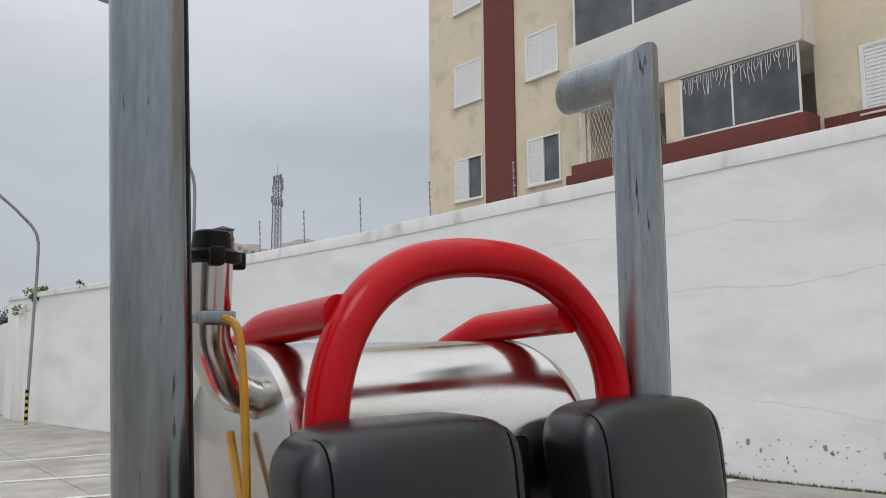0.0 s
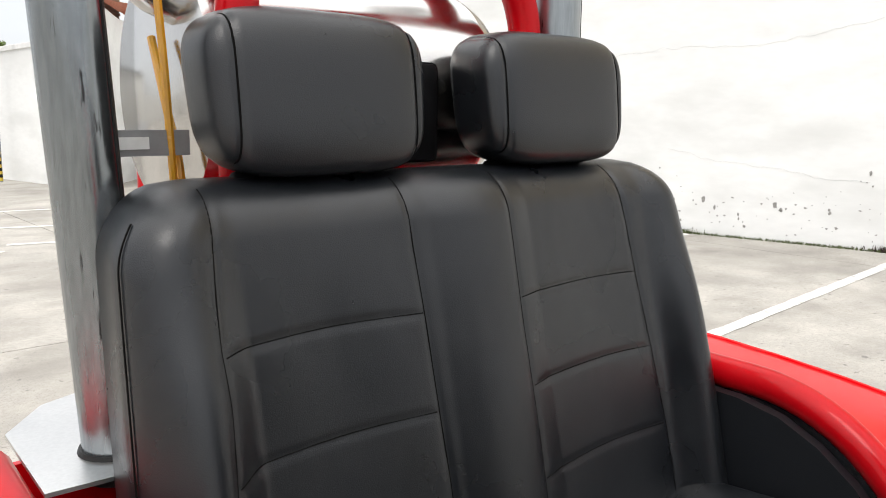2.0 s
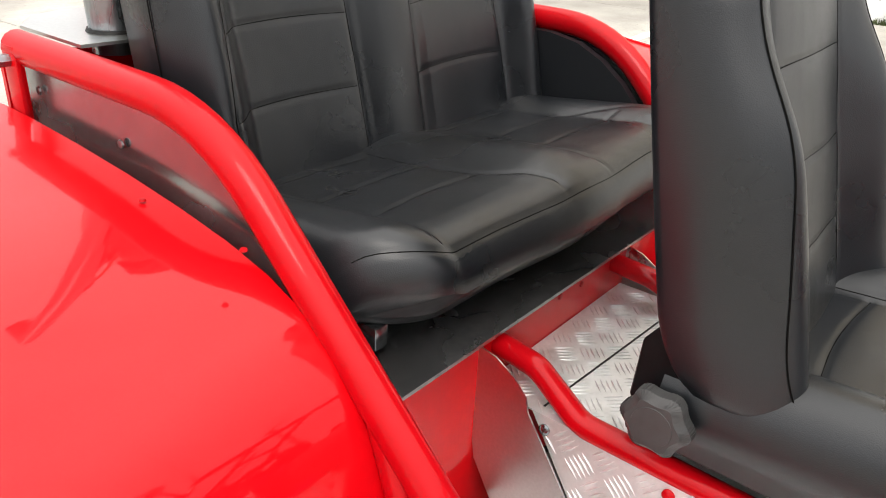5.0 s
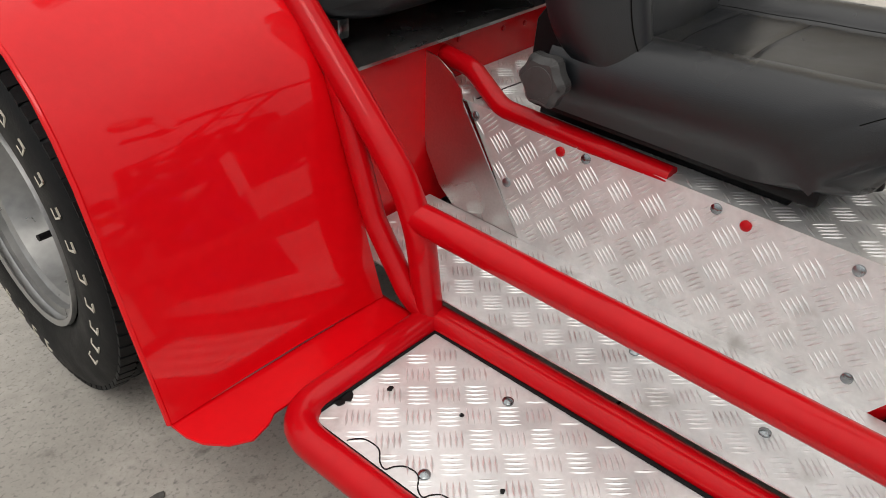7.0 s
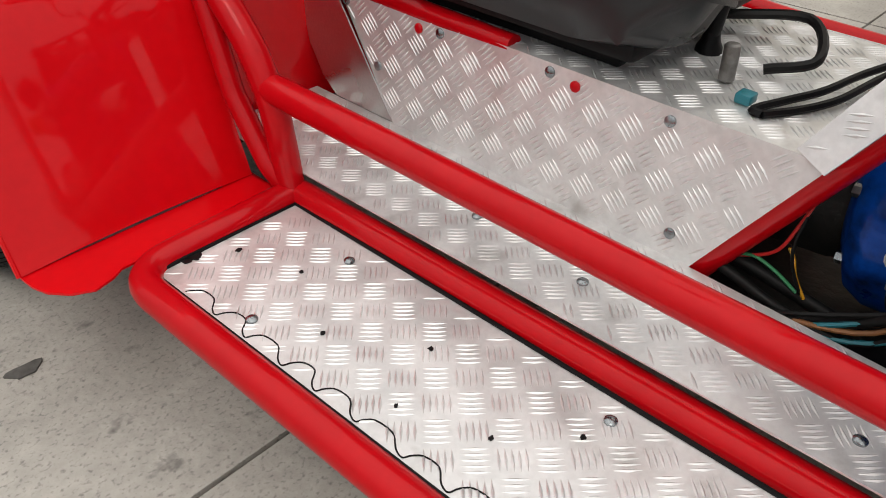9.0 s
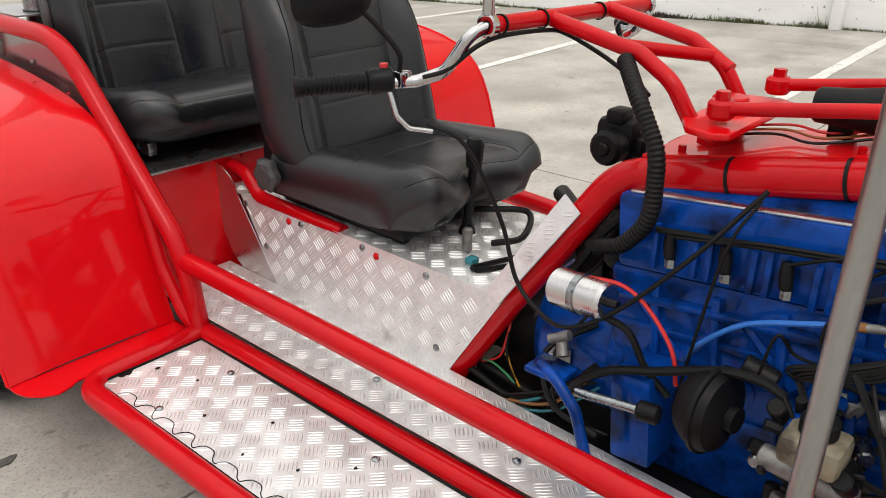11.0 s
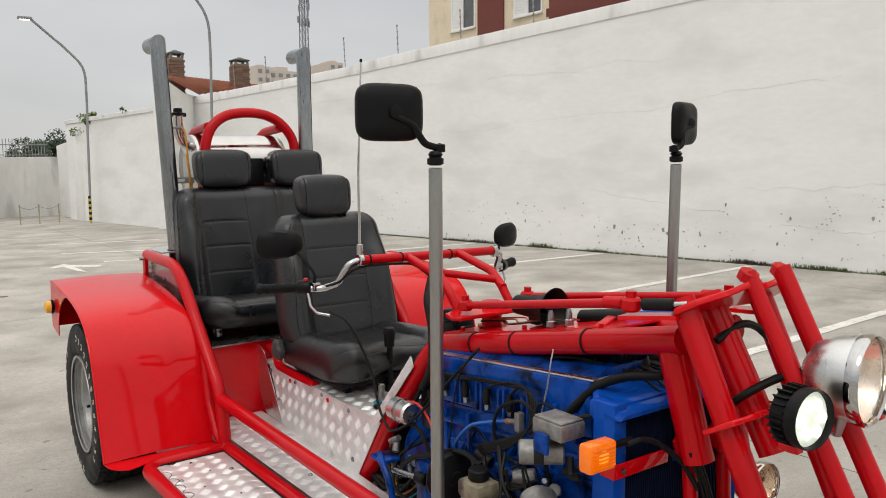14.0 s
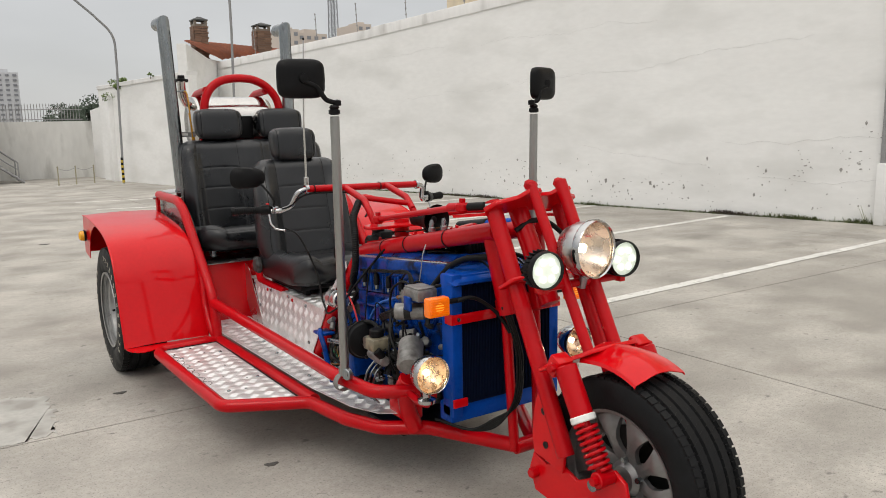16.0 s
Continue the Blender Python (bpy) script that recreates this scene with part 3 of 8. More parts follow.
# drainpipe at the wall
def drainpipe():
    t = thing("drainpipe", "grey drainpipe with a white painted foot on the wall", "pipe", (wall_x(1.0) - 0.05, 1.0, 0))
    x, y = wall_x(1.0) - 0.055, 1.0
    part("pipe", cyl((x, y, 0.75), (x, y, 3.2), 0.05, 16), STEEL_GREY, t)
    part("painted_foot", box(x - 0.06, x + 0.06, y - 0.06, y + 0.06, 0.0, 0.76, 0.01), PLASTER, t, "white painted pipe casing")
    return t


drainpipe()


def electric_post(y, i):
    base = on_wall(y, 2.84 + 0.058 * (15.1 - y), -0.05)
    t = thing("electric_fence_post", "thin steel electric fence post with insulators on the wall", "fence post", base, "electric fence posts")
    top = base + Vector((0, 0, 0.58)) + wall_out * 0.03
    part("post", cyl(base, top, 0.008, 8), STEEL_GREY, t)
    for k in range(5):
        p = base.lerp(top, 0.25 + 0.18 * k)
        part("insulator", lathe([(0.004, 0), (0.016, 0.006), (0.012, 0.016), (0.018, 0.024), (0.004, 0.034)], aim(p, -wall_dir + wall_out), 8), STEEL_GREY, t)
    return t


for i, y in enumerate((13.8, 12.7, 11.6, 10.35, 9.0, 7.6, 6.2)):
    electric_post(y, i)


# apartment building behind the wall
SLAT = mesh_of("slat", box(-0.014, 0.014, -0.5, 0.5, -0.5, 0.5), SHUTTER)


def shutter_window(b, y0, y1, z0, z1, half_open=False, x=14.1):
    w = part("window", join(box(x - 0.03, x + 0.05, y0 - 0.05, y0, z0 - 0.05, z1 + 0.05), box(x - 0.03, x + 0.05, y1, y1 + 0.05, z0 - 0.05, z1 + 0.05),
                            box(x - 0.03, x + 0.05, y0, y1, z1, z1 + 0.05), box(x - 0.03, x + 0.05, y0, y1, z0 - 0.05, z0)), SHUTTER, b, "white aluminium window frame")
    part("sill", box(x - 0.08, x + 0.02, y0 - 0.08, y1 + 0.08, z0 - 0.09, z0 - 0.05, 0.005), CREAM, w)
    part("pane", box(x + 0.03, x + 0.04, y0, y1, z0, z1), GLASS_DARK, w)
    ya = (y0 + y1) / 2 if half_open else y0
    ym = (ya + y1) / 2
    stiles = [box(x - 0.02, x + 0.024, ya, ya + 0.035, z0, z1), box(x - 0.02, x + 0.024, y1 - 0.03, y1, z0, z1), box(x - 0.02, x + 0.024, ya + 0.035, y1 - 0.03, z1 - 0.03, z1)]
    if not half_open:
        stiles.append(box(x - 0.02, x + 0.024, ym - 0.02, ym + 0.02, z0, z1 - 0.03))
    sh = part("shutter", join(*stiles), SHUTTER, b, "white louvred shutter")
    n = 16
    dz = (z1 - z0 - 0.03) / n
    for k in range(n):
        shared("slat", SLAT, sh, Matrix.LocRotScale((x + 0.004, (ya + y1) / 2, z0 + dz * (k + 0.5)), None, (1, y1 - ya - 0.066, dz * 0.88)))
    return w


def building():
    b = thing("apartment_building", "beige stucco apartment block with maroon bands and white shutters", "building", (14.1, 5, 0))
    x = 14.1
    z_lo = [5.12 + 2.95 * k for k in range(-1, 3)]
    # wall with openings, in strips
    wall = bmesh.new()
    cols = [(-12.0, 4.98, None), (4.98, 6.15, "w"), (6.15, 7.05, None), (7.05, 12.9, "b"), (12.9, 13.8, None), (13.8, 14.93, "w"), (14.93, 16.9, None), (16.9, 18.07, "w"), (18.07, 19.42, None)]
    for y0, y1, kind in cols:
        if not kind:
            wall = join(wall, box(x, x + 0.25, y0, y1, -0.6, 16))
        else:
            z = -0.6
            for zl in z_lo:
                top = zl + (1.2 if kind == "w" else 2.0)
                wall = join(wall, box(x, x + 0.25, y0, y1, z, zl if kind == "w" else zl - 0.02))
                z = top
            wall = join(wall, box(x, x + 0.25, y0, y1, z, 16))
    wall = join(wall, box(x + 0.2, x + 9, 19.2, 19.42, -0.6, 16), box(x + 0.2, x + 9, -12, -11.8, -0.6, 16))
    part("wall", wall, STUCCO, b)
    part("roof", box(x - 0.1, x + 9, -12, 19.5, 16, 16.3), STUCCO, b)
    part("maroon_band", box(x - 0.06, x + 0.1, 15.43, 16.67, -0.6, 16.1), MAROON, b, "tall maroon band")
    part("maroon_belt", box(x - 0.05, x + 0.1, 12.95, 13.55, 4.9, 5.12), MAROON, b, "maroon belt course")
    part("maroon_belt", box(x - 0.05, x + 0.1, -12, 6.9, 4.85, 5.14), MAROON, b, "maroon belt course")
    for zl in z_lo:
        for y0, y1, h in ((16.9, 18.07, zl < 6), (13.8, 14.93, zl < 6), (4.98, 6.15, False)):
            shutter_window(b, y0, y1, zl, zl + 1.2, h)
    # balconies
    xb = 13.56
    for k, zp in enumerate((6.63, 9.58, 12.53)):
        bal = part("balcony", join(box(xb, xb + 0.12, 7.0, 12.92, zp, zp + 1.6, 0.01), box(xb + 0.12, x + 0.3, 7.0, 7.12, zp, zp + 1.6), box(xb + 0.12, x + 0.3, 12.8, 12.92, zp, zp + 1.6),
                                   box(xb + 0.12, x + 1.6, 7.12, 12.8, zp, zp + 0.15)), CREAM, b, "cream solid balcony parapet")
        for y in (7.15, 9.0, 10.9, 12.72):
            part("mullion", box(xb + 0.04, xb + 0.09, y, y + 0.05, zp + 1.6, zp + 2.95), SHUTTER, bal)
        part("pane", box(xb + 0.06, xb + 0.07, 7.2, 12.7, zp + 1.6, zp + 2.9), GLASS_DARK, bal)
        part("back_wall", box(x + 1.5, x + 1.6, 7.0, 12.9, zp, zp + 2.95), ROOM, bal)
    low = part("balcony", join(box(xb, xb + 0.12, 7.0, 12.92, 4.6, 5.22, 0.01), box(xb + 0.12, x + 0.3, 7.0, 7.12, 4.6, 5.22), box(xb + 0.12, x + 0.3, 12.8, 12.92, 4.6, 5.22)), MAROON, b, "maroon balcony parapet")
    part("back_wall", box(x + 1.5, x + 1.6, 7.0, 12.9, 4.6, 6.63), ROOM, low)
    part("side_wall", box(xb + 0.5, x + 1.5, 12.7, 12.8, 5.2, 6.63), STUCCO, low)
    part("column", box(xb + 0.05, xb + 0.45, 9.75, 10.15, 5.2, 6.63), STUCCO, low)
    part("glazing_frame", join(box(xb + 0.04, xb + 0.09, 7.1, 9.75, 5.24, 5.28), box(xb + 0.04, xb + 0.09, 7.1, 9.75, 6.59, 6.62), box(xb + 0.04, xb + 0.09, 7.1, 7.13, 5.28, 6.59),
                               box(xb + 0.04, xb + 0.09, 9.7, 9.75, 5.3, 6.56), box(xb + 0.05, xb + 0.08, 8.5, 8.54, 5.3, 6.56)), SHUTTER, low)
    part("pane", box(xb + 0.06, xb + 0.065, 7.15, 9.7, 5.3, 6.56), GLASS_DARK, low)
    lights = bmesh.new()
    rnd = random.Random(11)
    for k in range(46):
        y = 7.15 + 2.55 * k / 46
        L = rnd.uniform(0.12, 0.5)
        lights = join(lights, sweep([(xb + 0.02, y, 6.55), (xb + 0.02, y + rnd.uniform(-0.03, 0.03), 6.55 - L * 0.5), (xb + 0.02, y + rnd.uniform(-0.04, 0.04), 6.55 - L)], 0.006, 4))
    part("icicle_lights", lights, SHUTTER, low, "unlit icicle string lights")
    net = bmesh.new()
    for k in range(24):
        y = 10.2 + 2.6 * k / 24
        net = join(net, cyl((xb + 0.1, y, 5.22), (xb + 0.1, y + 0.5 if y < 12.2 else 12.7, 6.63), 0.004, 4), cyl((xb + 0.1, y, 6.63), (xb + 0.1, y + 0.5 if y < 12.2 else 12.7, 5.22), 0.004, 4))
    part("safety_net", net, SHUTTER, low, "thin balcony safety net")
    b.location += Vector((0, 0.09, 0.47))
    return b


building()


# tiled house with two chimneys behind the gable
def house():
    h = thing("house_roof", "terracotta tiled house roof behind the white wall", "roof", (4.6, 15.5, 3.0))
    A, B = Vector((3.18, 13.32, 3.12)), Vector((4.66, 15.42, 2.92))
    C, D = Vector((8.45, 20.6, 3.72)), Vector((4.66, 18.3, 3.64))
    bm = bmesh.new()
    nu, nv = 44, 64
    grid = []
    for i in range(nu + 1):
        row = []
        for j in range(nv + 1):
            u, v = i / nu, j / nv
            p = (A * (1 - u) + D * u) * (1 - v) + (B * (1 - u) + C * u) * v
            wave = 0.03 * abs(math.sin(math.pi * 13 * u)) + 0.02 * ((v * 22) % 1.0)
            row.append(bm.verts.new(p + Vector((0, 0, wave))))
        grid.append(row)
    for a, c in zip(grid, grid[1:]):
        for k in range(nv):
            bm.faces.new((a[k], a[k + 1], c[k + 1], c[k]))
    bmesh.ops.solidify(bm, geom=list(bm.faces), thickness=0.05)
    part("tiles", bm, TILE, h, "rows of terracotta barrel tiles")
    body = prism([(3.4, 13.75), (4.75, 15.7), (8.5, 20.4), (5.0, 18.3)], 2.9)
    part("house_wall", body, PLASTER, h)
    return h


house()


def chimney(x, y, z0, z1, w):
    c = thing("chimney", "brown brick chimney with a dark cap on the tiled roof", "chimney", (x, y, z0), "roof chimneys")
    part("core", box(x - w / 2 + 0.02, x + w / 2 - 0.02, y - w / 2 + 0.02, y + w / 2 - 0.02, z0 - 0.6, z1), MORTAR, c)
    br = box(-0.5, 0.5, -0.5, 0.5, -0.5, 0.5)
    me = mesh_of("brick", br, BRICK)
    rows = int((z1 - z0 + 0.5) / 0.065)
    for r in range(rows):
        z = z0 - 0.5 + 0.065 * (r + 0.5)
        n = 2
        for k in range(n):
            o = (k + 0.5) / n * w - w / 2 + (0.012 if r % 2 else -0.012)
            L = w / n - 0.012
            shared("brick", me, c, Matrix.LocRotScale((x + o * 0.96, y - w / 2 + 0.015, z), None, (L, 0.05, 0.055)))
            shared("brick", me, c, Matrix.LocRotScale((x - w / 2 + 0.015, y + o * 0.85, z), None, (0.05, L, 0.055)))
    for sx in (-1, 1):
        for sy in (-1, 1):
            part("cap_leg", box(x + sx * w * 0.38 - 0.03, x + sx * w * 0.38 + 0.03, y + sy * w * 0.38 - 0.03, y + sy * w * 0.38 + 0.03, z1, z1 + 0.09), MORTAR, c)
    part("cap", lathe([(w * 0.72, 0), (w * 0.72, 0.03), (0.03, 0.11)], Matrix.Translation((x, y, z1 + 0.08)) @ Matrix.Rotation(math.pi / 4, 4, "Z"), 4), SLATE, c, "dark pyramid chimney cap")
    return c


chimney(4.46, 16.5, 3.42, 3.88, 0.36)
chimney(6.87, 18.5, 3.55, 4.08, 0.44)


# lamp posts
def street_lamp(base, high, reach, banded, label):
    x, y = base
    t = thing("street_lamp", label, "street lamp", (x, y, 0), "street lamps")
    way = Vector((-1, -0.05, 0)).normalized()
    pts = [Vector((x, y, 0)), Vector((x + 0.04, y, high * 0.45)), Vector((x + 0.06, y, high * 0.65)), Vector((x, y, high * 0.78)) - 0.02 * way, Vector((x, y, high * 0.865)) + way * reach * 0.3, Vector((x, y, high * 0.92)) + way * reach * 0.58, Vector((x, y, high)) + way * reach]
    part("pole", curve(pts, 0.027, 12, 8), POLE, t)
    p = pts[-1]
    part("lamp_head", box(-0.14, 0.14, -0.07, 0.07, -0.03, 0.03, 0.02, Matrix.Translation(p + way * 0.1)), POLE, t, "grey lamp head")
    part("lamp_glass", box(-0.1, 0.1, -0.05, 0.05, -0.012, 0.0, 0.004, Matrix.Translation(p + way * 0.1 + Vector((0, 0, -0.03)))), mat("lit_lamp_glass", (0.9, 0.9, 0.9), 0.3, emit=(1, 1, 0.95, 3.0)), t)
    if banded:
        for k in range(10):
            part("band", cyl((x, y, 0.02 + 0.06 * k), (x, y, 0.08 + 0.06 * k), 0.031, 12), YELLOW if k % 2 == 0 else BLACK, t)
    return t


street_lamp((2.24, 15.95), 4.42, 0.98, True, "grey curved street lamp with yellow and black foot bands")
street_lamp((3.98, 12.8), 5.4, 0.85, False, "slim grey street lamp post before the house gable")


# chain posts, stair, fence
def chain_posts():
    for k, (x, y) in enumerate(((0.88, 16.4), (1.28, 16.5), (1.70, 16.6))):
        t = thing("chain_post", "thin faded post of a low chain barrier", "post", (x, y, 0), "chain posts")
        part("post", cyl((x, y, 0), (x, y, 0.42), 0.014, 8), POST_WOOD, t)
        part("knob", lathe([(0.014, 0), (0.02, 0.01), (0.01, 0.03), (0, 0.035)], Matrix.Translation((x, y, 0.42)), 8), POST_WOOD, t)
    ch = thing("barrier_chain", "thin plastic chain between the low posts", "chain", (1.28, 16.5, 0.3))
    part("chain", join(curve([(0.88, 16.4, 0.4), (1.08, 16.45, 0.34), (1.28, 16.5, 0.4)], 0.006), curve([(1.28, 16.5, 0.4), (1.49, 16.55, 0.34), (1.70, 16.6, 0.4)], 0.006)), STEEL_GREY, ch)


chain_posts()


def outdoor_stair():
    t = thing("metal_stair", "small grey steel stair with handrails by the building edge", "stair", (-0.3, 18.4, 0))
    for k in range(5):
        part("tread", box(-0.25 + 0.11 * k, -0.13 + 0.11 * k, 18.0, 18.7, 0.42 - 0.09 * k, 0.44 - 0.09 * k), STEEL_GREY, t)
    for y in (17.98, 18.7):
        part("stringer", cyl((-0.35, y, 0.52), (0.32, y, 0.02), 0.025, 8), STEEL_GREY, t)
        part("handrail", tube([(-0.5, y, 0.92), (-0.3, y, 0.92), (0.2, y, 0.52), (0.2, y, 0.1)], 0.016, 0.05, 8), STEEL_GREY, t)
        part("handrail", cyl((-0.3, y, 0.72), (0.2, y, 0.34), 0.012, 8), STEEL_GREY, t)
        part("baluster", cyl((-0.3, y, 0.45), (-0.3, y, 0.92), 0.016, 8), STEEL_GREY, t)
    k = thing("loading_hut", "pale grey kiosk cladding with steel posts", "kiosk", (-1.6, 18.4, 0))
    part("wall", box(-2.9, -0.42, 17.9, 19.2, 0.5, 2.3, 0.01), OLD_PLASTER, k)
    part("base", box(-2.9, -0.42, 17.9, 19.2, 0.0, 0.5), FAR_WHITE, k)
    for y in (17.86, 19.2):
        part("post", box(-0.42, -0.36, y, y + 0.06, 0, 2.35, 0.004), STEEL_GREY, k)
    part("roof", box(-3.0, -0.3, 17.8, 19.3, 2.3, 2.38), STEEL_GREY, k)


outdoor_stair()


def spiked_fence():
    t = thing("spiked_fence", "grey spiked railing on top of the back wall", "fence", (0, 19.45, 1.5))
    for z in (1.56, 1.82):
        part("rail", box(-6, 2.0, 19.44, 19.46, z, z + 0.02), STEEL_GREY, t)
    bars = bmesh.new()
    for k in range(110):
        x = -6 + 8.0 * k / 110
        bars = join(bars, lathe([(0.008, 0), (0.008, 0.42), (0.012, 0.44), (0.0, 0.5)], Matrix.Translation((x, 19.45, 1.5)), 4))
    part("bars", bars, STEEL_GREY, t, kind="stuff")


spiked_fence()


# distance: trees, tower blocks, radio mast
def tree(x, y, z, r, seed, material=LEAF, leaf=0.5, n=900):
    rnd = random.Random(seed)
    t = thing("tree", "dark green broadleaf tree on the far slope" if material is LEAF else "fresh green shrub above the garden wall", "tree", (x, y, z), "far trees" if material is LEAF else "garden shrubs")
    tr = sweep([(x, y, z - r * 1.6), (x + 0.05 * r, y, z - 0.5 * r), (x, y, z + 0.2 * r)], [0.12 * r, 0.09 * r, 0.04 * r], 8)
    for k in range(5):
        a = k * 1.25
        tr = join(tr, sweep([(x, y, z - 0.5 * r), (x + 0.35 * r * math.cos(a), y + 0.35 * r * math.sin(a), z), (x + 0.6 * r * math.cos(a), y + 0.6 * r * math.sin(a), z + 0.3 * r)], [0.05 * r, 0.035 * r, 0.015 * r], 6))
    part("trunk", tr, BARK, t)
    lumps = [(Vector((rnd.gauss(0, 0.45), rnd.gauss(0, 0.45), rnd.gauss(0.1, 0.3))), rnd.uniform(0.3, 0.55)) for k in range(9)]
    verts, faces = [], []
    for k in range(n):
        c, lr = rnd.choice(lumps)
        d = Vector((rnd.gauss(0, 1), rnd.gauss(0, 1), rnd.gauss(0, 1))).normalized() * lr * rnd.uniform(0.55, 1.08)
        p = Vector((x, y, z)) + r * (c + d)
        u = Vector((rnd.gauss(0, 1), rnd.gauss(0, 1), rnd.gauss(0, 1))).normalized() * leaf * rnd.uniform(0.5, 1.2)
        v = u.orthogonal() * 0.55
        i = len(verts)
        verts += [p - u, p - v, p + u, p + v]
        faces.append((i, i + 1, i + 2, i + 3))
    me = bpy.data.meshes.new("crown")
    me.from_pydata(verts, [], faces)
    me.materials.append(material)
    ob = new("crown", me)
    ob.parent = t
    ob.location = -Vector(t.location)
    return t


for k, (x, z, r) in enumerate(((7.4, 1.4, 1.5), (9.2, 2.2, 1.7), (11.0, 2.7, 2.0), (12.8, 2.9, 2.1), (14.6, 3.0, 2.0), (16.5, 2.9, 2.0), (18.2, 2.8, 1.9), (5.6, 1.0, 1.2))):
    tree(x + 2.0, 80 + 1.5 * (k % 3), z, r, k, leaf=0.15, n=2200)
tree(2.46, 16.45, 2.33, 0.19, 40, LEAF_LIGHT, 0.035, 500)
tree(2.75, 14.7, 2.50, 0.06, 41, LEAF_LIGHT, 0.02, 90)
tree(2.40, 16.9, 2.12, 0.2, 42, LEAF_LIGHT, 0.035, 400)


def tower_block(x0, x1, y, z1, cols, floors, material, label):
    t = thing("tower_block", label, "building", ((x0 + x1) / 2, y, 0), "far tower blocks")
    part("wall", box(x0, x1, y, y + 8, -2, z1), material, t)
    part("roof", box(x0 + (x1 - x0) * 0.3, x1 - (x1 - x0) * 0.3, y + 1, y + 5, z1, z1 + (x1 - x0) * 0.14), material, t)
    me = mesh_of("window", box(-0.5, 0.5, -0.06, 0.06, -0.5, 0.5), FAR_DARK)
    dx, dz = (x1 - x0) / cols, z1 / floors
    for c in range(cols):
        for f in range(int(floors * 0.1), floors):
            shared("window", me, t, Matrix.LocRotScale((x0 + dx * (c + 0.5), y - 0.02, dz * (f + 0.45)), None, (dx * 0.5, 1, dz * 0.42)))
    return t


tower_block(4.4, 7.2, 90, 7.1, 4, 14, FAR_WHITE, "tall pale tower block in the haze")
tower_block(49.5, 52.0, 120, 16.7, 2, 12, FAR_WALL, "beige distant tower block")
tower_block(52.6, 58.0, 122, 16.4, 4, 12, FAR_WALL, "wide beige distant tower block")
tower_block(62.8, 65.6, 120, 18.2, 2, 13, FAR_WALL, "beige distant tower block with a roof tank")


def radio_mast():
    t = thing("radio_mast", "lattice telecom mast with antennas in the haze", "mast", (97.5, 200, 0))
    X, Y = 97.0, 200.0
    for sx in (-1, 1):
        for sy in (-1, 1):
            part("leg", cyl((X + sx * 1.3, Y + sy * 1.3, -3), (X + sx * 0.75, Y + sy * 0.75, 44), 0.16, 6), TOWER, t)
    br = bmesh.new()
    for k in range(22):
        w0, w1 = 1.3 - 0.025 * k, 1.3 - 0.025 * (k + 1)
        z0, z1 = 2.0 * k, 2.0 * k + 2
        for s in (-1, 1):
            br = join(br, cyl((X - w0, Y + s * w0, z0), (X + w1, Y + s * w1, z1), 0.09, 4), cyl((X + w0, Y + s * w0, z0), (X - w1, Y + s * w1, z1), 0.09, 4), cyl((X - w1, Y + s * w1, z1), (X + w1, Y + s * w1, z1), 0.08, 4))
    part("bracing", br, TOWER, t, kind="stuff")
    rnd = random.Random(5)
    for k in range(16):
        a = rnd.uniform(0, 6.28)
        z = rnd.uniform(34, 43)
        part("antenna", box(X + 1.5 * math.cos(a) - 0.2, X + 1.5 * math.cos(a) + 0.2, Y + 1.5 * math.sin(a) - 0.2, Y + 1.5 * math.sin(a) + 0.2, z, z + 1.8), TOWER, t)
    part("spire", cyl((X, Y, 44), (X, Y, 47), 0.06, 6), TOWER, t)
    t.location.z += 3.0
    return t


radio_mast()


# ---- the trike ----
trike = thing("trike", "red custom three-wheeled motorcycle with a blue car engine", "trike")


def both(name, make, material, label="", parent=None):
    """A part and its mirror image on the other side."""
    return part(name, make(), material, parent or trike, label), part(name, flip_x(make()), material, parent or trike, label)


TR = 0.0255
for sd, dz in ((-1, 0.0), (1, -0.014)):
    part("side_hoop", tube([(sd * 0.503, 0.955, 1.032 + dz), (sd * 0.503, 0.475, 1.030 + dz), (sd * 0.490, 0.02, 0.555), (sd * 0.492, -0.012, 0.345)], TR, 0.30), RED_TUBE, trike, "bent red side hoop tube")
both("hoop_foot", lambda: box(-0.528, -0.520, 0.915, 0.955, 0.880, 1.04, 0.002), RED_TUBE, "flat red hoop bracket")
both("hoop_bolt", lambda: cyl((-0.545, 0.936, 1.018), (-0.515, 0.936, 1.018), 0.010, 6, 0.001), GALV)
both("nerf_bar", lambda: tube([(-0.490, 0.035, 0.532), (-0.468, -0.5, 0.515), (-0.458, -1.38, 0.508), (-0.40, -1.55, 0.485), (-0.20, -1.66, 0.475)], TR, 0.10), RED_TUBE, "red side rail tube")
both("step_frame", lambda: tube([(-0.492, -0.015, 0.342), (-0.806, -0.018, 0.335), (-0.776, -0.965, 0.333), (-0.468, -1.135, 0.335), (-0.432, -1.38, 0.335), (-0.36, -1.525, 0.330), (-0.21, -1.615, 0.325), (-0.035, -1.93, 0.32)], 0.0265, 0.07), RED_TUBE, "red step frame tube")
both("sill_tube", lambda: tube([(-0.485, -0.02, 0.342), (-0.468, -0.55, 0.340), (-0.450, -1.13, 0.338)], 0.0265, 0.05), RED_TUBE)
both("brace_tube", lambda: tube([(-0.497, 0.20, 0.74), (-0.510, 0.10, 0.50), (-0.510, 0.02, 0.39), (-0.497, -0.01, 0.352)], 0.02, 0.1), RED_TUBE)
both("hoop_gusset", lambda: box(-0.535, -0.47, 0.0, 0.20, 0.300, 0.305), RED)
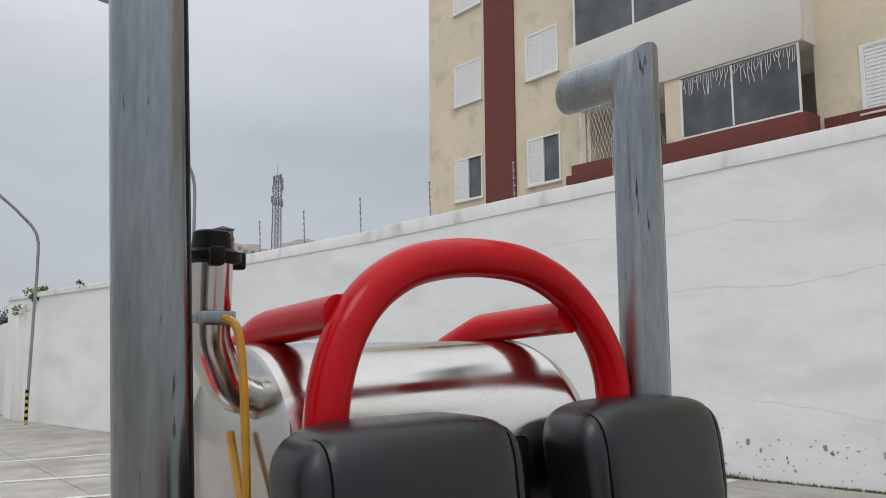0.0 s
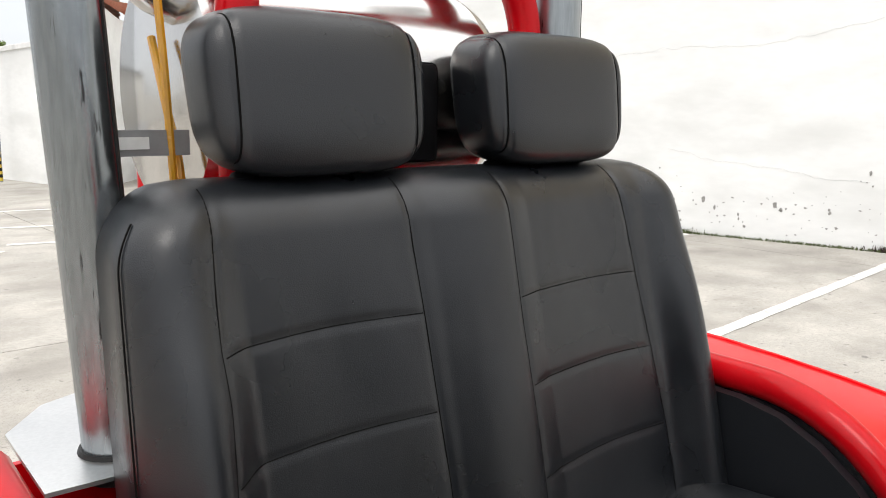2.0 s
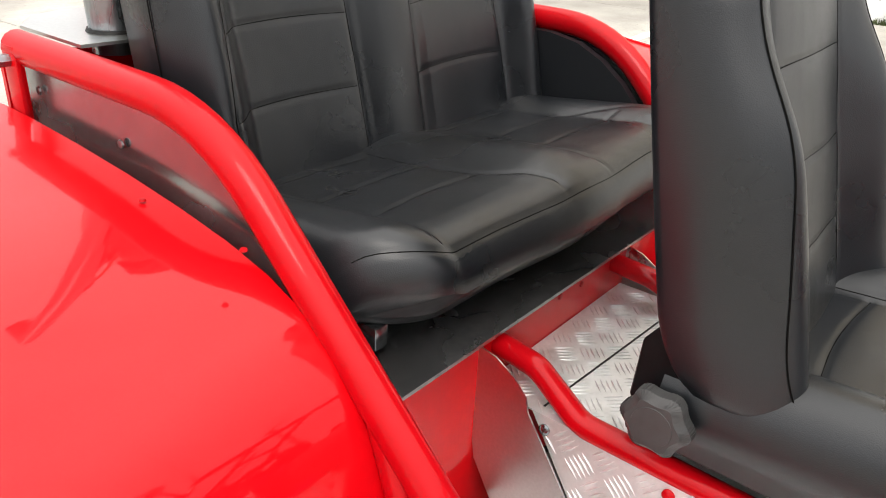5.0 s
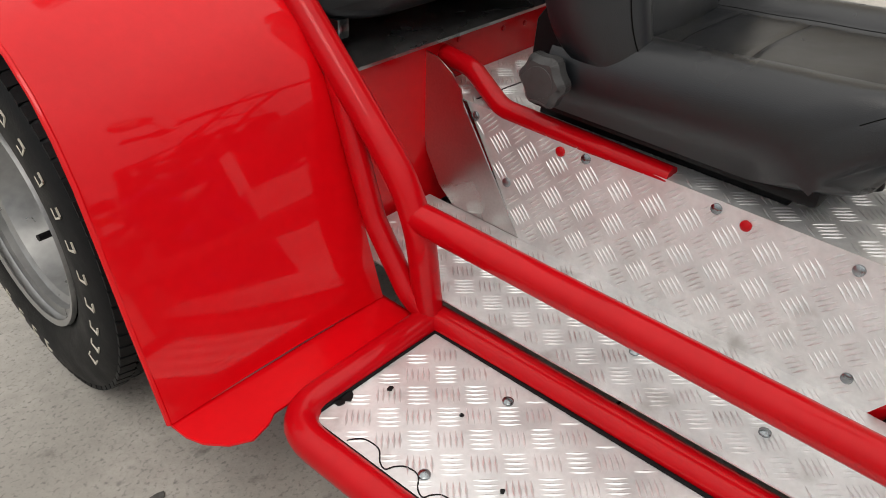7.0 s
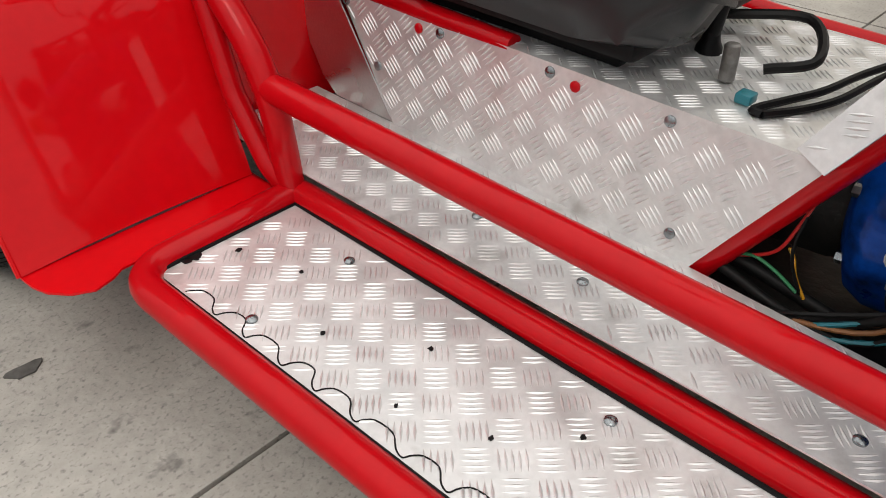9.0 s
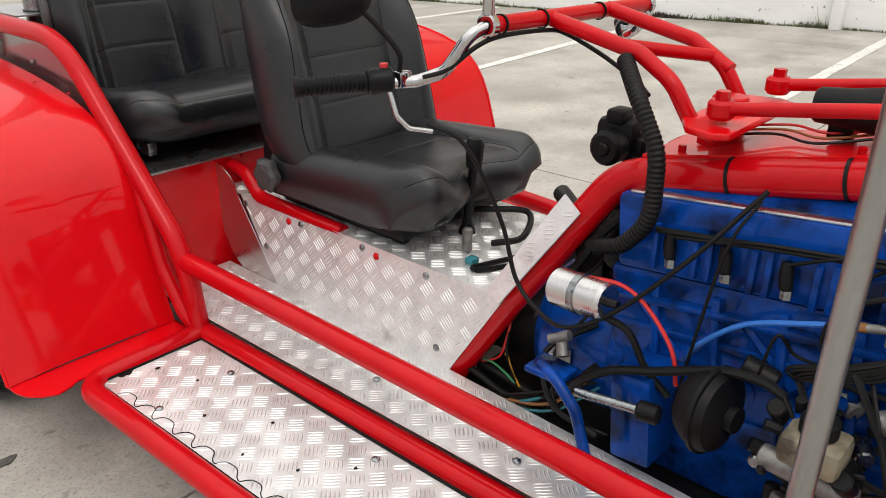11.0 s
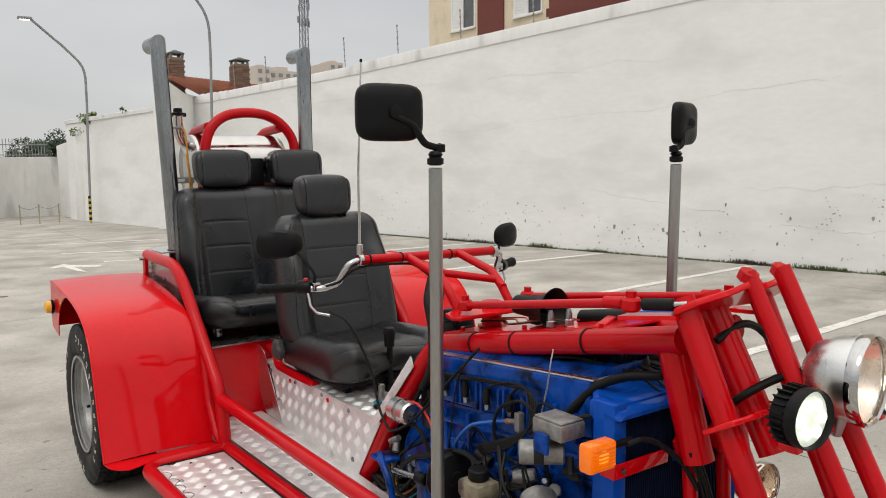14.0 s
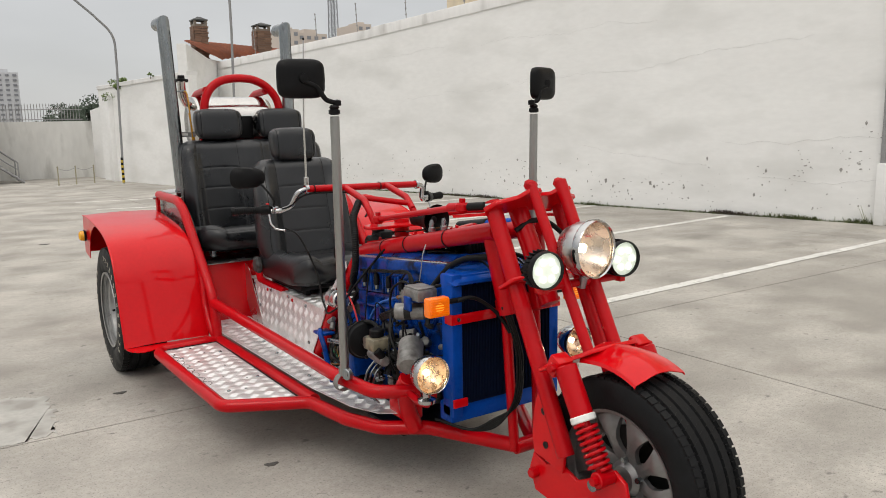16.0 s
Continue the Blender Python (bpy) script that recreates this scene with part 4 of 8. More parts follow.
both("gusset", lambda: tube([(-0.30, -1.605, 0.48), (-0.275, -1.585, 0.39), (-0.255, -1.60, 0.325)], 0.032, 0.1), RED_TUBE)
part("front_cross_tube", tube([(-0.05, -1.93, 0.32), (0.05, -1.93, 0.32)], 0.0265), RED_TUBE, trike)
both("spine_tube", lambda: tube([(-0.200, -0.590, 0.30), (-0.185, -0.778, 0.602), (-0.118, -0.965, 0.895), (-0.10, -1.90, 1.083)], 0.033, 0.12), RED_TUBE, "thick red spine tube")
both("neck_leg", lambda: tube([(-0.085, -1.862, 1.06), (-0.068, -1.926, 0.80)], 0.038, 0.1), RED_TUBE)
both("down_tube", lambda: tube([(-0.066, -1.898, 0.82), (-0.052, -1.93, 0.31)], 0.0175, 0.1), RED_TUBE)
both("tube_collar", lambda: cyl((-0.068, -1.890, 0.855), (-0.064, -1.906, 0.79), 0.033, 16, 0.012), RED_TUBE)
part("spine_plate", prism([(-0.115, 0), (0.115, 0), (0.10, -0.70), (-0.10, -0.70)], 0.006, frame_of((0, -1.0, 0.935), (1, 0, 0), (0, 1, -0.19))), RED, trike, "red cover plate on the spine tubes")
for yy in (-1.06, -1.35, -1.64):
    for sx in (-1, 1):
        part("plate_bolt", cyl((sx * 0.085, yy, 0.94 - 0.19 * (yy + 1.0)), (sx * 0.085, yy, 0.953 - 0.19 * (yy + 1.0)), 0.007, 6), RED_TUBE, trike)

# rear deck, panels and bench base
part("bench_shelf", box(-0.485, 0.485, 0.228, 0.86, 0.696, 0.702), DARKSHEET, trike, "bare sheet metal shelf under the bench")
part("front_panel", box(-0.48, 0.48, 0.246, 0.254, 0.34, 0.694), RED, trike, "red bench front panel")
part("rear_floor", box(-0.50, 0.50, 0.25, 1.05, 0.31, 0.325), GREASE, trike)
part("rear_panel", box(-0.50, 0.50, 1.03, 1.04, 0.33, 1.0), RED, trike, "red rear body panel")
for x, z in ((-0.146, 0.681), (-0.009, 0.671), (0.063, 0.666), (0.18, 0.664)):
    part("rivet", lathe([(0.006, 0), (0.005, 0.003), (0, 0.004)], aim((x, 0.246, z), (0, -1, 0)), 8), RED_TUBE, trike)
both("hoop_panel", lambda: prism([(0.945, 0.86), (0.945, 1.02), (0.50, 1.018), (0.37, 0.92), (0.26, 0.80), (0.36, 0.80), (0.60, 0.85)], 0.004, frame_of((-0.503, 0, 0), (0, 1, 0), (0, 0, 1))), DARKSHEET, "brushed aluminium panel in the hoop")
for y, z in ((0.90, 0.985), (0.68, 0.955)):
    both("rivet", lambda: lathe([(0.007, 0), (0.006, 0.003), (0, 0.004)], aim((-0.507, y, z - 0.01), (-1, 0, 0)), 8), GALV)
both("deck_plate", lambda: prism([(-0.475, 0.815), (-0.30, 0.805), (-0.30, 1.10), (-0.36, 1.10), (-0.42, 1.075), (-0.475, 1.0)], 0.005, Matrix.Translation((0, 0, 1.048))), BRUSHED, "bright aluminium deck plate at the exhaust")
part("deck_side", box(-0.30, 0.30, 0.86, 1.03, 0.99, 1.0), RED, trike)


def fender(side):
    prof = [(1.045, 0.715), (1.05, 0.80), (1.045, 0.88), (1.03, 0.932), (0.98, 0.936), (0.90, 0.934), (0.76, 0.926), (0.63, 0.915), (0.52, 0.902), (0.43, 0.884),
            (0.36, 0.862), (0.30, 0.832), (0.255, 0.792), (0.222, 0.745), (0.196, 0.69), (0.168, 0.60), (0.138, 0.50), (0.108, 0.41), (0.086, 0.345)]
    top = prof[3:]
    rows = []
    for y, z in top:
        k = max(0.0, min(1.0, (0.5 - y) / 0.35))
        xi = -0.530 + 0.020 * k
        rows.append([(side * x, y, z + 0.006 * math.sin(math.pi * (x + 0.928) / 0.42)) for x in [-0.928 + (xi + 0.928) * i / 10 for i in range(11)]])
    f = part("fender", sheet(rows, 0.004), RED, trike, "glossy red sheet metal fender", sharp=50)
    foot = [(0.928, 0.086), (0.925, 0.05), (0.915, 0.022), (0.892, -0.006), (0.862, -0.022), (0.83, -0.014), (0.81, -0.002), (0.51, 0.0), (0.51, 0.086)]
    part("foot_flange", prism([(side * x, y) for x, y in foot], 0.004, Matrix.Translation((0, 0, 0.341))), RED, f, "rounded red flange at the fender foot")
    # outer lip with the wheel arch cut out
    arch = [(0.90, 0.695), (0.885, 0.76), (0.845, 0.82), (0.79, 0.865), (0.72, 0.895), (0.63, 0.911)]
    poly = [(1.045, 0.715), (1.05, 0.80), (1.045, 0.88), (1.03, 0.932), (0.98, 0.936), (0.90, 0.934), (0.76, 0.926), (0.63, 0.915)] + arch[::-1]
    lip = prism(poly, 0.004, frame_of((side * 0.928, 0, 0), (0, 1, 0), (0, 0, 1)))
    part("side_lip", lip, RED, f)
    back = sheet([[(side * 0.928, y, z), (side * 0.52, y, z)] for y, z in prof[:4]], 0.004)
    part("rear_flap", back, RED, f)
    bead = []
    for y, z in top:
        bead.append((side * 0.928, y, z))
    part("rolled_edge", sweep(bead, 0.005, 8), RED, f)
    inner = prism([(1.03, 0.90), (0.66, 0.910), (0.44, 0.88), (0.30, 0.825), (0.225, 0.73), (0.18, 0.60), (0.12, 0.40), (0.5, 0.36), (1.03, 0.5)], 0.004, frame_of((side * 0.525, 0, 0), (0, 1, 0), (0, 0, 1)))
    part("inner_panel", inner, RED, f)
    # marker lamp
    lamp = part("marker_lamp", lathe([(0.030, 0), (0.033, 0.006), (0.033, 0.012), (0.0, 0.012)], aim((side * 0.932, 0.968, 0.822), (side, 0, 0)), 20), BLACK, f)
    lens = lathe([(0.031, 0.012), (0.028, 0.03), (0.018, 0.038), (0.0, 0.040)], aim((side * 0.932, 0.968, 0.822), (side, 0, 0)), 20)
    me = part("amber_marker_lens", lens, AMBER_Y, f, "round amber marker lens")
    for k in (0.35, 0.55, 0.75):
        part("rivet", lathe([(0.005, 0), (0.004, 0.003), (0, 0.003)], aim((side * 0.56, k, 0.965 - 0.05), (0, 0, 1)), 8), RED_TUBE, f)
    return f


fender(1)
fender(-1)


def tread_rings(r0, r1, w, ny, blocks, seed):
    """Tyre body by revolution, with circumferential grooves and sipe blocks."""
    prof = []
    side = [(r0, 0.40), (r0 + 0.012, 0.455), (r0 + 0.03, 0.485), ((r0 + r1) / 2, 0.5), (r1 - 0.035, 0.485), (r1 - 0.016, 0.46), (r1 - 0.005, 0.42)]
    for r, f in side:
        prof.append((r, -f * w))
    marks = [-0.30, -0.11, 0.11, 0.30]
    xs = [-0.40 + 0.80 * i / 40 for i in range(41)]
    for x in xs:
        depth = 0.009 if any(abs(x - m) < 0.027 for m in marks) else 0.0
        prof.append((r1 - depth - 0.02 * x * x, x * w))
    for r, f in side[::-1]:
        prof.append((r, f * w))
    return prof


def wheel(name, centre, r, rim_r, width, make_rim, label, letters=False):
    wl_ = part(name, lathe(tread_rings(rim_r, r, width, 1, 1, 0), aim(centre, (1, 0, 0)), 96, True), TYRE, trike, label, sharp=30)
    n = 84
    sip = bmesh.new()
    for k in range(n):
        a = 2 * math.pi * k / n
        for x, L in ((-0.345, 0.022), (-0.2, 0.04), (0.0, 0.04), (0.2, 0.04), (0.345, 0.022)):
            m = Matrix.Translation(centre) @ Matrix.Rotation(a + 0.02 * (1 if x > 0 else 0), 4, "X") @ Matrix.Translation((x * width, 0, r - 0.02 * x * x)) @ Matrix.Rotation(0.5 if abs(x) < 0.3 else 0.15, 4, "Z")
            sip = join(sip, box(-L * 0.42, L * 0.42, -0.0014, 0.0014, -0.004, 0.0003, 0, m))
    part("sipe_pattern", sip, BLACK, wl_, kind="stuff")
    blocks = bmesh.new()
    for k in range(72):
        for sd in (-1, 1):
            m = Matrix.Translation(centre) @ Matrix.Rotation(2 * math.pi * (k + 0.25 * sd) / 72, 4, "X") @ Matrix.Translation((sd * width * 0.395, 0, r - 0.0045)) @ Matrix.Rotation(sd * 0.16, 4, "Y")
            blocks = join(blocks, box(-width * 0.055, width * 0.055, -r * 0.034, r * 0.034, -0.006, 0.0035, 0, m))
    part("shoulder_tread", blocks, TYRE, wl_, kind="stuff")
    if letters:
        me = mesh_of("sidewall_bar", join(box(-0.0012, 0.0012, -0.009, 0.009, -0.012, -0.009), box(-0.0012, 0.0012, -0.009, 0.009, 0.009, 0.012), box(-0.0012, 0.0012, -0.009, -0.006, -0.012, 0.012)), LETTER)
        for k in range(34):
            if k % 17 <= 12:
                shared("sidewall_bar", me, wl_, Matrix.Translation(centre) @ Matrix.Rotation(2 * math.pi * k / 34, 4, "X") @ Matrix.Translation((math.copysign(width * 0.497, centre[0]), 0, (rim_r + r) / 2 + 0.012)))
    make_rim(wl_)
    return wl_


def steel_rim(side):
    def make(w):
        c = (side * 0.785, 0.62, 0.44)
        out = aim(c, (side, 0, 0))
        part("rim", lathe([(r * 0.85, h) for r, h in ((0.235, 0.115), (0.248, 0.118), (0.25, 0.110), (0.238, 0.10), (0.226, 0.085), (0.205, 0.075), (0.195, 0.03), (0.19, 0.01), (0.14, -0.005), (0.10, 0.015), (0.06, 0.02), (0.055, 0.05), (0.0, 0.052))], out, 48, caps=False), RIMPAINT, w, "plain silver steel rim")
        part("rim_barrel", lathe([(0.197, -0.11), (0.20, 0.10), (0.187, 0.095), (0.184, -0.11)], out, 40, True), RIMPAINT, w)
        for k in range(5):
            a = k * 1.2566
            part("wheel_bolt", cyl(Vector(c) + Vector((side * 0.018, 0.072 * math.cos(a), 0.072 * math.sin(a))), Vector(c) + Vector((side * 0.035, 0.072 * math.cos(a), 0.072 * math.sin(a))), 0.010, 6), GALV, w)
        part("valve", cyl(Vector(c) + Vector((side * 0.075, -0.125, 0.02)), Vector(c) + Vector((side * 0.118, -0.13, 0.022)), 0.006, 8), BLACK, w, "black valve stem")
    return make


for s in (-1, 1):
    wheel("rear_wheel", (s * 0.785, 0.62, 0.44), 0.350, 0.207, 0.245, steel_rim(s), "wide rear tyre with pale sidewall lettering", True)
part("rear_axle", cyl((-0.75, 0.62, 0.44), (0.75, 0.62, 0.44), 0.04), GREASE, trike)

FW = Vector((0.0, -2.44, 0.402))


def alloy_rim(w):
    for s in (-1, 1):
        out = aim(FW, (s, 0, 0))
        part("rim", lathe([(0.205, 0.085), (0.214, 0.088), (0.216, 0.08), (0.205, 0.07), (0.196, 0.055), (0.192, 0.0), (0.196, 0.0), (0.20, 0.06)], out, 56, True), ALLOY, w, "silver alloy rim")
        spokes = bmesh.new()
        for k in range(10):
            a = 2 * math.pi * k / 10
            m = out @ Matrix.Rotation(a, 4, "Z")
            ring = []
            for t in range(7):
                q = t / 6
                rr = 0.045 + 0.155 * q
                wd = 0.016 + 0.052 * abs(q - 0.42) ** 1.7 * (2.2 if q > 0.42 else 1.2)
                zz = 0.035 + 0.035 * math.sin(math.pi * q * 0.8)
                ring.append([m @ Vector(p) for p in ((rr, -wd, zz - 0.02), (rr, -wd, zz - 0.004), (rr, 0, zz + 0.004), (rr, wd, zz - 0.004), (rr, wd, zz - 0.02))])
            spokes = join(spokes, loft(ring))
        part("spokes", spokes, ALLOY, w, "ten-spoke alloy centre")
        part("hub_cap", lathe([(0.055, 0.01), (0.055, 0.045), (0.04, 0.058), (0.0, 0.06)], out, 24), ALLOY, w)
        part("brake_disc", lathe([(0.0, -0.002), (0.15, -0.002), (0.15, 0.006), (0.0, 0.006)], out, 32), GREASE, w)
        for k in range(5):
            a = k * 1.2566 + 0.3
            p = out @ Vector((0.06 * math.cos(a), 0.06 * math.sin(a), 0.04))
            part("wheel_bolt", cyl(p, p + Vector((s * 0.02, 0, 0)), 0.009, 6), GALV, w)


wheel("front_wheel", FW, 0.312, 0.207, 0.20, alloy_rim, "black front tyre with worn ribbed tread")


# ---- front fork ----
before_fork = set(trike.children)


def fork():
    f = part("fork_leg", tube([(-0.14, -1.945, 1.185), (-0.14, -2.310, 0.44)], 0.0275, seg=18), RED_TUBE, trike, "thick red fork leg")
    part("fork_leg", tube([(0.14, -1.945, 1.185), (0.14, -2.310, 0.44)], 0.0275, seg=18), RED_TUBE, trike, "thick red fork leg")
    for x in (-0.067, 0.056):
        part("fork_rod", tube([(x, -2.055, 1.248), (x * 0.9, -2.325, 0.745)], 0.021 if x > 0 else 0.017, seg=16), RED_TUBE, trike, "straight red front fork rod")
        part("rod_cap", cyl((x, -2.05, 1.230), (x, -2.06, 1.252), 0.0215, 8, 0.003), RED_TUBE, trike)
    # top yoke
    tilt = frame_of((0, -1.985, 1.185), (1, 0, 0), (0, -0.86, 0.50))
    yoke = [(-0.185, -0.03), (-0.15, -0.07), (-0.05, -0.055), (0.05, -0.055), (0.15, -0.07), (0.185, -0.03), (0.17, 0.02), (0.10, 0.05), (0.09, 0.095), (0.045, 0.095), (0.03, 0.06), (-0.02, 0.06), (-0.035, 0.095), (-0.085, 0.095), (-0.10, 0.05), (-0.17, 0.02)]
    part("top_yoke", prism(yoke, 0.014, tilt, 0.002), RED, trike, "red top fork yoke plate")
    part("neck_tube", tube([(-0.030, -1.93, 1.18), (-0.030, -2.11, 0.86)], 0.033, seg=24), RED_TUBE, trike, "thick red steering neck")
    mid = frame_of((0, -2.075, 0.945), (1, 0, 0), (0, -0.86, 0.50))
    for x in (-0.14, 0.14):
        part("leg_clamp", prism([(x - 0.05, -0.04), (x + 0.045, -0.04), (x + 0.05, 0.03), (x + 0.02, 0.06), (x - 0.045, 0.04)], 0.012, mid, 0.002), RED, trike)
    part("middle_yoke", prism([(-0.14, -0.02), (0.14, -0.02), (0.14, 0.03), (-0.14, 0.03)], 0.012, mid, 0.002), RED, trike)
    low = frame_of((0, -2.272, 0.727), (1, 0, 0), (0, -0.86, 0.50))
    part("lower_yoke", prism([(-0.20, -0.03), (0.20, -0.03), (0.20, 0.035), (0.12, 0.06), (0.09, 0.11), (-0.09, 0.11), (-0.12, 0.06), (-0.20, 0.035)], 0.013, low, 0.002), RED, trike, "red lower fork yoke plate")
    for s in (-1, 1):
        for k in (0.02,):
            p = low @ Vector((s * 0.165, 0.03, 0.012))
            part("yoke_clamp", box(-0.03, 0.03, -0.022, 0.022, -0.03, 0.03, 0.006, Matrix.Translation(p) @ Matrix.Rotation(0.5, 4, "X")), RED, trike)
            part("yoke_bolt", cyl(p + Vector((s * 0.02, -0.01, 0)), p + Vector((s * 0.05, -0.012, 0.0)), 0.013, 6, 0.002), RED_TUBE, trike)
        # shock absorber
        a, b = Vector((s * 0.165, -2.330, 0.735)), Vector((s * 0.165, -2.492, 0.448))
        d = (b - a).normalized()
        sh = part("shock_absorber", cyl(a, a + d * 0.152, 0.034, 20, 0.004), RED_TUBE, trike, "red shock absorber with coil spring")
        part("collar", cyl(a + d * 0.148, a + d * 0.168, 0.038, 20, 0.003), WHITE_NYLON, sh, "white nylon collar")
        part("damper_rod", cyl(a + d * 0.165, b, 0.016, 14), RED_TUBE, sh)
        x1 = d.orthogonal().normalized()
        x2 = d.cross(x1)
        coil = [a + d * (0.172 + 0.135 * k / 128) + 0.030 * (math.cos(k * 2 * math.pi / 16) * x1 + math.sin(k * 2 * math.pi / 16) * x2) for k in range(129)]
        part("coil_spring", sweep(coil, 0.0055, 8), RED_TUBE, sh, "red coil spring")
        part("shock_eye", cyl(b + Vector((-0.03 * s, 0, 0)), b + Vector((0.03 * s, 0, 0)), 0.024, 16, 0.003), RED_TUBE, sh)
        part("eye_bolt", cyl(b + Vector((0.03 * s, 0, 0)), b + Vector((0.045 * s, 0, 0)), 0.013, 6), RED_TUBE, sh)
        # leading link
        link = [(-2.152, 0.40), (-2.132, 0.34), (-2.16, 0.27), (-2.32, 0.25), (-2.50, 0.31), (-2.56, 0.385), (-2.545, 0.44), (-2.50, 0.465), (-2.45, 0.43), (-2.35, 0.375), (-2.27, 0.405), (-2.21, 0.375)]
        part("leading_link", prism(link, 0.014, frame_of((s * 0.128 - 0.007, 0, 0), (0, 1, 0), (0, 0, 1)), 0.003), RED, trike, "red leading link plate")
        plate = [(-2.175, 0.585), (-2.185, 0.612), (-2.205, 0.62), (-2.31, 0.45), (-2.30, 0.38), (-2.20, 0.40), (-2.168, 0.405), (-2.158, 0.46), (-2.165, 0.53)]
        w_ = part("leg_web", prism(plate, 0.012, frame_of((s * 0.14 - 0.006, 0, 0), (0, 1, 0), (0, 0, 1)), 0.002), RED, trike)
        # Dark discs on the plate stand in for the shade of open holes.
        for hy, hz in ((-2.215, 0.555), (-2.225, 0.448)):
            part("web_hole", lathe([(0.0, 0.0075), (0.007, 0.0075), (0.012, 0.009), (0.0105, 0.0065), (0.0, 0.0065)], aim((s * 0.14, hy, hz), (s, 0, 0)) @ Matrix.Translation((0, 0, -0.0005)), 14), GREASE, w_)
        part("link_bolt", cyl((s * 0.12, -2.168, 0.335), (s * 0.162, -2.168, 0.335), 0.017, 6, 0.003), RED_TUBE, trike)
        part("axle_spacer", cyl((s * 0.09, FW.y, FW.z), (s * 0.16, FW.y, FW.z), 0.018, 14), GALV, trike)
    # mudguard
    rows = []
    for k in range(15):
        q = k / 14
        crown = 0.774 + 0.010 * math.sin(math.pi * q * 0.75) - 0.042 * q ** 2.4
        drop = 1.0 - 0.35 * q
        rows.append([(x, -2.325 - 0.222 * q + 0.10 * max(0, abs(x) - 0.06) * q, crown - drop * d) for x, d in ((-0.102, 0.043), (-0.098, 0.032), (-0.07, 0.02), (-0.035, 0.005), (0, 0.0), (0.035, 0.005), (0.07, 0.02), (0.098, 0.032), (0.102, 0.043))])
    part("mudguard", sheet(rows, 0.003), RED, trike, "short red front mudguard", sharp=30)


fork()


# ---- lamps ----
def lamp(at, r, depth, name, label, shell, reflector, lens_bulge=0.012, bulb=True, fins=False, turn=0.0):
    """A round lamp that faces forward: bucket, bezel, reflector, bulb and glass."""
    m = aim(at, (turn, -1, 0.02))
    pr = [(0.0, -depth), (r * 0.35, -depth * 0.98), (r * 0.72, -depth * 0.8), (r * 0.93, -depth * 0.45), (r, -depth * 0.12), (r, 0)]
    if fins:
        pr = [(0.0, -depth), (r * 0.9, -depth), (r * 0.9, -depth * 0.35), (r, -depth * 0.33), (r, 0)]
    b = part(name, lathe([*pr, (r * 0.95, 0.002), (r * 0.93, -0.012), (r * 0.9, -depth * 0.4), (r * 0.6, -depth * 0.75), (0, -depth * 0.9)], m, 36), shell, trike, label)
    part("bezel", lathe([(r * 1.005, -0.016), (r * 1.03, -0.010), (r * 1.03, 0.004), (r * 0.985, 0.010), (r * 0.94, 0.006), (r * 0.94, -0.004)], m, 36, True), CHROME if not fins else BLACK, b)
    if fins:
        for k in range(24):
            a = 2 * math.pi * k / 24
            part("cooling_fin", box(-0.0015, 0.0015, -0.006, 0.006, -depth, -depth * 0.36, 0, m @ Matrix.Rotation(a, 4, "Z") @ Matrix.Translation((0, r * 0.94, 0))), BLACK, b)
        part("led_lens", lathe([(r * 0.94, -0.004), (r * 0.5, 0.002), (0, 0.004)], m, 32), LED, b, "lit white lens")
        for k in range(6):
            a = k * 1.047
            part("led_cup", lathe([(r * 0.2, 0.004), (r * 0.2, 0.006), (0, 0.0065)], m @ Matrix.Translation((r * 0.52 * math.cos(a), r * 0.52 * math.sin(a), 0)), 12), LED_CUP, b)
    else:
        part("reflector", lathe([(r * 0.94, -0.006), (r * 0.8, -depth * 0.32), (r * 0.5, -depth * 0.58), (r * 0.18, -depth * 0.7), (0, -depth * 0.72)], m, 36, caps=False), reflector, b, "faceted bright reflector")
        if bulb:
            part("bulb", lathe([(0.0, -depth * 0.6), (r * 0.16, -depth * 0.5), (r * 0.16, -depth * 0.35), (0, -depth * 0.28)], m, 14), BULB, b, "lit warm bulb")
        g = part("lens", lathe([(0, lens_bulge - 0.003), (r * 0.35, lens_bulge * 0.93 - 0.003), (r * 0.7, lens_bulge * 0.6 - 0.003), (r * 0.95, -0.003), (r * 0.95, 0.0), (r * 0.7, lens_bulge * 0.6), (r * 0.35, lens_bulge * 0.93), (0, lens_bulge)], m, 36), GLASS, b, "clear glass lens")
        g.visible_shadow = False
    return b


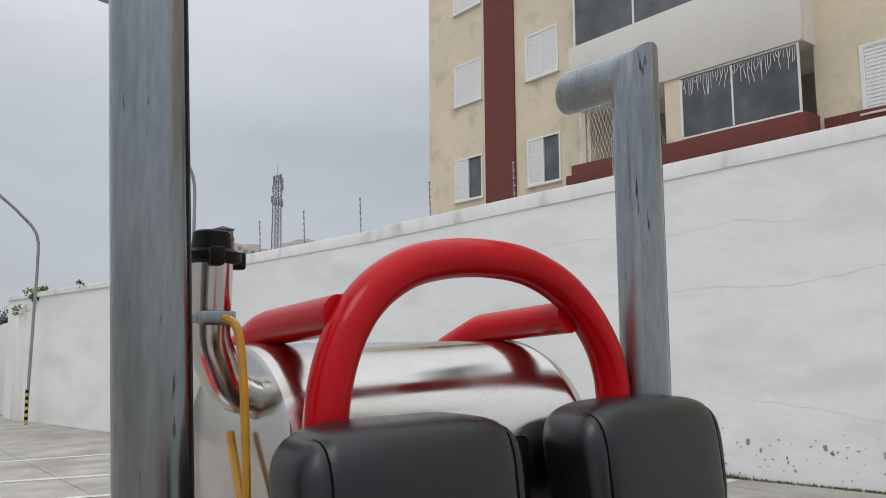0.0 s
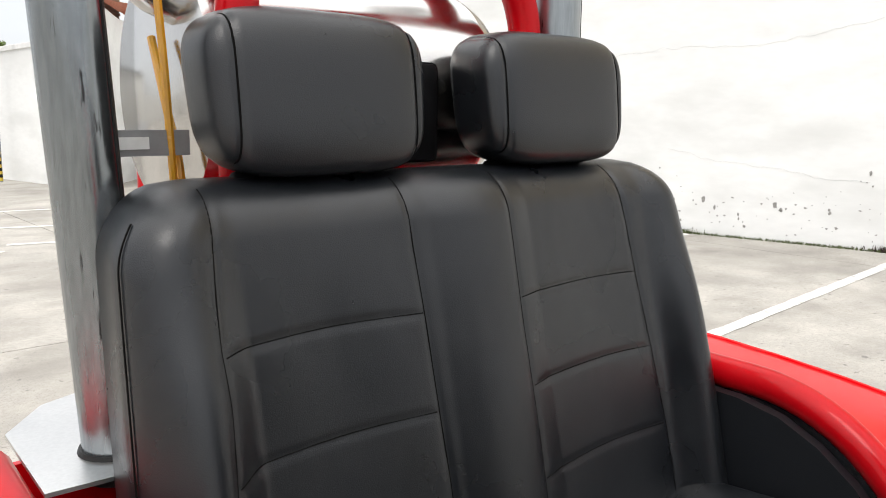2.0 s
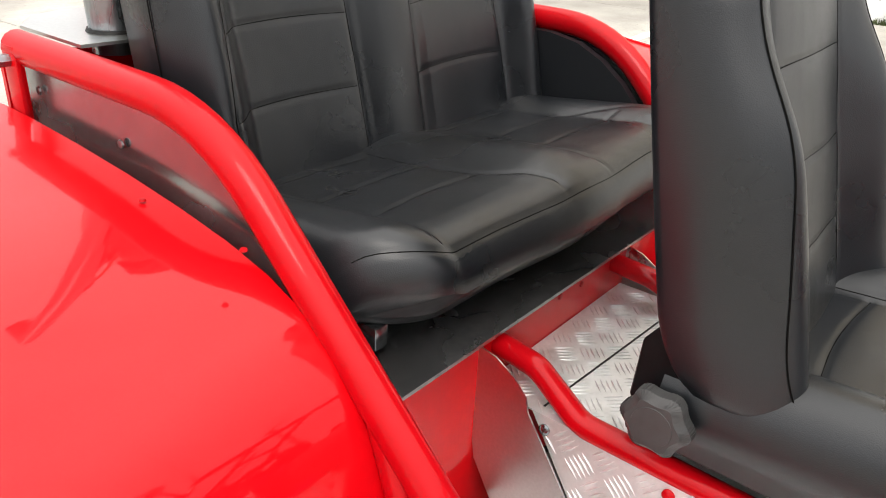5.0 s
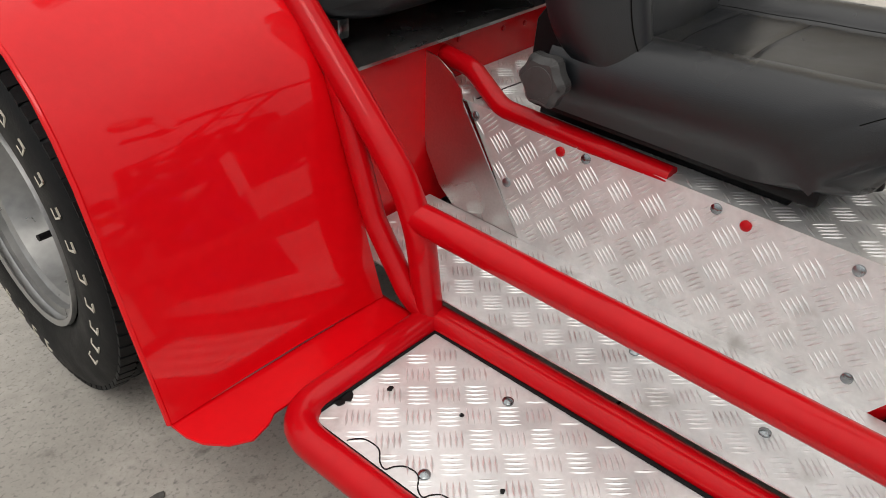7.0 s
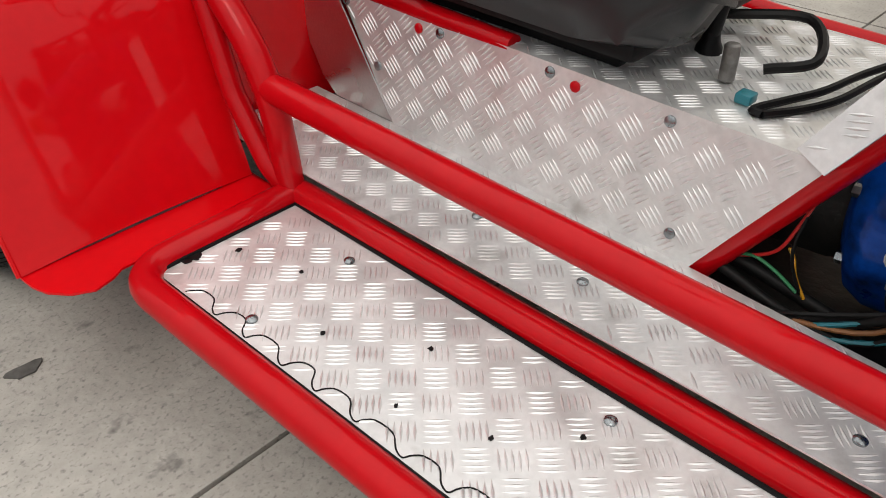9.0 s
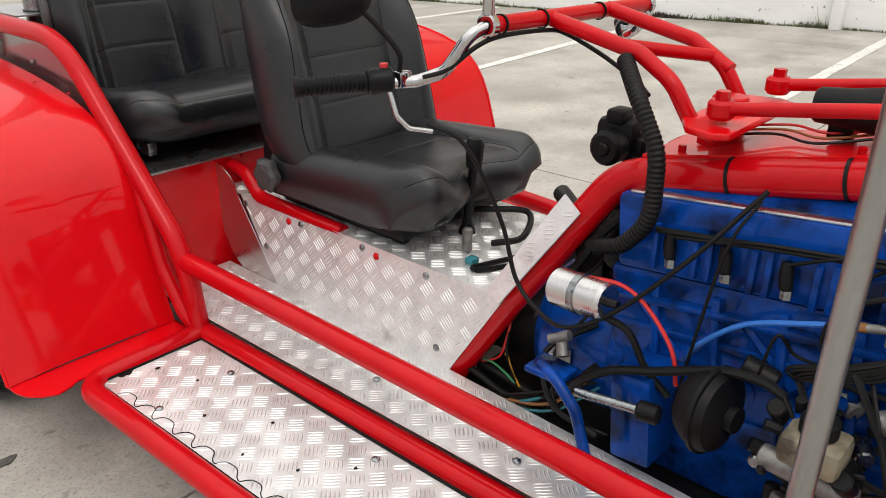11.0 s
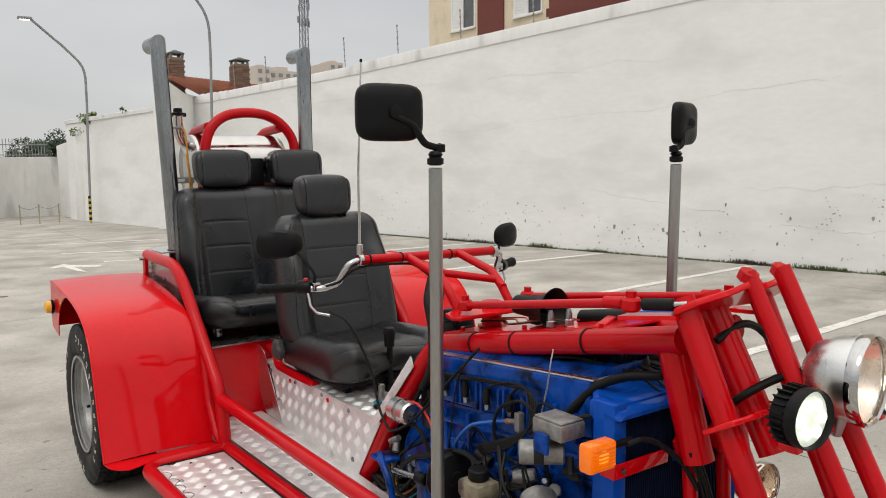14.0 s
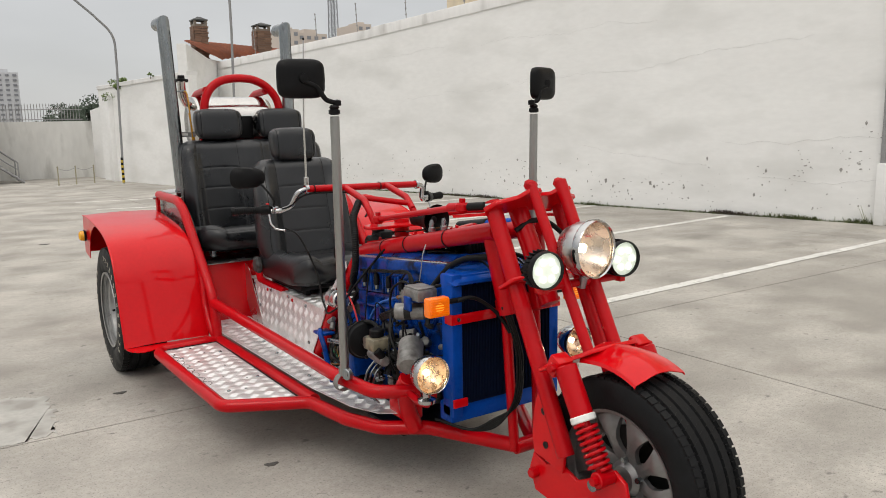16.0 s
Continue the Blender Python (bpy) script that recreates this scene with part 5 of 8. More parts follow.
lamp((-0.010, -2.287, 1.058), 0.089, 0.12, "headlight", "round brushed steel headlight, lit", BRUSHED, REFLECTOR, turn=0.12)
for s in (-1, 1):
    lamp((s * 0.160 - 0.024, -2.268, 1.011), 0.056, 0.05, "auxiliary_light", "round black LED light with fins, lit", BLACK, REFLECTOR, fins=True, turn=-0.12)
    part("light_bracket", box(s * 0.162 - 0.012, s * 0.162 + 0.012, -2.24, -2.20, 0.93, 0.955, 0.003), RED, trike)
    lamp((s * 0.325 - 0.021, -1.886, 0.622), 0.064, 0.085, "fog_lamp", "round chrome fog lamp, lit warm yellow", CHROME, REFLECTOR_FOG)
    fx = s * 0.325 - 0.021
    part("fog_lamp_stem", cyl((fx, -1.85, 0.52), (fx, -1.85, 0.57), 0.014, 12), CHROME, trike)
    part("fog_lamp_foot", lathe([(0.03, 0), (0.03, 0.012), (0.016, 0.02), (0, 0.02)], Matrix.Translation((fx, -1.85, 0.517)), 16), CHROME, trike)
    part("fog_lamp_arm", tube([(fx, -1.85, 0.512), (fx - s * 0.02, -1.76, 0.49), (s * 0.29, -1.64, 0.478)], 0.014), RED_TUBE, trike)
    sx, sy, sz = s * 0.306, -1.862, 0.842 if s < 0 else 0.815
    ind = part("turn_signal", box(sx - 0.042, sx + 0.042, sy - 0.018, sy + 0.02, sz - 0.033, sz + 0.033, 0.008), AMBER, trike, "rectangular orange turn signal, lit")
    for k in range(6):
        part("lens_rib", box(sx - 0.034, sx + 0.034, sy - 0.021, sy - 0.017, sz - 0.023 + 0.0085 * k, sz - 0.019 + 0.0085 * k), AMBER, ind)
    part("lit_centre", lathe([(0.018, 0), (0.014, 0.003), (0, 0.004)], aim((sx, sy - 0.0172, sz), (0, -1, 0)), 14), AMBER_HOT, ind, "glowing centre of the signal")
    part("signal_stem", cyl((sx - s * 0.035, sy + 0.006, sz + 0.01), (s * 0.20, sy - 0.002, sz + 0.012), 0.009, 10), BLACK, ind)
part("lamp_bar", tube([(-0.16, -2.215, 0.945), (0.16, -2.215, 0.945)], 0.013), RED_TUBE, trike)
part("headlight_stem", cyl((0, -2.22, 0.93), (0, -2.235, 0.985), 0.014), GALV, trike)
part("headlight_cable", curve([(-0.02, -2.18, 1.06), (-0.05, -2.12, 1.03), (-0.085, -2.07, 0.99), (-0.10, -2.03, 0.95)], 0.009, 8), HOSE, trike)
part("neck_hose", curve([(-0.076, -1.99, 1.09), (-0.015, -2.0, 1.118), (0.057, -2.0, 1.106), (0.116, -2.02, 1.052), (0.125, -2.08, 0.99), (0.10, -2.16, 0.96)], 0.009, 8), HOSE, trike)


for ob in set(trike.children) - before_fork:
    ob.location.y += 0.022

# ---- tall mirrors ----
def tall_mirror(s):
    x0, xt = s * 0.443 - 0.022, s * 0.447 - 0.022
    m = part("mirror_pole", cyl((x0, -1.455, 0.535), (xt, -1.462, 1.470), 0.0165, 18, 0.002), POLE_ALU, trike, "tall aluminium mirror pole")
    part("pole_joint", lathe([(0.013, 0), (0.02, 0.004), (0.02, 0.016), (0.014, 0.02), (0.018, 0.026), (0.012, 0.034)], Matrix.Translation((xt, -1.462, 1.475)), 14), BLACK, m)
    head = Vector((-0.573 if s < 0 else 0.503, -1.43, 1.598 if s < 0 else 1.594))
    part("mirror_arm", tube([(xt - s * 0.01, -1.462, 1.515), (xt + s * 0.03, -1.462, 1.525), (head.x - s * 0.045, -1.455, 1.57), (head.x, -1.452, head.z - 0.01)], 0.0085, 0.03, 10), BLACK, m, "bent black mirror arm")
    part("arm_knuckle", lathe([(0.0, 0), (0.014, 0.003), (0.014, 0.02), (0, 0.024)], aim((xt - s * 0.012, -1.462, 1.504), (0, 0, 1)), 12), BLACK, m)
    rim, mid, front = [], [], []
    W, H = 0.0835, 0.0665
    turn = Matrix.Translation(head) @ Matrix.Rotation(-0.16 if s < 0 else 0.30, 4, "Z") @ Matrix.Translation(-head)
    def ring(k, y):
        out = []
        for i in range(40):
            a = 2 * math.pi * i / 40
            c, sn = math.cos(a), math.sin(a)
            e = 2 / 4.6
            out.append(turn @ Vector((head.x + W * k * math.copysign(abs(c) ** e, c), y, head.z + H * k * math.copysign(abs(sn) ** e, sn))))
        return out
    shell = loft([ring(0.05, -1.452), ring(0.5, -1.451), ring(0.85, -1.445), ring(0.97, -1.436), ring(1.0, -1.424), ring(0.985, -1.418), ring(0.93, -1.418)])
    part("mirror_shell", shell, BLACK, m, "rounded black mirror housing")
    part("mirror_glass", loft([ring(0.93, -1.4175), ring(0.93, -1.4165)]), MIRROR, m, "mirror glass")
    part("pivot", lathe([(0.018, 0), (0.016, 0.008), (0.0, 0.012)], aim((head.x, -1.450, head.z), (0, -1, 0)), 14), BLACK, m)
    c = part("pole_clamp", lathe([(0.031, -0.014), (0.0335, -0.012), (0.0335, 0.012), (0.031, 0.014)], aim((s * 0.463, -1.43, 0.502), (-0.1 * s, -1, 0)), 20, True), CAST, trike, "grey pole clamp on the side rail")
    part("clamp_ear", box(s * 0.455 - 0.015, s * 0.455 + 0.015, -1.45, -1.41, 0.53, 0.56, 0.004), CAST, c)
    part("clamp_bolt", cyl((s * 0.445 - 0.01, -1.475, 0.545), (s * 0.475, -1.48, 0.545), 0.022, 16, 0.003), GALV, c)


tall_mirror(-1)
tall_mirror(1)


# ---- seats ----
def seat_back(w_low, w_top, z0, z1, front, thick, seams_v, seams_h, bolster, strip=0.0, corner=0.07, lean_x=0.0, cords=None, foot=0.0, piping=0.0015):
    """An upholstered backrest. front(z) is the depth of the plain face; seams are pressed into it, and their threads go into cords."""
    def shape(z):
        up = (z1 - z) / corner
        w = w_low + (w_top - w_low) * ((z - z0) / (z1 - z0)) ** 1.6
        if up < 1:
            w -= corner * 0.95 * (1 - math.sqrt(max(0, 1 - (1 - up) ** 2)))
        et = min(0.055, 0.42 * thick)
        edge_t = et * (1 - math.sqrt(max(0.0, 1 - (1 - min(1, (z1 - z) / et)) ** 2)))
        edge_b = 0.03 * (1 - math.sqrt(max(0.0, 1 - (1 - min(1, (z - z0) / 0.03)) ** 2)))
        tuck = 0.0
        if foot and z - z0 < foot:
            tuck = 1 - math.sqrt(max(0.0, 1 - (1 - (z - z0) / foot) ** 2))
            w -= 0.035 * tuck
        return w, front(z) + edge_t + edge_b, front(z) + thick - edge_t - 0.5 * thick * tuck

    def face(x, z):
        w, yf, yb = shape(z)
        h = (z - z0) / (z1 - z0)
        ax = abs(x)
        r = 0.05
        round_ = min(r, 0.48 * (yb - yf)) * (1 - math.sqrt(max(0.0, 1 - min(1.0, max(0.0, (ax - (w - r)) / r)) ** 2)))
        b0, b1, amp = bolster
        bz = 0.25 + 0.75 / (1 + math.exp((h - 0.72) * 16))
        bul = amp * bz * max(0.0, math.sin(math.pi * min(1.0, max(0.0, (ax - b0) / (b1 - b0))))) ** 1.6
        puff = 0.006 * math.cos(ax * 14) + (strip * max(0.0, math.cos(math.pi * ax / 0.17)) if strip and ax < 0.085 else 0.0)
        g = 0.0
        for sx in seams_v:
            d = x - (sx(z) if callable(sx) else sx)
            if abs(d) < 0.025:
                g = max(g, 0.0020 * math.exp(-(d / 0.0042) ** 2) + 0.0007 * math.exp(-(d / 0.014) ** 2))
        for sz, xa, xb in seams_h:
            if xa < x < xb:
                d = z - (sz + 0.003 * math.sin(math.pi * (x - xa) / (xb - xa)))
                if abs(d) < 0.025:
                    g = max(g, 0.0018 * math.exp(-(d / 0.005) ** 2))
        wr = 0.0018 * noise.noise(Vector((x * 9, z * 9, 3))) + 0.0003 * noise.noise(Vector((x * 40, z * 24, 5)))
        return yf + round_ - bul - puff + g + wr

    step = 0.0045
    nz = int((z1 - z0) / step)
    nx = int(2 * w_low / step)
    rings = []
    for k in range(nz + 1):
        z = z0 + (z1 - z0) * k / nz
        w, yf, yb = shape(z)
        ring = [Vector((x + lean_x, face(x, z), z)) for x in (-w + 2 * w * i / nx for i in range(nx + 1))]
        n_b = 18
        for i in range(n_b + 1):
            a = math.pi * i / n_b
            x = w * math.copysign(abs(math.cos(a)) ** 0.35, math.cos(a))
            rs = min(0.05, 0.48 * (yb - yf)) + 0.002
            ring.append(Vector((x + lean_x, yf + rs + (yb - yf - rs) * abs(math.sin(a)) ** 0.35, z)))
        rings.append(ring)
    if cords is not None:
        for sx in seams_v:
            zs = [z0 + 0.05 + (z1 - z0 - 0.056) * k / 90 for k in range(91)]
            cords.append([((sx(z) if callable(sx) else sx) + lean_x, face(sx(z) if callable(sx) else sx, z) + 0.0002, z) for z in zs])
        for sz, xa, xb in seams_h:
            xs = [xa + 0.004 + (xb - xa - 0.008) * k / 50 for k in range(51)]
            zs = [sz + 0.003 * math.sin(math.pi * (x - xa) / (xb - xa)) for x in xs]
            cords.append([(x + lean_x, face(x, z) + 0.0004, z) for x, z in zip(xs, zs)])
        for sd in (-1, 1):
            edge = []
            for k in range(81):
                z = z0 + 0.04 + (z1 - z0 - 0.075) * k / 80
                w = shape(z)[0]
                x = sd * (w - piping)
                edge.append((x + lean_x + sd * 0.0008, face(x, z) - 0.0004, z))
            cords.append(edge)
    return loft(rings)


def seat_cushion(w, y_back, y_front, z_low, top, seams_x, seams_y, bolster, strip=0.0, lobes=0.0, nose=0.06, cx=0.0, cords=None):
    """An upholstered cushion. top(y) is the height of the plain face."""
    def front_edge(x):
        ax = abs(x) / w
        return y_front + 0.10 * max(0.0, (ax - 0.72) / 0.28) ** 2.2 + lobes * (0.5 + 0.5 * math.cos(math.pi * min(1, ax / 0.55)))

    def face(x, y):
        d = y - front_edge(x)
        e = nose * (1 - math.sqrt(max(0.0, 1 - (1 - min(1, max(0, d) / nose)) ** 2)))
        sd = 0.045 * (1 - math.sqrt(max(0.0, 1 - min(1.0, max(0.0, (abs(x) - (w - 0.045)) / 0.045)) ** 2)))
        b0, b1, amp = bolster
        bul = amp * max(0.0, math.sin(math.pi * min(1.0, max(0.0, (abs(x) - b0) / (b1 - b0)))))
        mid = strip * (0.5 + 0.5 * math.cos(math.pi * x / 0.13)) * min(1.0, max(0.0, d) / 0.12) if strip and abs(x) < 0.13 else 0.0
        g = 0.0
        for sx in seams_x:
            dd = x - (sx(y) if callable(sx) else sx)
            if abs(dd) < 0.025 and d > 0.0:
                g = max(g, min(1.0, d / 0.07) * (0.0024 * math.exp(-(dd / 0.0045) ** 2) + 0.0006 * math.exp(-(dd / 0.014) ** 2)))
        for sy, xa, xb in seams_y:
            if xa < x < xb:
                dd = y - sy - 0.010 * math.sin(math.pi * (x - xa) / (xb - xa))
                if abs(dd) < 0.025:
                    g = max(g, 0.0022 * math.exp(-(dd / 0.005) ** 2))
        dd = d - nose * 0.35
        if abs(dd) < 0.02:
            g = max(g, 0.003 * math.exp(-(dd / 0.004) ** 2))
        wr = 0.0022 * noise.noise(Vector((x * 9, y * 9, 8))) + 0.0003 * noise.noise(Vector((x * 34, y * 34, 2)))
        return top(y) - e - sd + bul + mid - g + wr

    step = 0.005
    ny = int((y_back - y_front) / step)
    nx = int(2 * w / step)
    rings = []
    for k in range(ny + 1):
        q = k / ny
        ring_top, ring_low = [], []
        for i in range(nx + 1):
            x = -w + 2 * w * i / nx
            yf = front_edge(x)
            y = y_back + (yf - y_back) * q
            d = y - yf
            e = nose * (1 - math.sqrt(max(0.0, 1 - (1 - min(1, d / nose)) ** 2)))
            ring_top.append(Vector((x + cx, y, face(x, y))))
            ring_low.append(Vector((x * 0.94 + cx, y + 0.035 * (1 if q > 0.5 else 0) * (q - 0.5) * 2, z_low + e * 0.35)))
        rings.append(ring_top + ring_low[::-1])
    if cords is not None:
        for sx in seams_x:
            run_ = []
            for k in range(71):
                y = y_back - 0.02 - (y_back - y_front - 0.055) * k / 70
                x = sx(y) if callable(sx) else sx
                run_.append((x + cx, y, face(x, y) - 0.0002))
            cords.append(run_)
        for sy, xa, xb in seams_y:
            xs = [xa + 0.004 + (xb - xa - 0.008) * k / 50 for k in range(51)]
            ys = [sy + 0.010 * math.sin(math.pi * (x - xa) / (xb - xa)) for x in xs]
            cords.append([(x + cx, y, face(x, y) - 0.0004) for x, y in zip(xs, ys)])
        xs = [-w + 0.02 + (2 * w - 0.04) * k / 90 for k in range(91)]
        cords.append([(x + cx, front_edge(x) + nose * 0.35, face(x, front_edge(x) + nose * 0.35) - 0.0002) for x in xs])
    return loft(rings)


def headrest(cx, cy, cz, w, h, d, tilt=0.12, n=2.9, cords=None):
    """A padded block with rounded corners, flatter in front, with side seams pressed in."""
    bm = bmesh.new()
    nu, nv = 96, 64
    rows = []
    for i in range(nv + 1):
        row = []
        ph = -math.pi / 2 + math.pi * i / nv
        for j in range(nu):
            th = 2 * math.pi * j / nu
            def sp(v, e):
                return math.copysign(abs(v) ** e, v)
            e1, e2 = 2 / n * 0.72, 2 / n * 0.62
            x = w / 2 * sp(math.cos(ph), e1) * sp(math.cos(th), e2)
            y = d / 2 * sp(math.cos(ph), e1) * sp(math.sin(th), e2)
            z = h / 2 * sp(math.sin(ph), e1)
            x *= 1 + 0.05 * (z / h + 0.5) - 0.05 * (0.5 - z / h) * 0.6
            for sgn in (-1, 1):
                q = x - sgn * w * 0.415
                if abs(q) < 0.012 and y < d * 0.35:
                    k = 0.0035 * math.exp(-(q / 0.004) ** 2)
                    y += k
                    z *= 1 - 0.6 * k / (h / 2)
            yy = y + tilt * z
            row.append(bm.verts.new((cx + x, cy + yy, cz + z)))
        rows.append(row)
    for a, c in zip(rows, rows[1:]):
        for j in range(nu):
            bm.faces.new((a[j], a[(j + 1) % nu], c[(j + 1) % nu], c[j]))
    if cords is not None:
        for sgn in (-1, 1):
            run_ = []
            for row in rows[6:-6]:
                for a, c in zip(row, row[1:] + row[:1]):
                    xa, xc = a.co.x - cx - sgn * w * 0.415, c.co.x - cx - sgn * w * 0.415
                    if xa * xc <= 0 and a.co.y - cy - tilt * (a.co.z - cz) < 0 and abs(xa - xc) > 1e-6:
                        p = a.co.lerp(c.co, xa / (xa - xc))
                        run_.append(p + Vector((0, -0.0006, 0)))
                        break
            if len(run_) > 3:
                cords.append(run_)
    bmesh.ops.remove_doubles(bm, verts=bm.verts, dist=0.0002)
    bmesh.ops.recalc_face_normals(bm, faces=bm.faces)
    return bm


# bench for two
def bench_front(z):
    return 0.661 + 0.23 * (z - 0.956)


back_cords, cushion_cords, drive_cords, pad_cords = [], [], [], []
bench = part("bench_seat", seat_back(0.464, 0.442, 0.80, 1.357, bench_front, 0.15,
                                     [lambda z: -0.104 - 0.025 * max(0, z - 0.955), 0.042, lambda z: -0.398 + 0.12 * max(0, min(1.15, z) - 0.955) + 0.11 * max(0, z - 1.2), lambda z: 0.331 - 0.10 * max(0, z - 0.95)],
                                     [(1.194, -0.374, -0.108), (1.077, -0.383, -0.107), (0.955, -0.398, -0.104), (1.192, 0.042, 0.308), (1.078, 0.042, 0.318), (0.958, 0.042, 0.329)],
                                     (0.335, 0.46, 0.038), strip=0.010, corner=0.085, lean_x=0.040, cords=back_cords), VINYL, trike, "black vinyl two-person bench seat with stitched panels", sharp=80)
part("bench_cushion", seat_cushion(0.462, 0.70, 0.215, 0.752, lambda y: 0.886 - 0.13 * max(0, y - 0.3),
                                   [lambda y: -0.088 - 0.020 * math.sin(math.pi * min(1, max(0, (0.66 - y) / 0.40))) + 0.028 / (1 + math.exp((y - 0.325) / 0.018)), lambda y: 0.066 + 0.012 * min(1, max(0, (0.50 - y) / 0.2)),
                                    lambda y: -0.362 + 0.022 * min(1, max(0, (0.52 - y) / 0.15)), lambda y: 0.316 + 0.016 * max(0, (y - 0.5) / 0.16) + min(0.118, 0.60 * max(0, 0.49 - y))],
                                   [(0.606, -0.36, -0.10), (0.482, -0.36, -0.106), (0.374, -0.345, -0.102), (0.602, 0.068, 0.322), (0.482, 0.068, 0.312), (0.374, 0.074, 0.37)],
                                   (0.33, 0.47, 0.018), strip=0.020, lobes=-0.015, nose=0.07, cx=0.008, cords=cushion_cords), VINYL, bench, "black vinyl bench cushion", sharp=80)
for cx, wide in ((-0.155, 0.280), (0.236, 0.286)):
    part("headrest", headrest(cx, 0.825, 1.451, wide, 0.188, 0.118, cords=back_cords), VINYL, bench, "padded black headrest with side seams", sharp=80)
    for dx in (-0.085, 0.085):
        part("headrest_post", cyl((cx + dx, 0.835, 1.33), (cx + dx, 0.842, 1.40), 0.006, 10), CHROME, bench)
        part("post_guide", lathe([(0.017, 0), (0.02, 0.006), (0.014, 0.014), (0.008, 0.016)], aim((cx + dx, 0.833, 1.348), (0, 0.1, 1)), 16), BLACK, bench)
part("seat_bracket", box(-0.40, -0.375, 0.30, 0.36, 0.725, 0.76, 0.002), GALV, bench)
both("side_wedge", lambda: prism([(0.92, 0.80), (0.92, 1.0), (0.60, 0.997), (0.53, 0.985), (0.47, 0.958), (0.415, 0.918), (0.37, 0.87), (0.335, 0.82), (0.33, 0.80)], 0.02, frame_of((-0.478, 0, 0), (0, 1, 0), (0, 0, 1))), VINYL, "black padded side panel")


def threads(cords, parent, r=0.0011):
    for run_ in cords:
        part("seam", sweep(run_, r, 5), THREAD, parent)


threads(back_cords, bench)
threads(cushion_cords, bench)


# driver's seat
def drive_front(z):
    return -0.145 + 0.25 * (z - 0.72)


seat = part("driver_seat", seat_back(0.270, 0.228, 0.748, 1.262, drive_front, 0.115, [-0.135, 0.135],
                                     [(1.12, -0.135, 0.135), (1.0, -0.135, 0.135), (0.885, -0.135, 0.135)], (0.13, 0.285, 0.062), corner=0.068, lean_x=0.005, cords=drive_cords, foot=0.11, piping=0.034), VINYL, trike, "black vinyl bucket driver's seat", sharp=80)
part("seat_cushion", seat_cushion(0.250, -0.03, -0.572, 0.662, lambda y: 0.80 - 0.045 * (y + 0.55) / 0.6 * 0.9, [-0.135, 0.135],
                                  [(-0.08, -0.13, 0.13), (-0.18, -0.13, 0.13), (-0.30, -0.13, 0.13)], (0.125, 0.255, 0.028), lobes=0.055, nose=0.075, cords=pad_cords), VINYL, seat, "black vinyl seat cushion", sharp=80)
part("headrest", headrest(-0.002, 0.045, 1.338, 0.240, 0.178, 0.115, cords=drive_cords), VINYL, seat, "padded black headrest", sharp=80)
for dx in (-0.07, 0.07):
    part("headrest_post", cyl((dx, 0.06, 1.24), (dx, 0.06, 1.27), 0.006, 10), CHROME, seat)
lobes = [((0.042 + 0.003 * math.cos(6 * a)) * math.cos(a), (0.042 + 0.003 * math.cos(6 * a)) * math.sin(a)) for a in (2 * math.pi * k / 72 for k in range(72))]
KNOB = mat("dark_grey_knob_plastic", (0.052, 0.051, 0.051), 0.42, vary=0.15, scale=20, bump=0.08, bump_scale=300, spec=0.3)
kc = Vector((-0.248, -0.042, 0.718))
knob = part("recliner_knob", prism(lobes, 0.034, aim(kc, (-1, 0, 0)), 0.009), KNOB, seat, "dark grey lobed recliner knob")
part("knob_cap", lathe([(0.027, 0), (0.026, 0.002), (0.012, 0.003), (0, 0.003)], aim(kc - Vector((0.033, 0, 0)), (-1, 0, 0)), 28), KNOB, knob)
both("recliner_bracket", lambda: prism([(-0.115, 0.690), (-0.02, 0.690), (0.01, 0.715), (0.005, 0.80), (-0.03, 0.85), (-0.07, 0.80), (-0.10, 0.745)], 0.010, frame_of((-0.236, 0, 0), (0, 1, 0), (0, 0, 1)), 0.002), BLACK, parent=seat)
both("seat_rail", lambda: box(-0.165, -0.140, -0.43, 0.03, 0.606, 0.655, 0.004), BLACK, parent=seat)
part("seat_pan", box(-0.215, 0.215, -0.48, 0.02, 0.64, 0.672, 0.01), BLACK, seat)
threads(drive_cords, seat)
threads(pad_cords, seat)


# ---- tread plates ----
def tread_plate(poly, m, label, thick=0.003):
    p = part("tread_plate", prism(poly, thick, m @ Matrix.Translation((0, 0, -thick))), TREAD, trike, label)
    part("tread_pattern", tread_bars(poly, m), TREAD, p, kind="stuff")
    return p


tread_plate([(-0.777, -0.046), (-0.748, -0.93), (-0.492, -1.085), (-0.512, -0.046)], Matrix.Translation((0, 0, 0.340)), "shiny aluminium tread plate step")
tread_plate([(0.512, -0.046), (0.492, -1.085), (0.748, -0.93), (0.777, -0.046)], Matrix.Translation((0, 0, 0.340)), "shiny aluminium tread plate step")
for sd in (-1, 1):
    rim = [(0.780, -0.044, 0.341), (0.751, -0.932, 0.341), (0.490, -1.088, 0.341), (0.509, -0.044, 0.341), (0.780, -0.044, 0.341)]
    part("edge_sealant", sweep([(sd * x, y, z) for x, y, z in rim], 0.004, 6), BLACK, trike, "black sealant bead round the step plate")
rnd = random.Random(33)
wave, y = [], -0.115
while y > -0.68:
    edge = -0.777 - 0.0328 * (y + 0.046)
    inn, run_y = rnd.uniform(0.018, 0.030), rnd.uniform(0.030, 0.048)
    wave += [(edge + 0.005, y, 0.3405), (edge + inn * 0.6, y - 0.006, 0.3405), (edge + inn, y - 0.018, 0.3405), (edge + inn * 1.05, y - 0.018 - run_y * 0.6, 0.3405), (edge + inn * 0.45, y - 0.020 - run_y, 0.3405)]
    y -= 0.034 + run_y
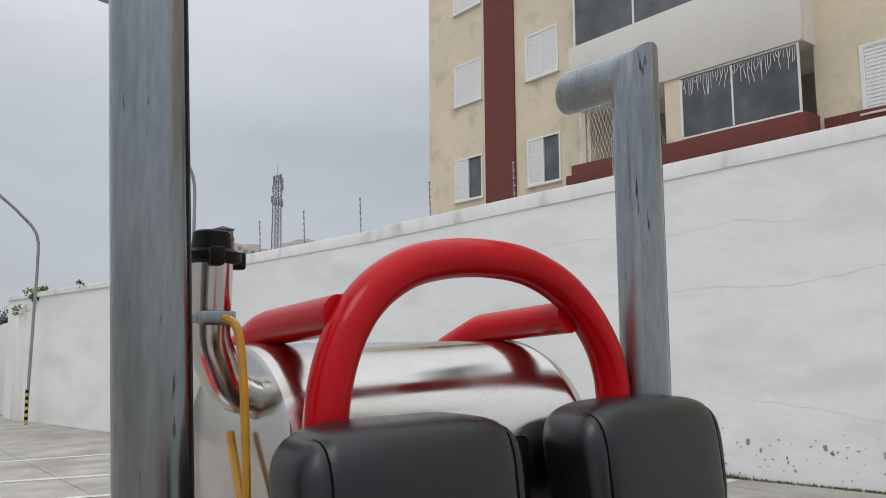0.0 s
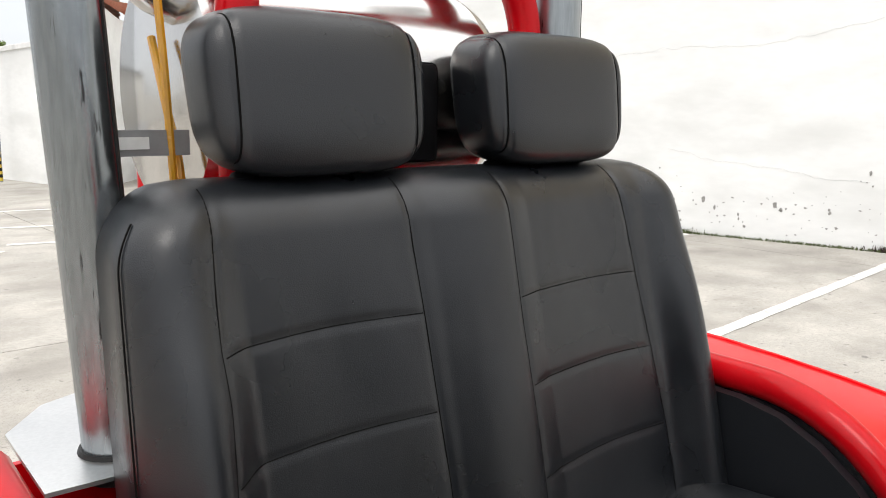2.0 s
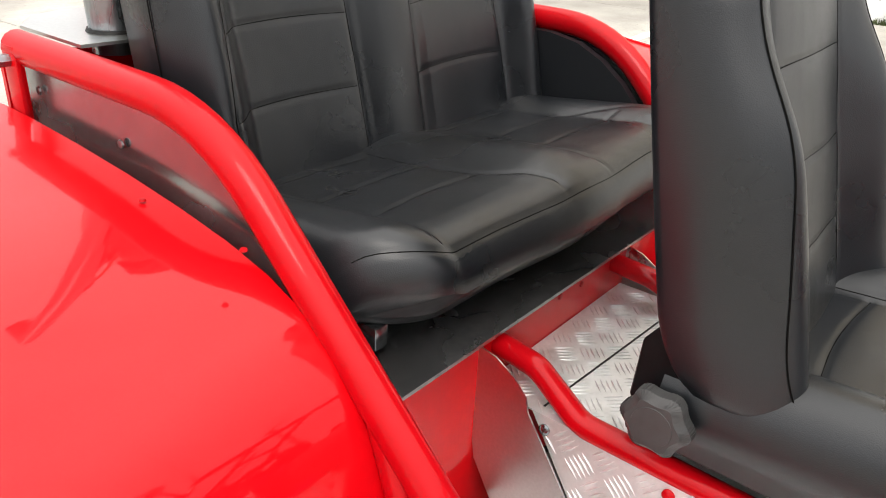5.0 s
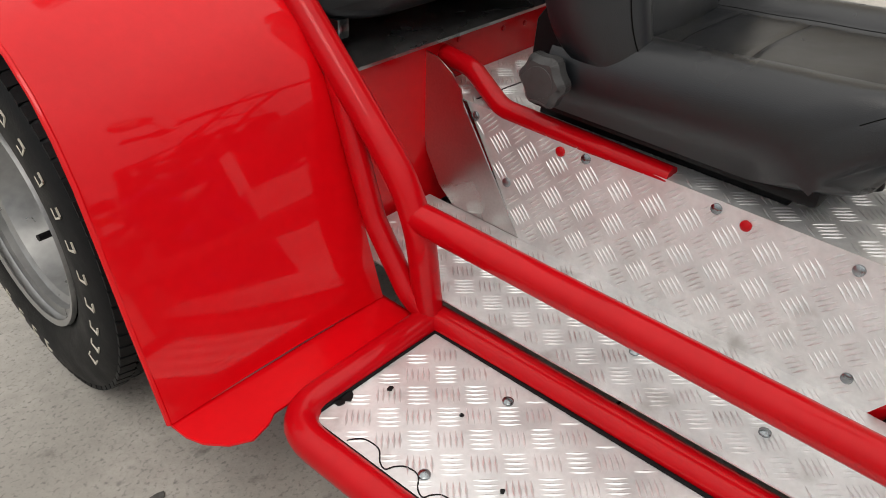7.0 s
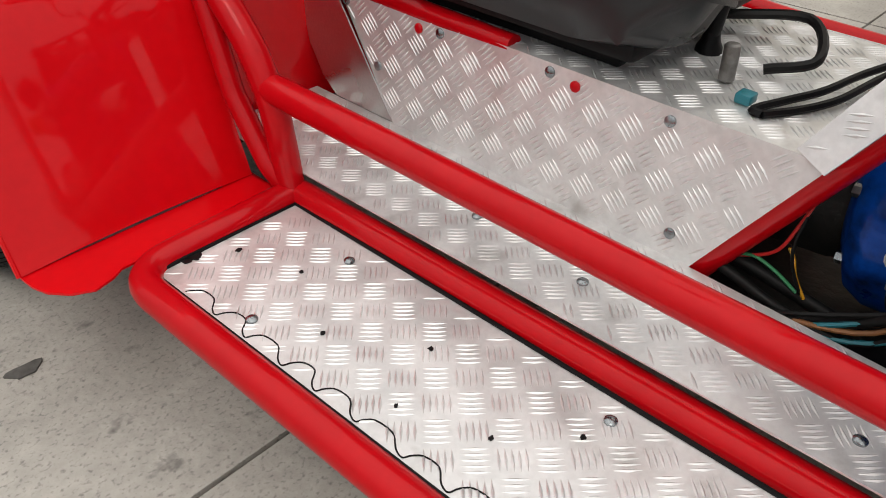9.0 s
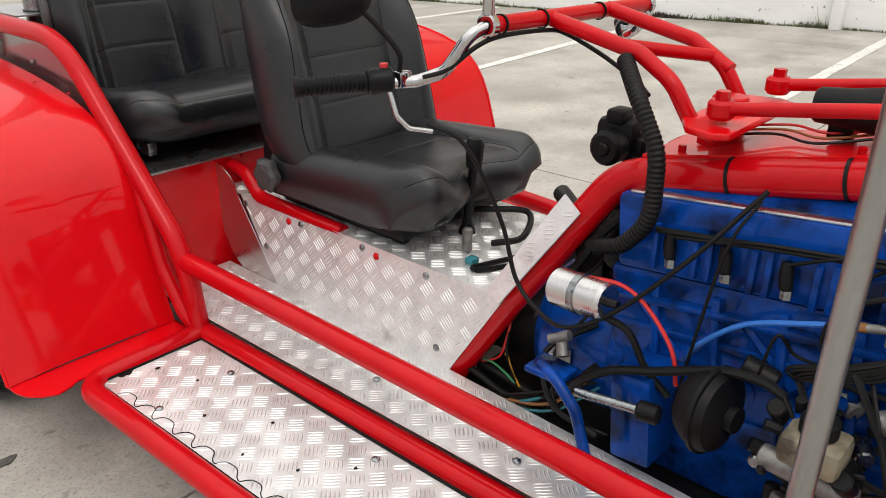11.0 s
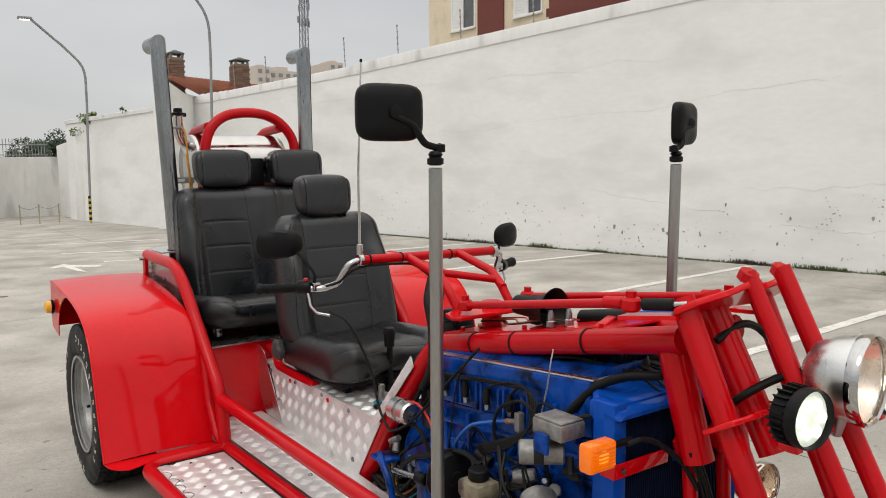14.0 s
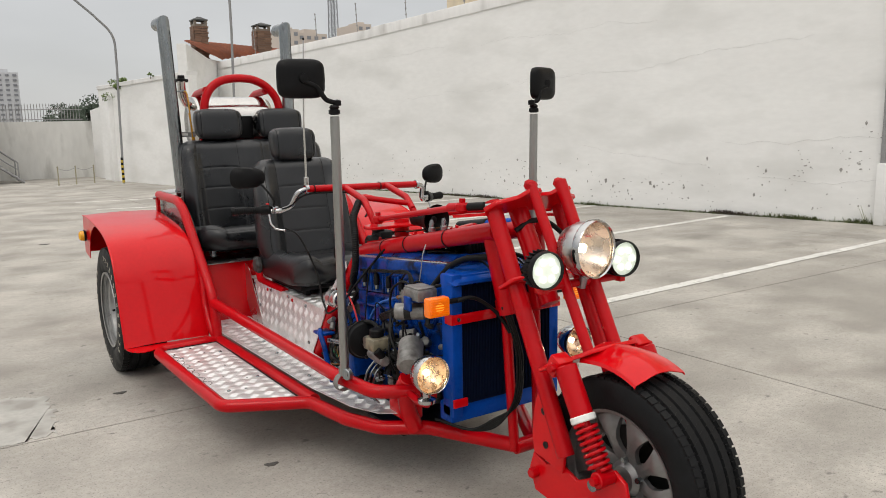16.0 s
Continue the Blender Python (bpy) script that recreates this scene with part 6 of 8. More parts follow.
part("sealant_run", curve(wave, 0.0012, 6, 5), BLACK, trike, "wavering line of black sealant")
for x, y, r in ((-0.712, -0.05, 0.014), (-0.728, -0.052, 0.010), (-0.655, -0.085, 0.006), (-0.62, -0.20, 0.004), (-0.685, -0.33, 0.004), (-0.60, -0.46, 0.005), (-0.705, -0.50, 0.004), (-0.58, -0.70, 0.005), (-0.66, -0.62, 0.004), (-0.63, -0.83, 0.006)):
    part("sealant_dab", prism([(r * rnd.uniform(0.6, 1.3) * math.cos(a), r * rnd.uniform(0.5, 1.0) * math.sin(a)) for a in (2 * math.pi * k / 11 for k in range(11))], 0.002, Matrix.Translation((x, y, 0.340))), BLACK, trike)
tread_plate([(-0.48, 0.23), (-0.445, -1.10), (-0.41, -1.38), (-0.36, -1.50), (-0.30, -1.545), (-0.265, -1.46), (-0.235, -0.62), (-0.235, 0.23)], Matrix.Translation((0, 0, 0.380)), "aluminium tread plate footwell floor")
tread_plate([(0.235, 0.23), (0.235, -0.62), (0.265, -1.46), (0.30, -1.545), (0.36, -1.50), (0.41, -1.38), (0.445, -1.10), (0.48, 0.23)], Matrix.Translation((0, 0, 0.380)), "aluminium tread plate footwell floor")
tread_plate([(-0.221, 0.244), (-0.221, -0.74), (0.221, -0.74), (0.221, 0.244)], Matrix.Translation((0, 0, 0.607)), "aluminium tread plate platform under the driver's seat")
for s in (-1, 1):
    # sloping side plate: y runs down
    if s < 0:
        o = frame_of((-0.224, -0.735, 0.608), (0, 1, 0), (-0.012, 0, -0.23))
        poly = [(0.0, 0.0), (0.888, 0.0), (0.732, 0.230), (0.095, 0.230), (-0.043, 0.006)]
    else:
        o = frame_of((0.224, 0.153, 0.608), (0, -1, 0), (0.012, 0, -0.23))
        poly = [(0.0, 0.0), (0.888, 0.0), (0.931, 0.006), (0.793, 0.230), (0.156, 0.230)]
    tread_plate(poly, o, "aluminium tread plate side cover")
flap = frame_of((-0.240, -0.778, 0.600), (0.060, -0.140, 0.222), (0.018, 0.045, 0.012))
tread_plate([(0, 0), (0.269, 0), (0.264, 0.060), (-0.0095, 0.050)], flap, "aluminium tread plate flap beside the spine")
part("plate_joint", prism([(-0.205, 0.1455), (-0.205, 0.1425), (0.20, 0.1185), (0.20, 0.1215)], 0.0012, Matrix.Translation((0, 0, 0.6075))), GREASE, trike, "dark joint across the platform plate")
both("smooth_flap", lambda: prism([(0.252, 0.682), (0.215, 0.675), (0.182, 0.656), (0.158, 0.630), (0.153, 0.608), (0.0, 0.382), (0.165, 0.382), (0.205, 0.415), (0.240, 0.475), (0.257, 0.57)], 0.003, frame_of((-0.236, 0, 0), (0, 1, 0), (0, 0, 1))), BRUSHED, "smooth aluminium closing panel")
both("platform_tube", lambda: tube([(-0.185, 0.25, 0.664), (-0.190, 0.17, 0.656), (-0.210, 0.08, 0.612), (-0.206, -0.26, 0.604)], 0.0185, 0.08), RED_TUBE)
for x, y in ((-0.55, -0.232), (-0.737, -0.236), (-0.535, -0.71), (-0.70, -0.82), (0.55, -0.232), (0.737, -0.236)):
    part("plate_bolt", lathe([(0.009, 0), (0.009, 0.003), (0.005, 0.006), (0, 0.006)], Matrix.Translation((x, y, 0.340)), 12), GALV, trike)
for x, y in ((-0.378, -0.55), (-0.36, -0.33), (-0.39, -0.95), (-0.34, -1.2)):
    part("plate_bolt", lathe([(0.009, 0), (0.009, 0.003), (0.005, 0.006), (0, 0.006)], Matrix.Translation((x, y, 0.380)), 12), GALV, trike)
for y, z, mm in ((-0.115, 0.589, GALV), (-0.064, 0.584, RED_TUBE), (-0.349, 0.594, GALV), (-0.398, 0.586, RED_TUBE), (-0.56, 0.588, GALV), (0.128, 0.586, GALV), (0.04, 0.483, GALV), (-0.60, 0.42, GALV)):
    part("side_bolt", lathe([(0.009, 0), (0.009, 0.003), (0.005, 0.006), (0, 0.006)], aim((-0.224 - 0.052 * (0.608 - z), y, z), (-1, 0, 0.05)), 12), mm, trike)

# ---- arch, tank, exhausts ----
part("roll_arch", curve([(-0.216, 0.895, 1.0), (-0.216, 0.895, 1.35), (-0.216, 0.895, 1.50), (-0.204, 0.896, 1.595), (-0.168, 0.898, 1.665), (-0.11, 0.90, 1.709), (-0.04, 0.90, 1.728), (0.04, 0.90, 1.732),
                         (0.113, 0.90, 1.722), (0.180, 0.90, 1.692), (0.230, 0.898, 1.645), (0.261, 0.896, 1.59), (0.271, 0.895, 1.52), (0.271, 0.895, 1.35), (0.271, 0.895, 1.0)], 0.0255, 20, 8), RED_TUBE, trike, "arched red roll hoop behind the headrests")
for s in (-1, 1):
    part("arch_strut", tube([(s * 0.19, 0.905, 1.657), (s * 0.19, 1.10, 1.642), (s * 0.19, 1.22, 1.595), (s * 0.19, 1.27, 1.48), (s * 0.19, 1.275, 1.05)], 0.0235, 0.12), RED_TUBE, trike)
TC = Vector((0, 1.06, 1.458))
tank = part("fuel_tank", lathe([(0.0, -0.25), (0.155, -0.25), (0.164, -0.245), (0.165, -0.235), (0.167, -0.225), (0.165, -0.215), (0.165, 0.20), (0.167, 0.205), (0.165, 0.212), (0.155, 0.235), (0.11, 0.255), (0.0, 0.262)], aim(TC, (1, 0, 0)), 64), STAINLESS, trike, "polished stainless steel fuel tank")
part("filler_neck", tube([(-0.235, 1.00, 1.555), (-0.29, 0.99, 1.575), (-0.318, 0.975, 1.63), (-0.320, 0.965, 1.715)], 0.024, 0.05, 20), STAINLESS, tank, "bent stainless filler neck")
cap = part("filler_cap", lathe([(0.027, 0), (0.033, 0.003), (0.033, 0.012), (0.022, 0.017), (0.020, 0.035), (0.017, 0.037), (0, 0.037)], Matrix.Translation((-0.320, 0.965, 1.712)), 24), BLACK, tank, "black filler cap")
for k in range(3):
    a = k * 2.094 + 0.3
    part("cap_lug", box(-0.011, 0.011, -0.008, 0.008, -0.006, 0.014, 0.003, Matrix.Translation((-0.320 + 0.033 * math.cos(a), 0.965 + 0.033 * math.sin(a), 1.714)) @ Matrix.Rotation(a, 4, "Z")), BLACK, cap)
part("hose_clamp", lathe([(0.0255, -0.005), (0.0265, -0.004), (0.0265, 0.004), (0.0255, 0.005)], Matrix.Translation((-0.3195, 0.972, 1.652)), 20, True), GALV, tank)
part("clamp_screw", box(-0.34, -0.30, 0.94, 0.952, 1.645, 1.66, 0.002), GALV, tank)
part("sight_hose", curve([(-0.315, 0.945, 1.655), (-0.300, 0.93, 1.63), (-0.292, 0.925, 1.50), (-0.285, 0.93, 1.35), (-0.27, 0.95, 1.20)], 0.0050, 8), YELLOW_HOSE, tank, "amber see-through hose")
part("sight_hose", curve([(-0.27, 1.02, 1.52), (-0.275, 0.97, 1.44), (-0.272, 0.94, 1.35), (-0.268, 0.95, 1.2)], 0.0055, 8), YELLOW_HOSE, tank)
part("tank_bracket", join(box(-0.375, -0.265, 0.925, 0.93, 1.378, 1.408)), STEEL_GREY, trike, "slotted grey steel bracket")
# White block stands for the bright background seen through the open slot.
part("bracket_slot", box(-0.348, -0.314, 0.9225, 0.926, 1.386, 1.400, 0.0), WHITE_NYLON, trike)
part("tank_cradle", join(box(-0.2, -0.16, 0.98, 1.14, 1.0, 1.31, 0.004), box(0.16, 0.2, 0.98, 1.14, 1.0, 1.31, 0.004)), RED, trike)
part("tank_front_pad", box(-0.03, 0.09, 0.885, 0.90, 1.36, 1.50, 0.01), BLACK, trike)


def stack(s):
    x, y = (-0.423, 0.885) if s < 0 else (0.328, 0.88)
    e = part("exhaust_pipe", tube([(x, y, 1.02), (x, y, 2.0)], 0.0364, seg=28), GALV, trike, "tall galvanised exhaust stack with scuffs")
    bm = bmesh.new()
    rings = [[], [], []]
    for k in range(28):
        a = 2 * math.pi * k / 28
        cx, cy = 0.0365 * math.cos(a), 0.0365 * math.sin(a)
        rings[0].append(bm.verts.new((x + cx, y + cy, 1.99)))
        rings[1].append(bm.verts.new((x + cx, y + cy, 2.045 - cy)))
        rings[2].append(bm.verts.new((x + cx, y + 0.135 + 0.012 * math.sin(a), 2.045 - cy)))
    for p, q in zip(rings, rings[1:]):
        for k in range(28):
            bm.faces.new((p[k], p[(k + 1) % 28], q[(k + 1) % 28], q[k]))
    part("mitred_tip", bm, GALV, e, "short mitred exhaust tip")
    part("tip_bore", lathe([(0.033, 0), (0.033, 0.09), (0, 0.09)], aim((x, y + 0.12, 2.045), (0, -1, 0)), 24), GREASE, e)
    part("weld_seam", box(x + 0.0 - 0.0025, x + 0.0025, y - 0.0378, y - 0.0355, 1.06, 2.0, 0, Matrix.Translation((x, y, 0)) @ Matrix.Rotation(0.9, 4, "Z") @ Matrix.Translation((-x, -y, 0))), GREASE, e, "dark open seam")
    if s < 0:
        for ob in (e, *e.children):
            for v in ob.data.vertices:
                v.co.x -= 0.042 * (v.co.z - 2.0)
    part("base_ring", lathe([(0.040, 0), (0.042, 0.003), (0.040, 0.008), (0.037, 0.008)], Matrix.Translation((x + (0.04 if s < 0 else 0.0), y, 1.05)), 28), GREASE, e)


stack(-1)
stack(1)


# ---- handlebar and steering ----
bar = part("handlebar", tube([(-0.287, -0.765, 1.163), (0.292, -0.765, 1.151)], 0.0155, seg=16), RED_TUBE, trike, "red crossbar of the handlebar")
for x0, x1 in ((-0.095, -0.125), (0.115, 0.085)):
    part("bar_riser", tube([(x0, -0.765, 1.158), (x0 - 0.012, -0.97, 1.117), (x1, -1.045, 1.08), (x1 + 0.012, -1.085, 1.01)], 0.0145, 0.06), RED_TUBE, bar)
part("riser_cross", tube([(-0.107, -0.92, 1.127), (0.092, -1.02, 1.093)], 0.0125), RED_TUBE, bar)
part("riser_cross", tube([(0.092, -1.02, 1.093), (0.082, -1.06, 1.075)], 0.0125), RED_TUBE, bar)
for s in (-1, 1):
    zb = 1.163 if s < 0 else 1.151
    part("bar_end", tube([(s * 0.283, -0.765, zb), (s * 0.322, -0.757, zb - 0.012), (s * 0.340, -0.715, 1.084), (s * 0.372, -0.675, 1.066), (s * 0.50, -0.59, 1.066)], 0.0115, 0.045), CHROME, bar, "chromed bent bar end")
    d = Vector((s * 0.16, 0.105, -0.007)).normalized()
    b0 = Vector((s * 0.445, -0.626, 1.070))
    grip = [(0.0165, 0)]
    for k in range(14):
        grip += [(0.0175, 0.008 * k + 0.004), (0.0155, 0.008 * k + 0.007)]
    grip += [(0.02, 0.122), (0.02, 0.128), (0.0, 0.129)]
    part("grip", lathe(grip, aim(b0, d), 16), BLACK, bar, "ribbed black rubber grip")
    part("switch_housing", lathe([(0.018, 0), (0.024, 0.004), (0.024, 0.04), (0.02, 0.046)], aim(b0 - d * 0.046, d), 16), BLACK, bar, "black switch housing")
    part("switch_button", cyl(b0 - d * 0.03 + Vector((0, 0, 0.02)), b0 - d * 0.03 + Vector((0, 0, 0.03)), 0.008, 12, 0.001), RED_WIRE if s < 0 else BLACK, bar, "red button" if s < 0 else "")
    part("clamp", box(-0.014, 0.014, -0.012, 0.012, -0.014, 0.014, 0.003, Matrix.Translation(b0 - d * 0.062)), CHROME, bar)
    part("mirror_stem", curve([b0 - d * 0.058 + Vector((0, 0, 0.01)), b0 - d * 0.055 + Vector((0, 0, 0.05)), Vector((s * 0.44, -0.61, 1.19 if s < 0 else 1.155)), Vector((s * 0.475, -0.598, 1.200 if s < 0 else 1.172))], 0.005, 8), BLACK, bar, "thin mirror stem")
    mc = Vector((s * 0.486, -0.592, 1.214 if s < 0 else 1.184))
    yaw = Matrix.Translation(mc) @ Matrix.Rotation(s * 0.28, 4, "Z")
    def mring(k, y):
        out = []
        for i in range(32):
            a = 2 * math.pi * i / 32
            c, sn = math.cos(a), math.sin(a)
            e = 2 / 2.7
            out.append(yaw @ Vector((0.076 * k * math.copysign(abs(c) ** e, c), y, 0.048 * k * math.copysign(abs(sn) ** e, sn) * (1.0 - 0.18 * c * -s))))
        return out
    part("bar_mirror", loft([mring(0.05, -0.022), mring(0.5, -0.02), mring(0.85, -0.013), mring(1.0, 0.0), mring(0.97, 0.006), mring(0.9, 0.006)]), BLACK, bar, "small black bar mirror")
    part("bar_mirror_glass", loft([mring(0.9, 0.0065), mring(0.9, 0.0075)]), MIRROR, bar)
    lp = b0 - d * 0.03
    part("brake_lever", tube([lp + Vector((0, -0.012, -0.015)), lp + Vector((0, -0.03, -0.06)), lp + Vector((-s * 0.015, -0.045, -0.082)), lp + Vector((-s * 0.05, -0.07, -0.09))], 0.0045, 0.02, 10), CHROME, bar, "chrome cable elbow")
    part("bar_clamp", lathe([(0.018, -0.008), (0.0215, -0.006), (0.0215, 0.006), (0.018, 0.008)], aim((s * 0.283, -0.765, zb), (1, 0, 0)), 20, True), CHROME, bar)
ant = part("antenna", sweep([(-0.283, -0.765, 1.19), (-0.283, -0.765, 1.45), (-0.270, -0.772, 1.80)], [0.005, 0.004, 0.0028], 8), STAINLESS, trike, "telescopic steel antenna")
part("antenna_tip", lathe([(0.004, 0), (0.005, 0.004), (0.003, 0.010), (0, 0.011)], Matrix.Translation((-0.270, -0.772, 1.798)), 8), BLACK, ant)
part("antenna_foot", cyl((-0.283, -0.765, 1.18), (-0.283, -0.765, 1.215), 0.011, 12, 0.002), CHROME, ant)
part("throttle_cable", curve([(-0.36, -0.69, 0.99), (-0.32, -0.75, 0.95), (-0.27, -0.80, 0.80), (-0.265, -0.836, 0.69), (-0.275, -0.894, 0.648), (-0.30, -0.977, 0.648), (-0.28, -1.06, 0.70), (-0.24, -1.165, 0.82), (-0.17, -1.25, 0.945)], 0.0045, 8, 8), HOSE, trike, "long black throttle cable")
part("bar_cable", curve([(-0.37, -0.69, 1.075), (-0.345, -0.725, 1.09), (-0.31, -0.762, 1.130), (-0.25, -0.773, 1.143), (-0.12, -0.777, 1.139), (-0.085, -0.80, 1.130), (-0.075, -0.88, 1.096), (-0.09, -0.96, 1.062), (-0.12, -1.0, 1.05)], 0.0045, 8), HOSE, trike)
for x in (-0.25, -0.125, 0.08):
    part("cable_tie", lathe([(0.0158, -0.002), (0.0185, -0.002), (0.0185, 0.002), (0.0158, 0.002)], aim((x, -0.766, 1.157 - 0.02 * x), (1, 0, 0)), 16, True), BLACK, trike)
hose = part("corrugated_hose", lathe([p for k in range(60) for p in ((0.0142, 0.0055 * k), (0.0160, 0.0055 * k + 0.0025))], None, 14), HOSE, trike, "corrugated black conduit")
# bend the conduit along its run
run = fillet([(-0.125, -0.95, 1.108), (-0.19, -1.02, 1.055), (-0.21, -1.075, 0.98), (-0.215, -1.08, 0.86), (-0.20, -1.02, 0.79), (-0.15, -0.93, 0.75)], 0.1, 16)
lens_ = [0.0]
for a, b in zip(run, run[1:]):
    lens_.append(lens_[-1] + (b - a).length)
for v in hose.data.vertices:
    s = min(lens_[-1] * 0.999, v.co.z / 0.33 * lens_[-1])
    i = max(k for k in range(len(run) - 1) if lens_[k] <= s)
    t = (run[i + 1] - run[i]).normalized()
    c = run[i] + t * (s - lens_[i])
    n1 = Vector((1, 0, 0)) - t * t.x
    n1.normalize()
    n2 = t.cross(n1)
    v.co = c + n1 * v.co.x + n2 * v.co.y
# steering plates and drag links
part("steering_plate", prism([(-0.185, -0.03), (-0.17, -0.055), (0.12, -0.055), (0.14, -0.02), (0.12, 0.05), (-0.12, 0.05), (-0.17, 0.02)], 0.012, Matrix.Translation((-0.015, -1.125, 1.015)), 0.002), RED, trike, "red steering arm plate")
part("steering_post", cyl((0.0, -1.10, 0.95), (0.0, -1.10, 1.045), 0.032, 20, 0.003), RED_TUBE, trike)
part("steering_hub", lathe([(0.048, 0), (0.048, 0.012), (0.03, 0.016), (0.03, 0.03), (0, 0.03)], Matrix.Translation((0, -1.10, 0.955)), 6), RED_TUBE, trike)
for x in (-0.135, 0.115):
    xf, zf = (-0.185, 1.162) if x < 0 else (0.185, 1.138)
    lk = part("drag_link", tube([(x, -1.14, 1.052), (xf, -1.80, zf)], 0.0115, seg=12), RED_TUBE, trike, "red steering drag link")
    for p in ((x, -1.14, 1.052), (xf, -1.82, zf)):
        part("rod_end", lathe([(0.018, -0.016), (0.023, -0.01), (0.023, 0.01), (0.018, 0.016)], Matrix.Translation(p), 16), RED_TUBE, lk)
        part("rod_bolt", cyl(Vector(p) + Vector((0, 0, 0.016)), Vector(p) + Vector((0, 0, 0.03)), 0.012, 6), RED_TUBE, lk)
    part("rod_neck", cyl((xf, -1.745, zf - 0.006), (xf, -1.80, zf), 0.015, 12), RED_TUBE, lk)
    part("link_boot", cyl((xf * 0.98, -1.85, zf + 0.004), (xf * 0.90, -1.925, zf + 0.012), 0.014, 14, 0.003), HOSE, lk, "black rubber boot")
    part("link_stub", cyl((xf * 0.90, -1.92, zf + 0.012), (xf * 0.84, -1.95, zf + 0.016), 0.008, 10), CHROME, lk)
    part("yoke_arm", prism([(xf - 0.032, 0.0), (xf + 0.025, 0.015), (xf * 0.8 + 0.03, -0.13), (xf * 0.8 - 0.03, -0.13)], 0.010, frame_of((0, -1.81, zf - 0.034), (1, 0, 0), (0, 1, -0.12))), RED, trike)
# horn loudspeaker on the spine
HORN = aim((-0.03, -1.25, 1.060), (0.10, -0.99, 0.02)) @ Matrix.Scale(0.80, 4)
horn = part("horn_speaker", lathe([(0.0, 0), (0.030, 0.002), (0.036, 0.01), (0.040, 0.07), (0.046, 0.115), (0.056, 0.15), (0.072, 0.178), (0.079, 0.188), (0.076, 0.186), (0.053, 0.150), (0.03, 0.11), (0.0, 0.09)], HORN, 28, caps=False), BLACK, trike, "black horn loudspeaker")
part("horn_driver", lathe([(0.0, 0.1), (0.016, 0.1), (0.019, 0.165), (0.0, 0.172)], HORN, 16), BLACK, horn)
part("horn_foot", box(0.0, 0.035, -1.31, -1.27, 1.0, 1.045, 0.004), BLACK, horn)
for x, y in ((-0.06, -1.43), (-0.03, -1.47)):
    part("spine_fitting", lathe([(0.014, 0), (0.014, 0.015), (0.010, 0.018), (0.010, 0.032), (0.006, 0.045), (0, 0.046)], Matrix.Translation((x, y, 0.945 - 0.19 * (y + 1.0))), 12), GALV, trike)
part("spine_strap", box(-0.09, 0.06, -1.59, -1.565, 1.05, 1.062, 0.002, Matrix.Translation((0, -1.57, 1.05)) @ Matrix.Rotation(0.5, 4, "Z") @ Matrix.Translation((0, 1.57, -1.05))), RED, trike)
part("gas_strut", cyl((0.09, -1.40, 1.025), (0.115, -1.56, 1.05), 0.026, 16, 0.005), BLACK, trike)
part("strut_rod", cyl((0.115, -1.555, 1.05), (0.13, -1.70, 1.07), 0.020, 12, 0.004), BLUE, trike)
for x0, seed in ((-0.06, 1), (0.02, 2), (-0.02, 3)):
    part("spine_wire", curve([(x0, -1.12, 0.99), (x0 + 0.03, -1.20, 1.0), (x0 - 0.02, -1.28, 1.01), (x0 + 0.02, -1.38, 1.03), (x0, -1.46, 1.04)], 0.0025, 5), [HOSE, RED_WIRE, ORANGE_CAP][seed - 1], trike)
for y in (-1.17, -1.35, -1.62):
    part("cable_tie", lathe([(0.0335, -0.003), (0.035, -0.003), (0.035, 0.003), (0.0335, 0.003)], aim((-0.118 - 0.019 * (y + 0.965), y, 0.895 - 0.201 * (y + 0.965)), (0, -1, 0.2)), 20, True), BLACK, trike)


